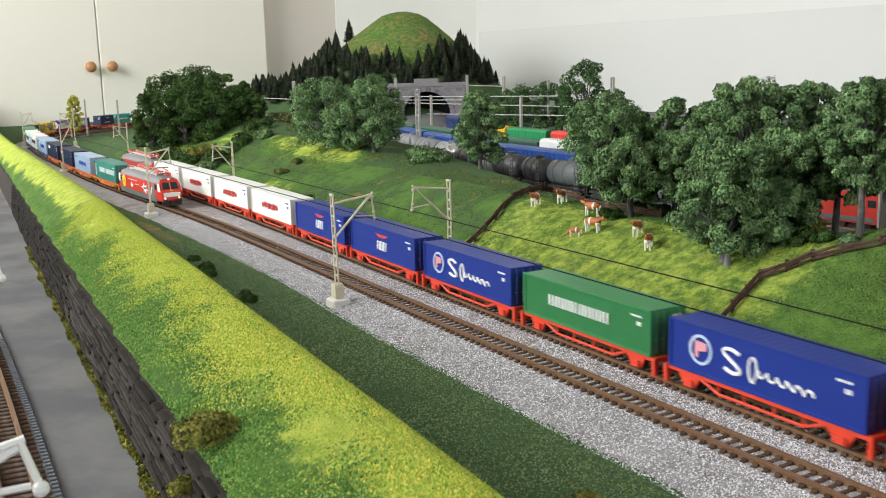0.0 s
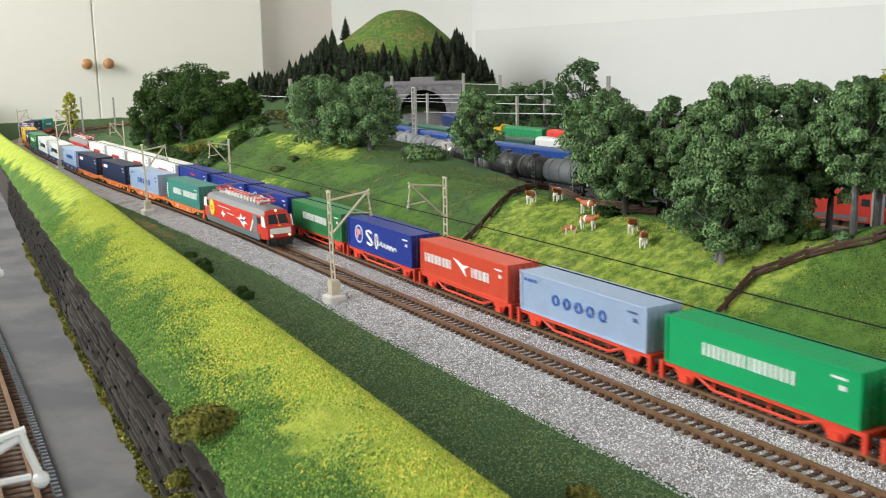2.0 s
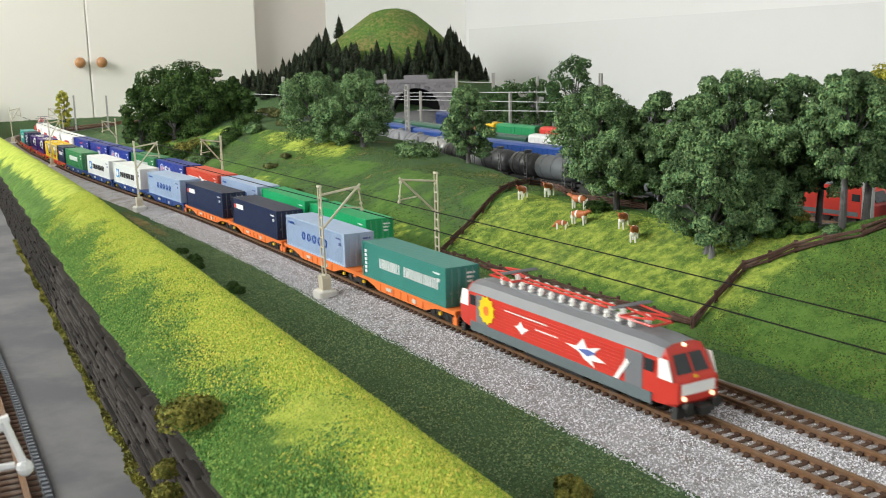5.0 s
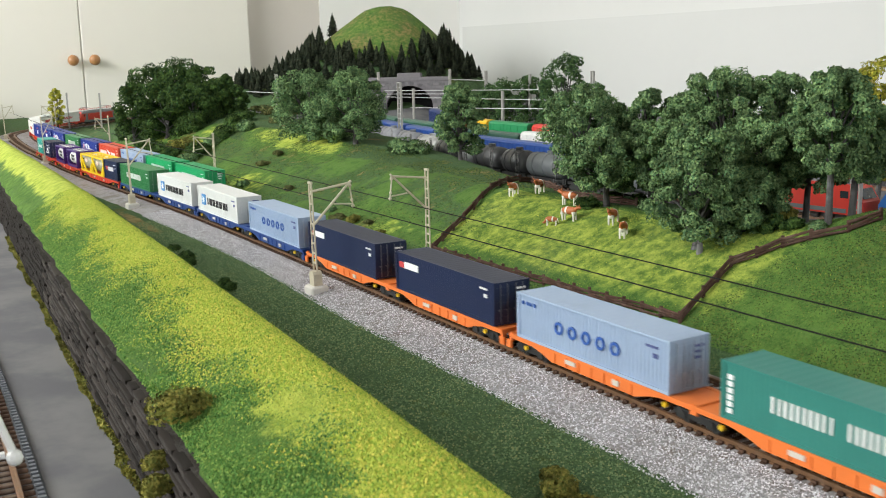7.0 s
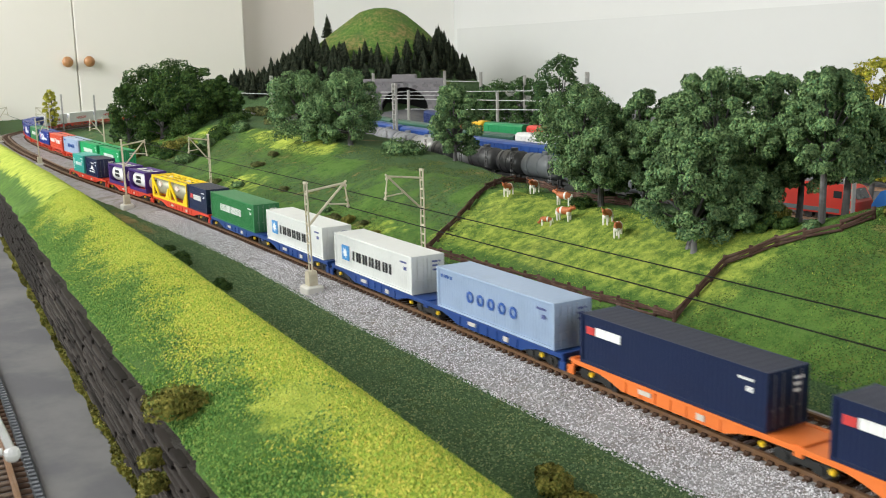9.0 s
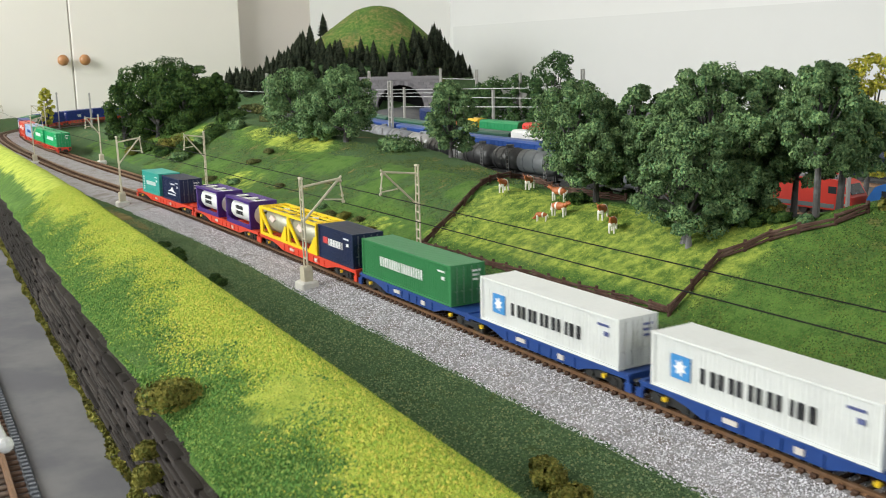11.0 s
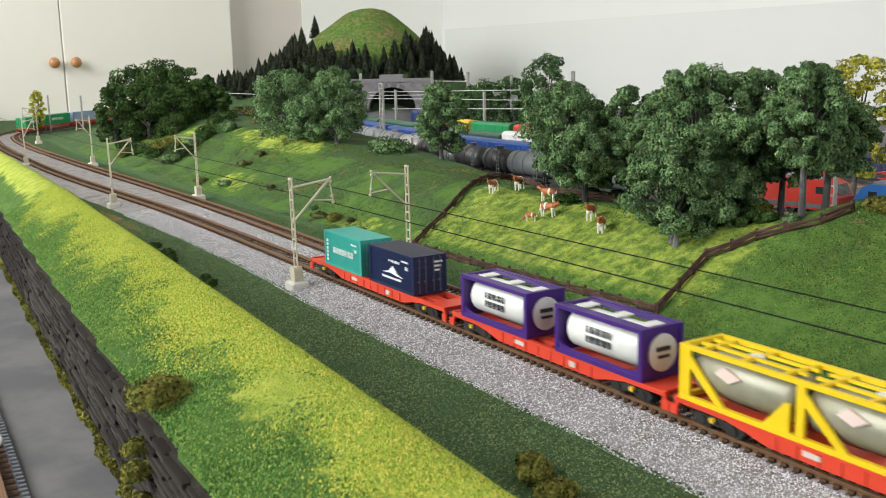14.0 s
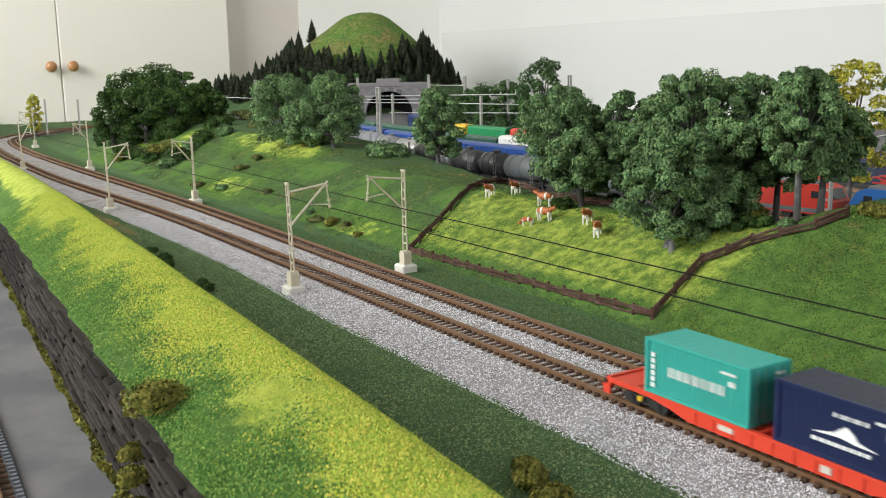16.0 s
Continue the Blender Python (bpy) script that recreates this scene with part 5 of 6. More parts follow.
def tree(x, y, height, width, seed, leafmat, label, leaves=7000, leaf=1.25, trunk=0.25, z=None, clumps=15, category="tree", group="broadleaf trees"):
    rnd = random.Random(seed)
    z = gz(x, y) - 1 if z is None else z
    t = thing("broadleaf_tree", label, category, group, at=(x, y, z))
    tr = Mesh()
    h0 = height * trunk
    tr.tube((0, 0, -2), (0, 0, 1.5), width * 0.075, 9, 0, width * 0.05)
    lean = (rnd.uniform(-1.5, 1.5), rnd.uniform(-1.5, 1.5))
    tr.tube((0, 0, 1.5), (lean[0], lean[1], h0), width * 0.05, 9, 0, width * 0.04)
    tr.tube((lean[0], lean[1], h0), (lean[0] * 2, lean[1] * 2, height * 0.75), width * 0.04, 7, 0, width * 0.012)
    crown = Mesh()
    cents = []
    for i in range(clumps):
        u = (i + 0.5) / clumps
        zc = height * (trunk + (0.93 - trunk) * u ** 0.9)
        env = width / 2 * math.sqrt(max(0.06, 1 - ((u - 0.42) / 0.62) ** 2)) * rnd.uniform(0.85, 1.12)
        a = i * 2.399 + rnd.uniform(-0.6, 0.6)
        rad = env * (rnd.uniform(0.74, 1.02) if i % 10 < 7 else rnd.uniform(0.1, 0.7)) if u < 0.96 else 0
        r = width * rnd.uniform(0.62, 1.12) / clumps ** 0.5
        cents.append((rad * math.cos(a), rad * math.sin(a), zc, r))
        if i % 2 == 0:
            tr.tube((lean[0], lean[1], h0 + (zc - h0) * 0.35), (rad * math.cos(a) * 0.8, rad * math.sin(a) * 0.8, zc), width * 0.022, 5, 0, width * 0.008)
    for cx, cy, cz, r in cents:
        clump(crown, rnd, (cx, cy, cz), r, int(leaves / clumps), leaf)
    part("trunk", tr, BARK, t, "grey trunk with limbs")
    part("crown", crown, leafmat, t, "crown of small flocked leaves")
    return t


GREEN_TREE = "leafy mid-green model tree with grey trunk standing on the grass"
for k, (x, y, h, w, tk) in enumerate([(-28, 105, 54.0, 41.3, 0.1), (-18, 122, 30.0, 30.9, 0.1), (-26, 140, 50.5, 33.5, 0.3), (-56, 146, 73.0, 40.1, 0.25), (-45, 172, 71.5, 35.6, 0.3), (-14, 157, 52.0, 31.6, 0.34), (23, 126, 65.5, 30.4, 0.34), (10, 157, 53.0, 33.9, 0.36), (-100, 150, 47.0, 27.8, 0.2)]):
    tree(x, y, h, w, 20 + k, LEAF, GREEN_TREE, leaves=40000, leaf=0.58, clumps=58, trunk=tk)
for k, (x, y, h, w, tk) in enumerate([(-122, 132, 42.5, 37.9, 0.26), (-152, 141, 63.5, 46.1, 0.25), (-129, 169, 65.0, 32.4, 0.2), (-154, 167, 56.0, 25.5, 0.2), (-109, 173, 64.0, 27.4, 0.2)]):
    tree(x, y, h, w, 60 + k, LEAF, GREEN_TREE, leaves=30000, leaf=0.62, clumps=52, trunk=tk)
for k, (x, y, h, w, tk) in enumerate([(-351, 181, 59.0, 35.7, 0.12), (-480, 156, 65.0, 49.8, 0.14), (-553, 147, 63.5, 60.3, 0.08), (-519, 151, 41.5, 44.6, 0.1)]):
    tree(x, y, h, w, 80 + k, LEAF, GREEN_TREE, leaves=24000, leaf=0.8, clumps=44, trunk=tk)
DARK_TREE = "dark green bushy model tree on the ridge"
for k, (x, y, h, w) in enumerate([(-896, 71, 78.0, 38.1), (-904, 96, 85.5, 53.5), (-899, 124, 78.5, 60.7), (-876, 142, 65.5, 46.8), (-856, 155, 44.5, 39.8), (-854, 169, 48.5, 22.6), (-838, 175, 36.0, 22.4), (-866, 100, 67.0, 52.1), (-850, 127, 53.0, 52.1)]):
    tree(x, y, h, w, 90 + k, LEAFDARK, DARK_TREE, leaves=12000, leaf=1.1, clumps=26, trunk=0.06, group="dark trees on the ridge")
for k, (x, y, h, w) in enumerate([(-509, 399, 102.0, 42.0), (-642, 469, 73.0, 26.1), (-693, 481, 75.5, 34.0), (-749, 485, 68.5, 42.5), (-800, 497, 60.5, 36.8), (-495, 422, 72.5, 28.3), (-152, 449, 96.0, 32.6)]):
    tree(x, y, h, w, 120 + k, LEAFBACK, "dark green tree behind the railway yard", leaves=9000, leaf=1.0, clumps=26, trunk=0.12, group="trees behind the yard")
for k, (x, y, h, w) in enumerate([(-119, 349, 97.5, 38.0), (-1479, 82, 73.5, 22.4)]):
    tree(x, y, h, w, 150 + k, LEAFYELLOW, "yellow-green model tree behind the tracks", leaves=9000, leaf=0.9, clumps=26, trunk=0.18, group="yellow-green trees")


def shrub(x, y, r, seed, leafmat, label, leaf=1.0, count=900, z=None, squash=0.7):
    rnd = random.Random(seed)
    m = Mesh()
    for i in range(4):
        clump(m, rnd, (rnd.uniform(-0.5, 0.5) * r, rnd.uniform(-0.5, 0.5) * r, r * rnd.uniform(0.15, 0.55)), r * rnd.uniform(0.45, 0.7), count // 4, leaf, squash)
    ob = part("shrub", m, leafmat, None)
    ob.location = Vector((x, y, gz(x, y) if z is None else z)) * 0.001
    return tagged(ob, label, "shrub", "shrubs")


for k, (x, y, r, kind) in enumerate([(-976, 114, 18.3, 1), (-886, 108, 19.8, 1), (-834, 118, 19.1, 1), (-891, 84, 14.4, 0), (-762, 87, 16.7, 2), (-765, 74, 14.2, 1), (-691, 86, 15.7, 1), (-717, 104, 12.7, 0), (-810, 73, 12.3, 1), (-688, 74, 10.0, 0), (-831, 62, 10.0, 2), (-767, 144, 15.9, 1), (-778, 163, 14.9, 1), (-728, 123, 12.9, 1), (-709, 141, 11.7, 0), (-828, 211, 14.5, 3), (-782, 217, 14.1, 3), (-641, 179, 12.3, 3), (-720, 180, 9.6, 3), (-569, 168, 9.4, 3), (-915, 228, 11.3, 3), (-400, 166, 15.1, 0), (-437, 173, 9.3, 0), (-672, 334, 11.2, 0), (-316, 64, 5.7, 3), (-296, 65, 4.8, 2), (-278, 67, 4.3, 3), (-337, 68, 3.9, 0), (-434, 75, 5.2, 3), (-543, 97, 5.9, 3), (-554, 115, 5.0, 3), (-253, 62, 3.5, 2), (-561, 62, 5.9, 3), (-511, 67, 4.7, 0), (-886, 155, 9.4, 0), (-126, 124, 6.6, 1), (-130, 145, 6.2, 1), (-116, 147, 5.5, 1), (-35, 132, 5.7, 1), (-3, 122, 6.3, 1), (7, 125, 4.8, 1), (21, 121, 4.6, 0), (-34, 168, 6.5, 2), (55, 132, 6.0, 2), (36, 127, 3.1, 1), (-180, -57, 4, 1), (-190, -55, 4, 1), (-250, -54, 5, 1), (-265, -53, 5, 1), (-300, -50, 4, 1), (50, -145, 8.5, 2), (46, -147, 6, 2), (40, -149, 4, 2), (58, -149, 6, 2), (60, -152, 5, 2), (93, -60, 7, 2), (104, -63, 6, 2)]):
    shrub(x, y, r, 200 + k, (LEAF, LEAFDARK, LEAFOLIVE, LEAFBROWN)[kind], ("mid-green low shrub on the slope", "dark green low shrub", "olive-green straggly bush growing on the bank", "brownish olive scrub on the slope")[kind], leaf=0.5 if x > -330 else 0.9, count=3200 if x > -330 else 2200, squash=0.45 if kind == 3 else 0.7)


for k, (x, y, r, z) in enumerate([(62, -153, 4.5, 8), (66, -154, 4, 1), (70, -154, 4, -4), (58, -152, 4, 12)]):
    shrub(x, y, r, 300 + k, LEAFOLIVE, "olive-green straggly bush hanging over the stone wall", leaf=0.5, count=1600, z=z)


# ---- the wood on the mountain ----
def conifer_mesh(seed):
    rnd = random.Random(seed)
    m = Mesh()
    m.tube((0, 0, -3), (0, 0, 40), 1.2, 6, 0, 0.3)
    for i in range(17):
        u = i / 16
        z, r = 3 + 38 * u, 11.5 * (1 - u) ** 0.8 + 0.8
        n = 13
        for k in range(n):
            a = k * math.tau / n + rnd.uniform(-0.3, 0.3)
            q = r * rnd.uniform(0.75, 1.15)
            w = 0.36
            m.add([(0, 0, z + 3.0), (q * math.cos(a - w), q * math.sin(a - w), z - rnd.uniform(0.5, 1.8)), (q * 1.1 * math.cos(a), q * 1.1 * math.sin(a), z - 2.2), (q * math.cos(a + w), q * math.sin(a + w), z - rnd.uniform(0.5, 1.8))], [(0, 1, 2, 3)])
    return m.data("pine", PINE)


pines = [conifer_mesh(k) for k in (1, 2, 3)]
rnd = random.Random(12)
placed = 0
while placed < 290:
    a, d = rnd.uniform(-2.25, 1.0), rnd.uniform(95, 285)
    x, y = -1451 + d * math.cos(a), 685 + d * math.sin(a)
    z = gz(x, y)
    side = (x + 1451) * 0.517 + (y - 685) * 0.856
    if z < 62 - 22 * (side < -120) or z > 101 + 0.30 * max(0, side) + 0.26 * max(0, -30 - side) or y > 985:
        continue
    ob = tagged(part("pine", pines[placed % 3], PINE, None), "dark slender pine on the wooded mountain", "pine", "pines on the mountain")
    k = rnd.uniform(0.62, 0.92)
    ob.matrix_basis = pose(x * 0.001, y * 0.001, (z - 2) * 0.001, 0, 0, rnd.uniform(0, 360)) @ Matrix.Diagonal((k, k, k * rnd.uniform(0.9, 1.2), 1))
    placed += 1
for x, y in [(-1517, 576), (-1503, 598)]:
    ob = tagged(part("pine", pines[0], PINE, None), "dark slender pine on the bare hilltop", "pine", "pines on the mountain")
    ob.matrix_basis = pose(x * 0.001, y * 0.001, (gz(x, y) - 2) * 0.001) @ Matrix.Diagonal((1.0, 1.0, 1.05, 1))

# ---- tunnel portal ----
STONEGREY = mat("grey_stone_blocks", (0.17, 0.16, 0.17), 0.85, 0, 250, 0.2, 0.4, 500, 0, (0.16, 0.155, 0.16), 60, 0.2)
BLACK = mat("tunnel_dark", (0.012, 0.012, 0.012), 0.95)


def portal(x, y, z, turn):
    t = thing("tunnel_portal", "grey stone tunnel portal with a wide arch", "tunnel portal", at=(x, y, z, turn))
    n, r, zc = 18, 38, 22
    arch = [(-r, -4)] + [(-r * math.cos(i * math.pi / n), zc + 0.92 * r * math.sin(i * math.pi / n)) for i in range(n + 1)] + [(r, -4)]
    m = Mesh()
    outer = [(-62, -4)] + [(max(-62, min(62, -95 * math.cos(i * math.pi / n))), 68) for i in range(n + 1)] + [(62, -4)]
    k = len(arch)
    v = [(a, -6, b) for a, b in arch] + [(a, -6, b) for a, b in outer] + [(a, 8, b) for a, b in arch] + [(a, 8, b) for a, b in outer]
    f = []
    for i in range(k - 1):
        f += [(i, i + 1, k + i + 1, k + i), (i, 2 * k + i, 2 * k + i + 1, i + 1), (k + i, k + i + 1, 3 * k + i + 1, 3 * k + i), (2 * k + i, 3 * k + i, 3 * k + i + 1, 2 * k + i + 1)]
    m.add(v, f)
    part("face_wall", m, STONEGREY, t)
    part("crown_block", Mesh().box(-19, 19, -8, 8, 70, 77, 0, 1).box(-66, 66, -8, 8, 65, 70.5, 0, 0.6), STONEGREY, t)
    for i in range(n):
        a, b = i * math.pi / n + 0.02, (i + 1) * math.pi / n - 0.02
        q = [(-r * math.cos(a), zc + 0.92 * r * math.sin(a)), (-r * math.cos(b), zc + 0.92 * r * math.sin(b)), (-(r + 7) * math.cos(b), zc + 0.92 * (r + 7) * math.sin(b)), (-(r + 7) * math.cos(a), zc + 0.92 * (r + 7) * math.sin(a))]
        part("voussoir", Mesh().prism(q, -7.6, -5, "y"), STONEGREY, t)
    # lining and a closing sheet in near-black: the tunnel's shade is painted on
    inner = Mesh()
    for i in range(k - 1):
        inner.add([(arch[i][0], 0, arch[i][1]), (arch[i + 1][0], 0, arch[i + 1][1]), (arch[i + 1][0], 42, arch[i + 1][1]), (arch[i][0], 42, arch[i][1])], [(0, 3, 2, 1)])
    inner.box(-56, 56, 40, 44, -4, 64)
    part("tunnel_lining", inner, BLACK, t, "tunnel lining and end sheet, painted black for the shade inside")
    block = Mesh().box(-4.6, 4.6, -0.6, 0.6, -2.1, 2.1, 0, 0.4).data("stone_block", STONEGREY)
    for row in range(15):
        z = 0.5 + row * 4.5
        for col in range(-7, 8):
            x0 = col * 9.6 + (4.8 if row % 2 else 0)
            inside = abs(x0) < r + 12 and z < zc + 0.92 * math.sqrt(max(0, (r + 12) ** 2 - x0 * x0))
            if abs(x0) > 57 or inside:
                continue
            part("stone_block", block, STONEGREY, t).matrix_basis = pose(x0 * 0.001, -0.0062, z * 0.001)
    return t


portal(-1133, 562, 3, 52)

# ---- retaining wall, street and front track ----
SLATE = mat("dark_slate_stone", (0.036, 0.030, 0.027), 0.85, 0, 300, 0.45, 0.8, 900, 0, (0.045, 0.041, 0.04), 120, 0.55)


def retaining_wall():
    t = thing("retaining_wall", "dark layered slate retaining wall below the grass bank", "retaining wall", kind="structure")
    back = Mesh()
    xs = np.arange(-1500, 480, 20)
    for x in xs:
        wy = float(lerp_table(x, WALL_Y))
        back.v += [(x, wy - 0.2, -8), (x, wy + 1.9, 17.4), (x, wy + 5, 17.4), (x, wy + 5, -8)]
    for i in range(len(xs) - 1):
        for j in range(4):
            back.f.append((i * 4 + j, i * 4 + (j + 1) % 4, i * 4 + 4 + (j + 1) % 4, i * 4 + 4 + j))
            back.mi.append(0)
    part("backing", back, SLATE, t)
    rnd = random.Random(8)
    data = [Mesh().box(-0.5, 0.5, -0.5, 0.5, -0.5, 0.5, 0, 0.12).data("stone", SLATE) for _ in range(3)]
    rest = Mesh()
    for row in range(19):
        z = -5 + row * 1.22
        x = -600 + rnd.uniform(0, 9)
        while x < 140:
            w = rnd.uniform(6, 26)
            wy = float(lerp_table(x + w / 2, WALL_Y)) + 0.2 + 1.9 * row / 20
            slope = math.degrees(math.atan2(float(lerp_table(x + w, WALL_Y)) - float(lerp_table(x, WALL_Y)), w))
            m = pose((x + w / 2) * 0.001, (wy - rnd.uniform(-0.3, 0.9)) * 0.001, z * 0.001, rnd.uniform(-4, 4), rnd.uniform(-1, 1), slope) @ Matrix.Diagonal(((w - 0.5) * 0.001 * 1000, 2.6, rnd.uniform(0.8, 1.2), 1))
            if -210 < x < 120:
                ob = part("stone", data[row % 3], SLATE, t)
                ob.matrix_basis = m
            else:
                b = Mesh().box(-0.5, 0.5, -0.5, 0.5, -0.5, 0.5)
                rest.add([(m @ (Vector(p) * 0.001)) * 1000 for p in b.v], b.f)
            x += w
    tagged(part("stone_courses", rest, SLATE, t), kind="stuff")


retaining_wall()
FRONT = line_of([(620, -206), (100, -186), (-60, -180.5), (-280, -176), (-700, -160), (-1400, -120)])
ft = thing("railway_track", "front street-side track with brown sleepers and rusty rails", "railway track", kind="structure")
GREYBED = mat("grey_edge_strip", (0.16, 0.17, 0.19), 0.8, 0, 500, 0.2, 0.4, 1000)
for k in (-4.5, 4.5):
    part("rail", sweep(FRONT, -1100, 500, [(k - 0.9, -4.4), (k + 0.9, -4.4), (k + 0.5, -2.6), (k - 0.5, -2.6)], 12), RUST, ft, "rusty brown rail")
data = Mesh().box(-1.2, 1.2, -8.2, 8.2, -5.4, -4.2, 0, 0.25).data("sleeper", SLEEPER)
for i in range(-90, 42):
    x, y, h = on_line(FRONT, i * 4.2)
    ob = part("sleeper", data, SLEEPER, ft)
    ob.matrix_basis = pose(x * 0.001, y * 0.001, 0, 0, 0, h)
part("track_bed", sweep(FRONT, -1100, 500, [(-13, -6.2), (11.4, -6.2), (10.4, -4.9), (-12, -4.9)], 12), GREYBED, ft, "grey ribbed track bed")
rib = Mesh().box(-0.7, 0.7, -0.9, 0.9, -5.0, -4.3).data("rib", GREYBED)
for i in range(-60, 60):
    x, y, h = on_line(FRONT, i * 3.0)
    c, d = math.cos(radians(h)), math.sin(radians(h))
    ob = part("edge_rib", rib, GREYBED, ft)
    ob.matrix_basis = pose((x - d * 9.6) * 0.001, (y + c * 9.6) * 0.001, 0, 0, 0, h)
WHITEMAST = paint("white_plastic_arm", (0.8, 0.8, 0.8))


def front_mast(x, y, z):
    t = thing("catenary_mast", "white plastic catenary mast beside the front track", "catenary mast", "front catenary masts", at=(x, y, z))
    part("post", Mesh().tube((0, 0, -24), (0, 0, 30), 0.9, 8), WHITEMAST, t)
    part("bracket_arm", Mesh().tube((0, 0, 14), (0, 19, 17.5), 0.8).tube((0, 0, 8), (0, 18.5, 16.5), 0.8).tube((0, 4, 8.4), (2, 19, 9), 0.7), WHITEMAST, t)
    part("registration_arm", Mesh().tube((0, 18, 17.2), (3, 20.5, 9), 0.8).ball((3, 20.5, 8.5), 1.6), WHITEMAST, t)


front_mast(90, -206.5, 26)
front_mast(-118, -191.5, 26)


# ---- moss, tufts and grass ----
def tufts():
    """Short flocked fibres over the near banks."""
    rnd = random.Random(3)
    plain, bright = Mesh(), Mesh()
    for k in range(90000):
        x = rnd.uniform(-330, 190)
        if k % 5 < 3:
            y = rnd.uniform(-152, -84)
        else:
            y = rnd.uniform(66, 132)
            if x < -186:
                continue
        if y < float(np.interp(x, WX, WYV)) + 4:
            continue
        z = GH(x, y)
        h, a = rnd.uniform(0.25, 0.8), rnd.random() * math.tau
        w = rnd.uniform(0.12, 0.26)
        c, s = math.cos(a) * w, math.sin(a) * w
        lx, ly = rnd.gauss(0, 0.6), rnd.gauss(0, 0.6)
        crest = float(np.interp(x, CX, CYV))
        gold = max(0, 1 - abs(y - crest + 6) / 20) if y < 0 else (0.45 if x < 5 else 0.08)
        (bright if rnd.random() < gold else plain).add([(x - c, y - s, z - 0.4), (x + c, y + s, z - 0.4), (x + lx, y + ly, z + h)], [(0, 1, 2)])
    return plain, bright


GXT, GYT = np.arange(-340, 200, 4.0), np.arange(-160, 140, 3.0)
GT = ground_z(*np.meshgrid(GXT, GYT, indexing="ij"))
CX, CYV = np.array([q[0] for q in CREST_Y], float), np.array([q[1] for q in CREST_Y], float)
WX, WYV = np.array([q[0] for q in WALL_Y], float), np.array([q[1] for q in WALL_Y], float)


def GH(x, y):
    i, j = (x + 340) / 4.0, (y + 160) / 3.0
    a, b = int(i), int(j)
    u, v = i - a, j - b
    return GT[a, b] * (1 - u) * (1 - v) + GT[a + 1, b] * u * (1 - v) + GT[a, b + 1] * (1 - u) * v + GT[a + 1, b + 1] * u * v


def tuft_material(name, stops):
    m = bpy.data.materials.new(name)
    m.use_nodes = True
    n, l = m.node_tree.nodes, m.node_tree.links
    geo, ramp = n.new("ShaderNodeNewGeometry"), n.new("ShaderNodeValToRGB")
    e = ramp.color_ramp.elements
    e[0].color, e[1].color = (*stops[0], 1), (*stops[2], 1)
    q = e.new(0.6)
    q.color = (*stops[1], 1)
    l.new(geo.outputs["Random Per Island"], ramp.inputs[0])
    l.new(ramp.outputs[0], n["Principled BSDF"].inputs["Base Color"])
    n["Principled BSDF"].inputs["Roughness"].default_value = 0.9
    n["Principled BSDF"].inputs["Specular IOR Level"].default_value = 0.1
    return m


def crumbs(name, count, box, keep, material, size, label, seed):
    """Small foam crumbs strewn on the ground."""
    g = np.random.default_rng(seed)
    x, y = g.uniform(box[0], box[1], count), g.uniform(box[2], box[3], count)
    ok = keep(x, y)
    x, y = x[ok], y[ok]
    z = ground_z(x, y)
    n = len(x)
    a, r = g.random(n) * math.tau, g.uniform(size * 0.5, size, n)
    v = np.empty((n, 4, 3))
    for k, (px, py, pz) in enumerate(((1, 0, -0.2), (-0.5, 0.87, -0.2), (-0.5, -0.87, -0.2), (0, 0, 0.75))):
        v[:, k, 0] = x + (px * np.cos(a) - py * np.sin(a)) * r + g.normal(0, 0.15, n) * r
        v[:, k, 1] = y + (px * np.sin(a) + py * np.cos(a)) * r + g.normal(0, 0.15, n) * r
        v[:, k, 2] = z + pz * r
    m = Mesh()
    m.v = v.reshape(-1, 3).tolist()
    k = np.arange(n)[:, None] * 4
    m.f = np.concatenate([k + np.array([0, 1, 3]), k + np.array([1, 2, 3]), k + np.array([2, 0, 3])]).tolist()
    m.mi = [0] * len(m.f)
    tagged(part(name, m, material, None), label, "ground cover", kind="stuff")


def between(lo, hi):
    return lambda x, y: (y > lo(x)) & (y < hi(x))


crumbs("ground_foam", 46000, (-420, 200, -100, -24), between(lambda x: lerp_table(x, CREST_Y) + 14, lambda x: lerp_table(x, BALLAST_FOOT) + y_of(OUTER, x) + 1.5 * np.sin(x * 0.21)),
       tuft_material("dark_foam", ((0.06, 0.105, 0.054), (0.145, 0.22, 0.105), (0.24, 0.26, 0.115))), 0.6, "dark green foam crumbs beside the ballast", 2)
crumbs("ground_foam", 20000, (-420, 200, 42, 66), between(lambda x: lerp_table(x, FIELD_Y) - 16, lambda x: lerp_table(x, FIELD_Y) + 4),
       tuft_material("foam_far", ((0.03, 0.065, 0.028), (0.085, 0.145, 0.06), (0.16, 0.19, 0.075))), 0.6, "dark green foam crumbs along the line", 3)
def golden(x, y, seed):
    """Where the yellow flock lies: thick along the crest, thinning out in drifts down the bank."""
    drift = 5 * np.sin(x * 0.045 + 1) + 4 * np.sin(x * 0.11 + y * 0.2) + 3 * np.sin(x * 0.23 - y * 0.31)
    share = smooth(-27, -6, y - lerp_table(x, CREST_Y) + drift)
    return np.random.default_rng(seed).random(len(x)) < share


on_bank = between(lambda x: lerp_table(x, WALL_Y) + 1.2, lambda x: lerp_table(x, CREST_Y) + 15 + 2 * np.sin(x * 0.7))
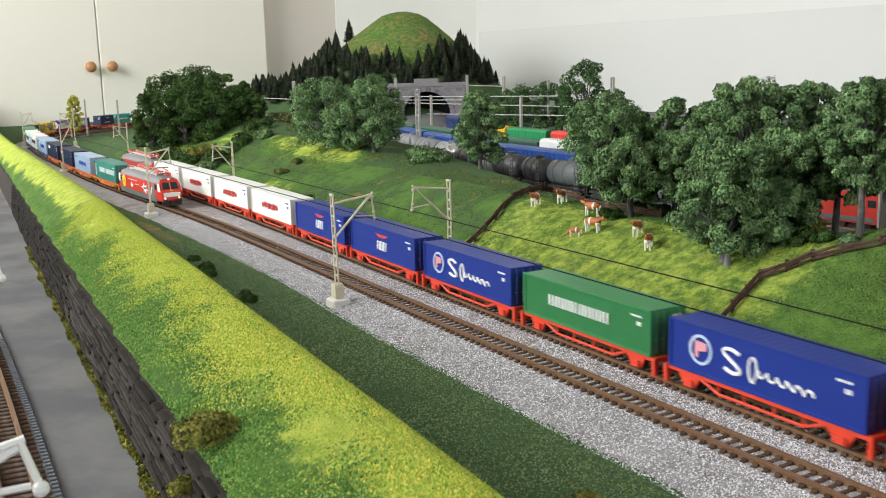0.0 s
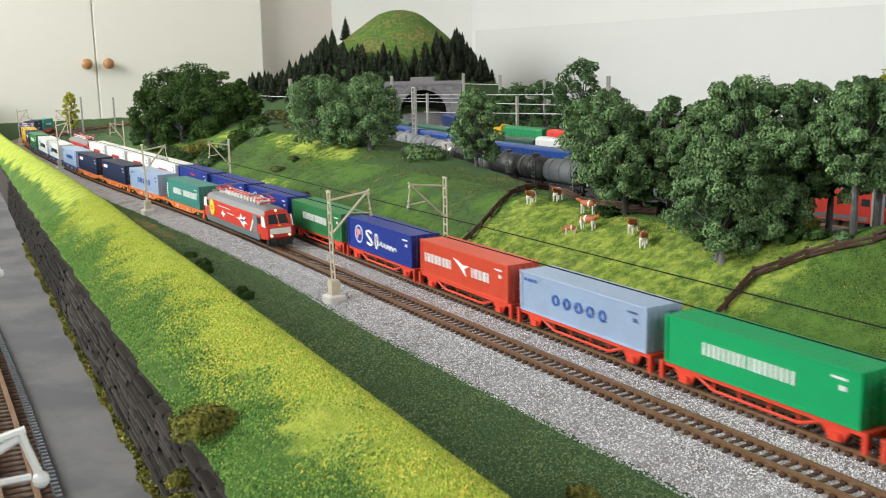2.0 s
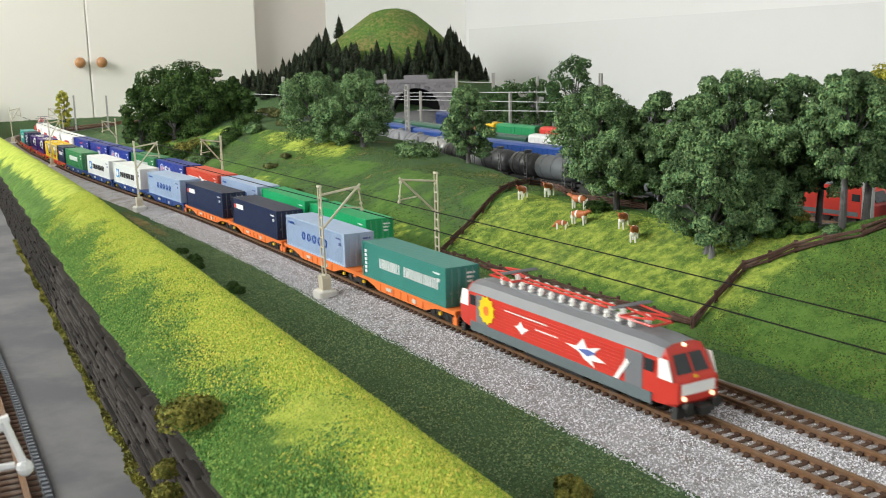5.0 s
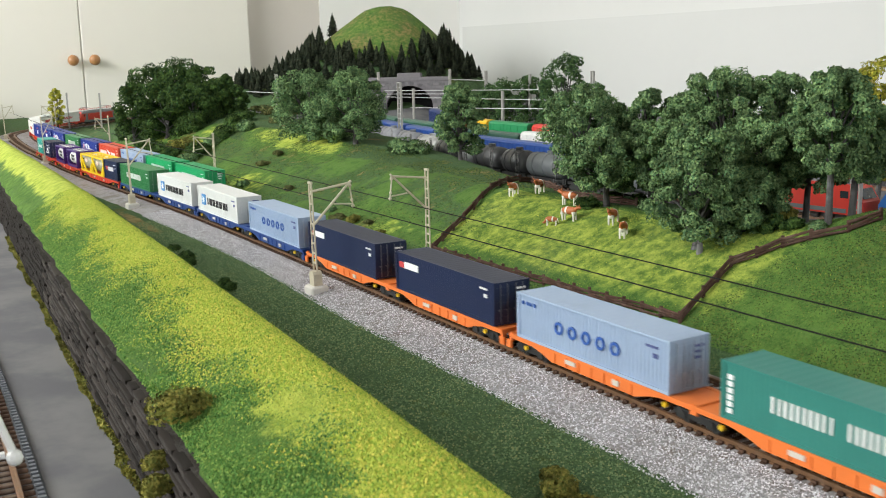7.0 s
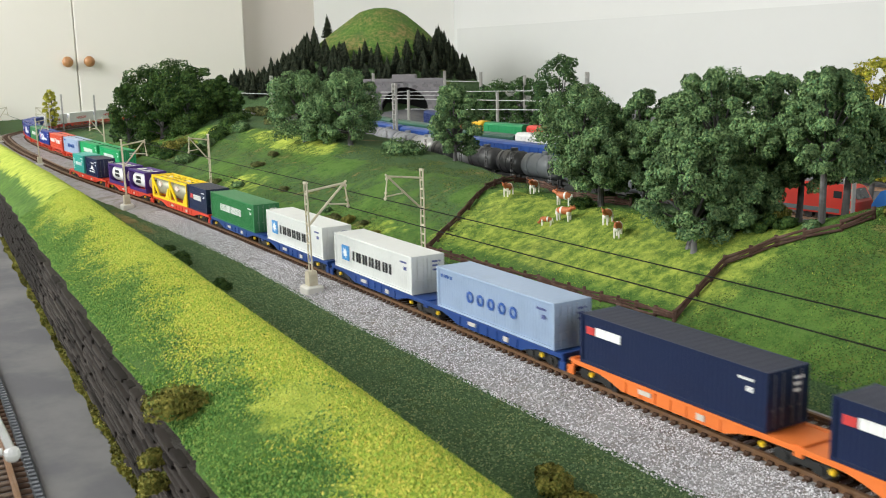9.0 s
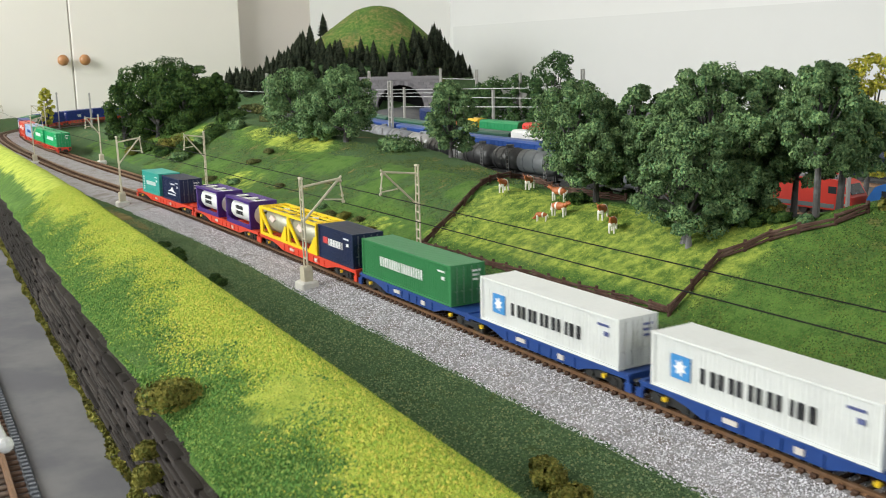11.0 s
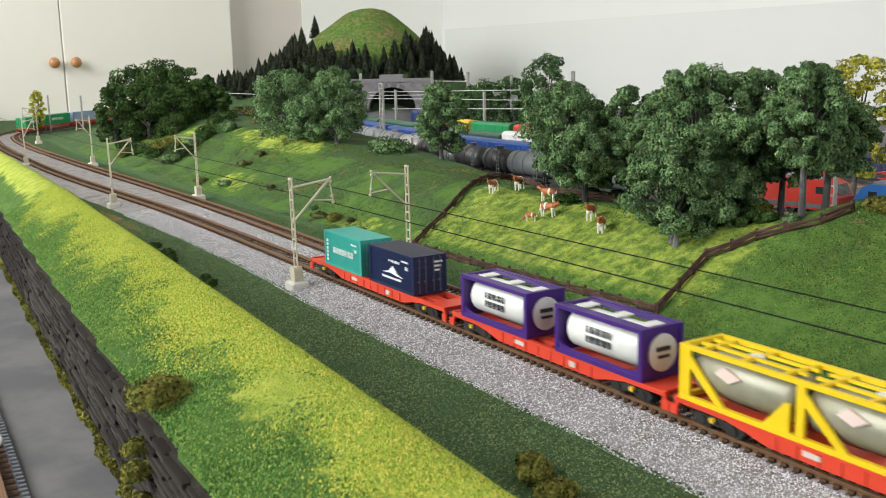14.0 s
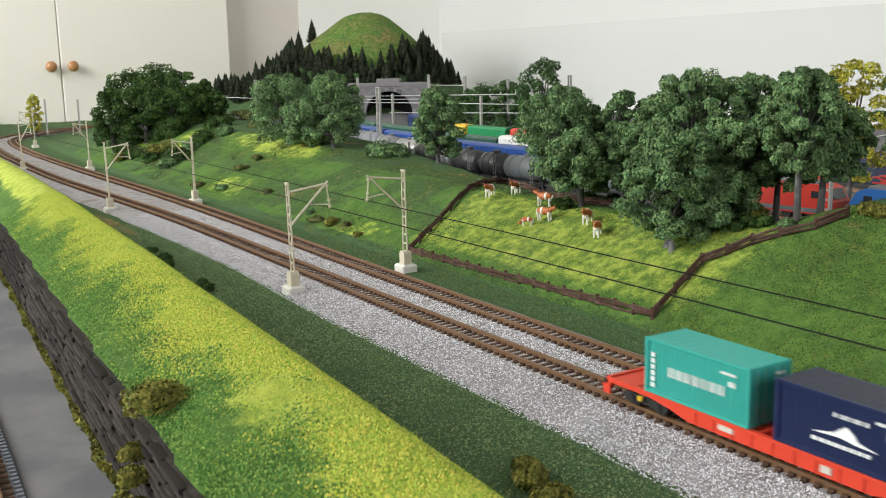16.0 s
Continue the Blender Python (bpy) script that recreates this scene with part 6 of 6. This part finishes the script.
crumbs("grass_foam", 150000, (-330, 190, -156, -84), lambda x, y: on_bank(x, y) & ~golden(x, y, 31),
       tuft_material("bank_foam", ((0.05, 0.12, 0.03), (0.125, 0.26, 0.062), (0.27, 0.36, 0.09))), 0.62, "mid-green foam crumbs on the bank", 4)
crumbs("golden_foam", 150000, (-330, 190, -156, -84), lambda x, y: on_bank(x, y) & golden(x, y, 32),
       tuft_material("golden_foam", ((0.20, 0.33, 0.05), (0.46, 0.53, 0.085), (0.66, 0.55, 0.12))), 0.55, "yellow-green foam crumbs along the crest of the bank", 9)
crumbs("slope_foam", 22000, (-760, -180, 52, 190), between(lambda x: lerp_table(x, FIELD_Y) + 2, lambda x: lerp_table(x, FIELD_Y) + 110),
       tuft_material("slope_foam", ((0.03, 0.06, 0.018), (0.075, 0.12, 0.032), (0.17, 0.19, 0.05))), 0.7, "olive and green foam crumbs on the slope", 5)
crumbs("slope_foam", 30000, (0, 190, 62, 140), lambda x, y: x > 4 + (y - 66) * 0.35,
       tuft_material("field_foam", ((0.028, 0.06, 0.018), (0.075, 0.12, 0.03), (0.17, 0.19, 0.045))), 0.5, "green foam crumbs on the field", 6)
plain, bright = tufts()
tagged(part("grass_tufts", plain, tuft_material("green_fibres", ((0.05, 0.12, 0.024), (0.11, 0.21, 0.04), (0.2, 0.27, 0.05))), None), "short flocked grass fibres in mixed greens", "grass", kind="stuff")
tagged(part("grass_tufts", bright, tuft_material("golden_fibres", ((0.22, 0.32, 0.05), (0.40, 0.47, 0.075), (0.56, 0.52, 0.10))), None), "short yellow-green flocked grass fibres", "grass", kind="stuff")
rnd = random.Random(5)
moss = Mesh()
for k in range(9000):
    x = rnd.uniform(-420, 80)
    wy = float(np.interp(x, WX, WYV))
    amp = 2.5 + 2.0 * noise.noise((x * 0.05, 0, 0))
    p = Vector((x, wy - 1.0 - rnd.random() * amp, -6 + rnd.random() * 1.6))
    r = rnd.uniform(0.3, 0.8)
    d = Vector((rnd.gauss(0, 1), rnd.gauss(0, 1), rnd.gauss(0, 1))).normalized()
    u = d.orthogonal().normalized()
    w = d.cross(u)
    moss.add([p + u * r, p - u * r * 0.6 + w * r, p - u * r * 0.6 - w * r], [(0, 1, 2)])
tagged(part("moss", moss, LEAFOLIVE, None), "yellow-olive moss along the foot of the stone wall", "moss", kind="stuff")

# ---- fences ----
FENCEWOOD = mat("dark_brown_fence_wood", (0.075, 0.042, 0.032), 0.8, 0, 300, 0.3, 0.3, 900, 0, (0.12, 0.08, 0.065), 200, 0.2)


def fence(points, step=11.0, label="dark brown split-rail wooden fence round the pasture"):
    t = thing("fence", label, "fence", "pasture fences")
    pts = [Vector((x, y, 0)) for x, y in points]
    way = []
    for a, b in zip(pts, pts[1:]):
        k = max(1, round((b - a).length / step))
        way += [a.lerp(b, i / k) for i in range(k)]
    way.append(pts[-1])
    rnd = random.Random(len(way))
    last = None
    for p in way:
        z = gz(p.x, p.y)
        lean = rnd.uniform(-0.5, 0.5)
        part("post", Mesh().tube((p.x, p.y, z - 2), (p.x + lean, p.y, z + 4.6), 0.8, 6), FENCEWOOD, t)
        if last:
            for h in (1.2, 2.3, 3.4):
                part("rail", Mesh().tube((last[0], last[1] - 0.5, last[2] + h + rnd.uniform(-0.7, 0.5)), (p.x, p.y - 0.5, z + h + rnd.uniform(-0.7, 0.5)), 0.7, 6, 0, 0.5), FENCEWOOD, t)
        last = (p.x, p.y, z)
    return t


fence([(-185, 63), (4, 66)])
fence([(4, 66), (2, 80), [0, 97], [14, 111], [23, 116], [36, 122], [44, 130]])
fence([(-188, 63), (-203, 100), [-224, 138], [-223, 156], (-160, 136), (-110, 142)])


# ---- cows ----
COWBROWN = paint("cow_brown", (0.42, 0.12, 0.035), 0.6)
COWWHITE = paint("cow_white", (0.75, 0.72, 0.66), 0.6)


def cow(x, y, turn, head_down=False, size=0.82, label="brown and white cow figurine standing on the pasture"):
    z = gz(x, y) + 0.4
    t = thing("cow", label, "cow", "cows on the pasture", at=(x, y, z, turn))
    t.scale = (size, size, size)
    m = Mesh()
    b = 6.6
    m.ball((0, 0, b), 2.6, 0, (2.3, 0.95, 1.0), 8, 12)
    m.ball((3.6, 0, b + 0.2), 2.3, 0, (0.9, 0.9, 1.05), 6, 10)
    part("body", m, COWBROWN, t, "", True)
    p = Mesh().ball((-1.2, 0, b), 2.68, 0, (0.75, 0.98, 1.02), 6, 10).ball((3.9, 0, b - 0.9), 2.2, 0, (0.8, 0.9, 0.9), 6, 10).ball((-5.4, 0, b - 0.5), 1.0)
    part("white_patch", p, COWWHITE, t, "white coat patch", True)
    hz = b - 3.4 if head_down else b + 2.6
    h = Mesh().tube((4.6, 0, b + 0.8), (7.2, 0, hz), 1.5, 8, 0, 1.1).ball((7.6, 0, hz - 0.2), 1.25, 0, (1.5, 0.85, 0.95), 6, 10)
    h.tube((7.0, -0.8, hz + 0.8), (6.8, -2.0, hz + 1.4), 0.3, 5).tube((7.0, 0.8, hz + 0.8), (6.8, 2.0, hz + 1.4), 0.3, 5)
    part("head", h, COWBROWN, t, "", True)
    for lx in (-4.4, 4.2):
        for ly in (-1.3, 1.3):
            part("leg", Mesh().tube((lx, ly, b - 1), (lx + 0.2, ly, 0), 0.75, 6, 0, 0.5), COWWHITE, t)
    part("tail", Mesh().tube((-5.9, 0, b + 1.2), (-6.7, 0, b - 3), 0.3, 5), COWWHITE, t)
    return t


for c in [(-188, 118, 300), (-179, 130, 300), (-142, 123, 200), (-124, 109, 15), (-91, 111, 300), (-74, 103, 310)]:
    cow(*c)
cow(-131, 103, 215, True, 0.55, "small brown and white calf grazing beside its mother")
st = thing("tree_stump", "pale grey tree stump beside the wood", "tree stump", at=(-23, 102, 20))
part("stump", Mesh().tube((0, 0, -1), (0, 0, 5), 1.7, 9, 0, 1.2).tube((0.3, 0, 4), (1.3, 0, 8), 0.6, 6, 0, 0.3).tube((-0.3, 0, 4), (-1.2, 0.3, 7.4), 0.6, 6, 0, 0.3), mat("pale_dead_wood", (0.18, 0.175, 0.175), 0.85), st)

# ---- the yard behind the ridge ----
YARD = []


def yard_line(points):
    line = line_of(points)
    t = thing("railway_track", "yard track in dark ballast behind the ridge", "railway track", "yard tracks", kind="structure")
    n = line[0]
    lo, hi = float(n.min()), float(n.max())
    for k in (-4.5, 4.5):
        r = sweep(line, lo, hi, [(k - 0.7, -1.4), (k + 0.7, -1.4), (k + 0.5, 0), (k - 0.5, 0)], 25)
        part("rail", Mesh().add([(x, y, z + YARD_Z + 1.2) for x, y, z in r.v], r.f), RUST, t)
    bedm = sweep(line, lo, hi, [(-14, -3), (14, -3), (10, -1.3), (-10, -1.3)], 25)
    part("track_bed", Mesh().add([(x, y, z + YARD_Z + 1.2) for x, y, z in bedm.v], bedm.f), mat("dark_yard_ballast", (0.09, 0.08, 0.075), 0.9, 0, 300, 0.3, 0.5, 500), t)
    return line


def tank_wagon(line, s, colour, length=58, ladder=True):
    x, y, h = on_line(line, s)
    t = thing("tank_wagon", "weathered tank wagon standing in the yard", "tank wagon", "tank wagons in the yard", at=(x, y, YARD_Z + 1.2, h))
    L = length / 2
    m = Mesh()
    n, r = 18, 9.0
    prof = [(-L, 3), (-L + 1, 6.4), (-L + 3.4, r), (L - 3.4, r), (L - 1, 6.4), (L, 3)]
    for px, q in prof:
        m.v += [(px, q * math.cos(i * math.tau / n), 15.4 + q * math.sin(i * math.tau / n)) for i in range(n)]
    for k in range(len(prof) - 1):
        m.f += [(k * n + i, k * n + (i + 1) % n, (k + 1) * n + (i + 1) % n, (k + 1) * n + i) for i in range(n)]
    m.f += [tuple(range(n)), tuple(range(len(m.v) - 1, len(m.v) - n - 1, -1))]
    m.mi = [0] * len(m.f)
    part("tank", m, colour, t, "", True)
    for q in (-L * 0.55, 0, L * 0.55):
        part("band", Mesh().prism([(9.3 * math.cos(i * math.tau / 18), 15.4 + 9.3 * math.sin(i * math.tau / 18)) for i in range(18)], q - 0.6, q + 0.6, "x"), colour, t)
    part("dome", Mesh().tube((0, 0, 23.5), (0, 0, 26.4), 3, 12), colour, t)
    part("underframe", Mesh().box(-L - 2, L + 2, -6, 6, 4.8, 6.8).box(-L - 2, -L - 0.5, -7.5, 7.5, 4, 8).box(L + 0.5, L + 2, -7.5, 7.5, 4, 8), BOGIE, t)
    if ladder:
        k = Mesh()
        for s2 in (-1.6, 1.6):
            k.tube((L - 6 + s2, -9.4, 5), (L - 6 + s2, -9.4, 24), 0.35, 5)
        for z in range(7, 24, 3):
            k.tube((L - 7.6, -9.4, z), (L - 4.4, -9.4, z), 0.3, 5)
        part("ladder", k, mat("ladder_grey", (0.12, 0.12, 0.12), 0.5), t)
    for q in (-L + 11, L - 11):
        b = Mesh()
        for s2 in (-1, 1):
            b.prism([(-9, 3.4), (-8, 1.6), (8, 1.6), (9, 3.4), (6, 4.8), (-6, 4.8)], s2 * 6.2 - 0.7, s2 * 6.2 + 0.7, "y")
        ob = part("bogie", b.box(-2, 2, -6, 6, 2.6, 5), BOGIE, t)
        ob.matrix_basis = pose(q * 0.001, 0, 0)
        for a in (-5.5, 5.5):
            wheelset(t, q + a, 2.6)


GREYTANK = mat("weathered_grey_tank", (0.12, 0.13, 0.14), 0.5, 0, 150, 0.2, 0.1, 500, 0, (0.12, 0.12, 0.12), 50)
DARKTANK = mat("sooty_dark_tank", (0.03, 0.03, 0.032), 0.45, 0, 150, 0.3, 0.1, 500, 0, (0.10, 0.10, 0.10), 60)
PALETANK = mat("pale_grey_tank", (0.19, 0.195, 0.215), 0.45, 0, 150, 0.15, 0.1, 500, 0, (0.13, 0.13, 0.135), 60)
SILVER = mat("silver_tank", (0.55, 0.55, 0.57), 0.3, 0.8, 150, 0.1)


def yard_box(line, s, colour, length, height, name="goods_wagon", label="covered goods wagon standing in the yard", z0=6.0):
    x, y, h = on_line(line, s)
    t = thing(name, label, "goods wagon", "goods wagons in the yard", at=(x, y, YARD_Z + 1.2, h))
    L = length / 2
    part("body", Mesh().prism([(-7.8, z0), (7.8, z0), (7.8, z0 + height * 0.84), (6.2, z0 + height * 0.96), (3, z0 + height), (-3, z0 + height), (-6.2, z0 + height * 0.96), (-7.8, z0 + height * 0.84)], -L, L, "x"), colour, t)
    rb = Mesh()
    for i in range(int(length / 7)):
        rb.box(-L + 3 + i * 7, -L + 3.8 + i * 7, -8.1, 8.1, z0, z0 + height * 0.82)
    part("side_ribs", rb, colour, t)
    part("underframe", Mesh().box(-L, L, -6, 6, 3.4, z0), BOGIE, t)
    for q in (-L + 11, L - 11):
        for a in (-5, 5):
            wheelset(t, q + a, 2.8)


TANKLINE = yard_line([(-40, 222), (-154, 230), (-216, 235), (-312, 236), (-365, 236), (-458, 242), (-525, 255), (-663, 281), (-791, 303), (-950, 345), (-1100, 400)])


YARDFRONT = yard_line([(120, 292), (0, 288), (-100, 278), (-180, 270), (-300, 268)])


def at_x(line, x):
    """The arc length abreast of x."""
    return float(line[0][np.argmin(abs(line[1][:, 0] - x))])


for x, c, ln in [(-214, 0, 56), (-264, 0, 40), (-313, 0, 46), (-353, 1, 32), (-393, 1, 40), (-427, 2, 22), (-464, 1, 44), (-521, 2, 56), (-582, 3, 56), (-645, 3, 56), (-706, 3, 56), (-768, 3, 56), (-830, 3, 56), (-892, 3, 56), (-954, 3, 56)]:
    tank_wagon(TANKLINE, at_x(TANKLINE, x), (GREYTANK, DARKTANK, SILVER, PALETANK)[c], ln)
ROW2, ROW3, ROW4, ROW5 = (yard_line(p) for p in [[(60, 318), (-114, 312), (-250, 308), (-390, 308), (-507, 310), (-635, 326), (-700, 334), (-850, 362), (-1000, 410)], [(120, 352), (-88, 348), (-300, 354), (-463, 358), (-588, 360), (-760, 378), (-908, 402), (-1050, 450)], [(150, 408), (-140, 410), (-400, 416), (-579, 424), (-671, 426), (-760, 440), (-887, 472), (-1060, 545)], [(200, 470), (-300, 472), (-600, 478), (-760, 500), (-960, 560)]])
for line, x, col, ln, h in [(0, -457, (0.012, 0.055, 0.24), 132, 15), (0, -580, (0.012, 0.055, 0.24), 100, 15), (0, -672, (0.012, 0.055, 0.24), 80, 15), (0, -770, (0.012, 0.055, 0.24), 100, 15), (1, -491, (0.66, 0.66, 0.66), 54, 17), (1, -565, (0.02, 0.07, 0.05), 84, 14), (1, -655, (0.02, 0.07, 0.05), 84, 14), (1, -770, (0.02, 0.09, 0.06), 110, 15), (1, -885, (0.02, 0.09, 0.06), 100, 15), (2, -573, (0.6, 0.05, 0.04), 34, 17), (2, -640, (0.015, 0.22, 0.08), 78, 17), (2, -704, (0.7, 0.42, 0.02), 36, 17), (2, -745, (0.55, 0.16, 0.08), 40, 17), (2, -880, (0.012, 0.03, 0.13), 70, 20), (3, -690, (0.25, 0.25, 0.26), 180, 13), (2, -150, (0.012, 0.018, 0.05), 110, 22)]:
    row = (ROW2, ROW3, ROW4, ROW5)[line]
    yard_box(row, at_x(row, x), paint("yard_%02d%02d%02d" % tuple(int(c * 99) for c in col), col), ln, h)


def yard_loco(line, s, main, band, label):
    x, y, h = on_line(line, s)
    t = thing("electric_locomotive", label, "locomotive", "locomotives in the yard", at=(x, y, YARD_Z + 1.2, h))
    prof = [(-58, 4), (58, 4), (60, 6), (60, 12), (55, 19.5), (50, 21.5), (-50, 21.5), (-55, 19.5), (-60, 12), (-60, 6)]
    part("body", Mesh().prism(prof, -8.6, 8.6, "y"), main, t)
    part("roof", Mesh().box(-50, 50, -7, 7, 21.4, 23, 0, 0.7), LOCOGREY, t)
    part("stripe", Mesh().box(-50, 50, -8.8, 8.8, 5, 7.4), band, t)
    for e in (-1, 1):
        part("windscreen", Mesh().prism([(e * 59.0, 13.6), (e * 59.6, 13.6), (e * 56, 19), (e * 55.2, 19)], -6.5, 6.5, "y"), GLASS, t)
        part("side_window", Mesh().box(min(e * 46, e * 51), max(e * 46, e * 51), -8.75, 8.75, 13.5, 17.5), GLASS, t)
        p = Mesh()
        for yy in (-4, 4):
            p.tube((e * 40 - 9, yy, 24.5), (e * 40 + 9, yy, 24.5), 0.5).tube((e * 40 + 8, yy, 24.6), (e * 40 - 8, yy * 0.8, 27.4), 0.45)
        p.tube((e * 40 - 8, -7, 27.6), (e * 40 - 8, 7, 27.6), 0.5)
        part("pantograph", p, LOCORED, t)
        for q in (-8, 0, 8):
            wheelset(t, e * 36 + q, 3)


yard_loco(*((YARDFRONT,) + (at_x(YARDFRONT, -132), LOCORED, SKIRT, "red electric locomotive waiting in the yard")))
yard_loco(*((YARDFRONT,) + (at_x(YARDFRONT, -4), paint("sky_blue_loco", (0.02, 0.13, 0.42)), WHITEPAINT, "blue and white electric locomotive waiting in the yard")))

POLEGREY = mat("grey_yard_mast", (0.34, 0.33, 0.31), 0.6)


def yard_mast(x, y, height, wide=2.2, arm=0):
    t = thing("yard_mast", "grey lattice mast of the yard's overhead line", "catenary mast", "yard masts", at=(x, y, min(YARD_Z - 2, gz(x, y) - 1)))
    for s in (-1, 1):
        part("post", Mesh().box(s * wide - 0.6, s * wide + 0.6, -1.2, 1.2, 0, height), POLEGREY, t)
    r = Mesh()
    z = 6
    while z < height:
        r.box(-wide, wide, -0.7, 0.7, z, z + 1)
        z += 5.5
    part("lattice", r, POLEGREY, t)
    if arm:
        part("bracket_arm", Mesh().tube((0, 0, height - 4), (0, arm, height - 3), 0.6).tube((0, 0, height - 16), (0, arm, height - 4), 0.6), POLEGREY, t)


for q in [(-679, 304, 73.0, 3.4), (-1000, 287, 80.0, 2.4), (-1044, 462, 78.0, 1.8), (-994, 554, 80.0, 1.6), (-855, 528, 79.0, 1.6), (-674, 434, 59.0, 0.9), (-684, 479, 77.0, 0.9), (-473, 403, 83.0, 1.4), (-859, 419, 59.0, 0.9), (-71, 266, 38.0, 2.6), (-1520, 107, 62.0, 1.2), (-1492, 155, 60.0, 1.2)]:
    yard_mast(*q)
for a, b in [((-1066, 483, 56), (-493, 413, 71)), ((-1064, 482, 47), (-491, 412, 60)), ((-909, 441, 38), (-527, 390, 52)), ((-1063, 486, 51), (-866, 479, 56)), ((-1000, 558, 71), (-861, 532, 72)), ((-125, 352, 67), (-81, 347, 71)), ((-119, 355, 49), (-79, 345, 57)), ((-1174, 305, 59), (-1086, 351, 56))]:
    tagged(part("overhead_wire", Mesh().tube(a, b, 0.4, 5), mat("pale_wire", (0.55, 0.55, 0.55), 0.5), None), "thin pale overhead wire across the yard", "overhead wire", "yard wires")

# ---- motion of the two trains ----
NEAR_S = [(0, -510), (1, -397), (2, -279), (3, -160), (4, -43), (5, 75), (6.3, 228), (7, 308), (8, 422), (9, 536), (10, 649), (11.3, 796), (12, 873.5), (13, 987), (14, 1101), (14.5, 1158), (15, 1214), (16, 1327)]
FAR_S = [(0, 458), (1.5, 264.5), (2.5, 133), (3.5, 8), (4, -57), (5, -190), (6.3, -367), (7, -462), (8, -588), (9, -700), (10, -832), (11, -966), (12, -1105), (13, -1270), (14.5, -1535), (16, -1800)]


def train_pose(line, s, reach, z):
    """A vehicle whose bogies ride the line reach ahead of and behind s."""
    if abs(reach) < 1:
        reach = 30
        xa, ya, _ = on_line(line, s - 95)
        xb, yb, _ = on_line(line, s - 27)
        h = math.degrees(math.atan2(yb - ya, xb - xa))
        c, d = math.cos(radians(h)), math.sin(radians(h))
        return pose((xb + 27 * c) * 0.001, (yb + 27 * d) * 0.001, z * 0.001, 0, 0, h)
    if reach < 0:
        return train_pose(line, s + 0.0, 0, z)
    xa, ya, _ = on_line(line, s - reach)
    xb, yb, _ = on_line(line, s + reach)
    h = math.degrees(math.atan2(yb - ya, xb - xa))
    return pose((xa + xb) * 0.0005, (ya + yb) * 0.0005, z * 0.001, 0, 0, h)


def motions():
    for ob, which, off, z, reach in MOVERS:
        line, table = (OUTER, NEAR_S) if which == "near" else (INNER, FAR_S)
        rows = []
        for i in range(33):
            s = float(np.interp(i * 0.5, [q[0] for q in table], [q[1] for q in table])) + off
            rows.append((i * 0.5, train_pose(line, s, reach, z)))
        walk(ob, rows)


motions()
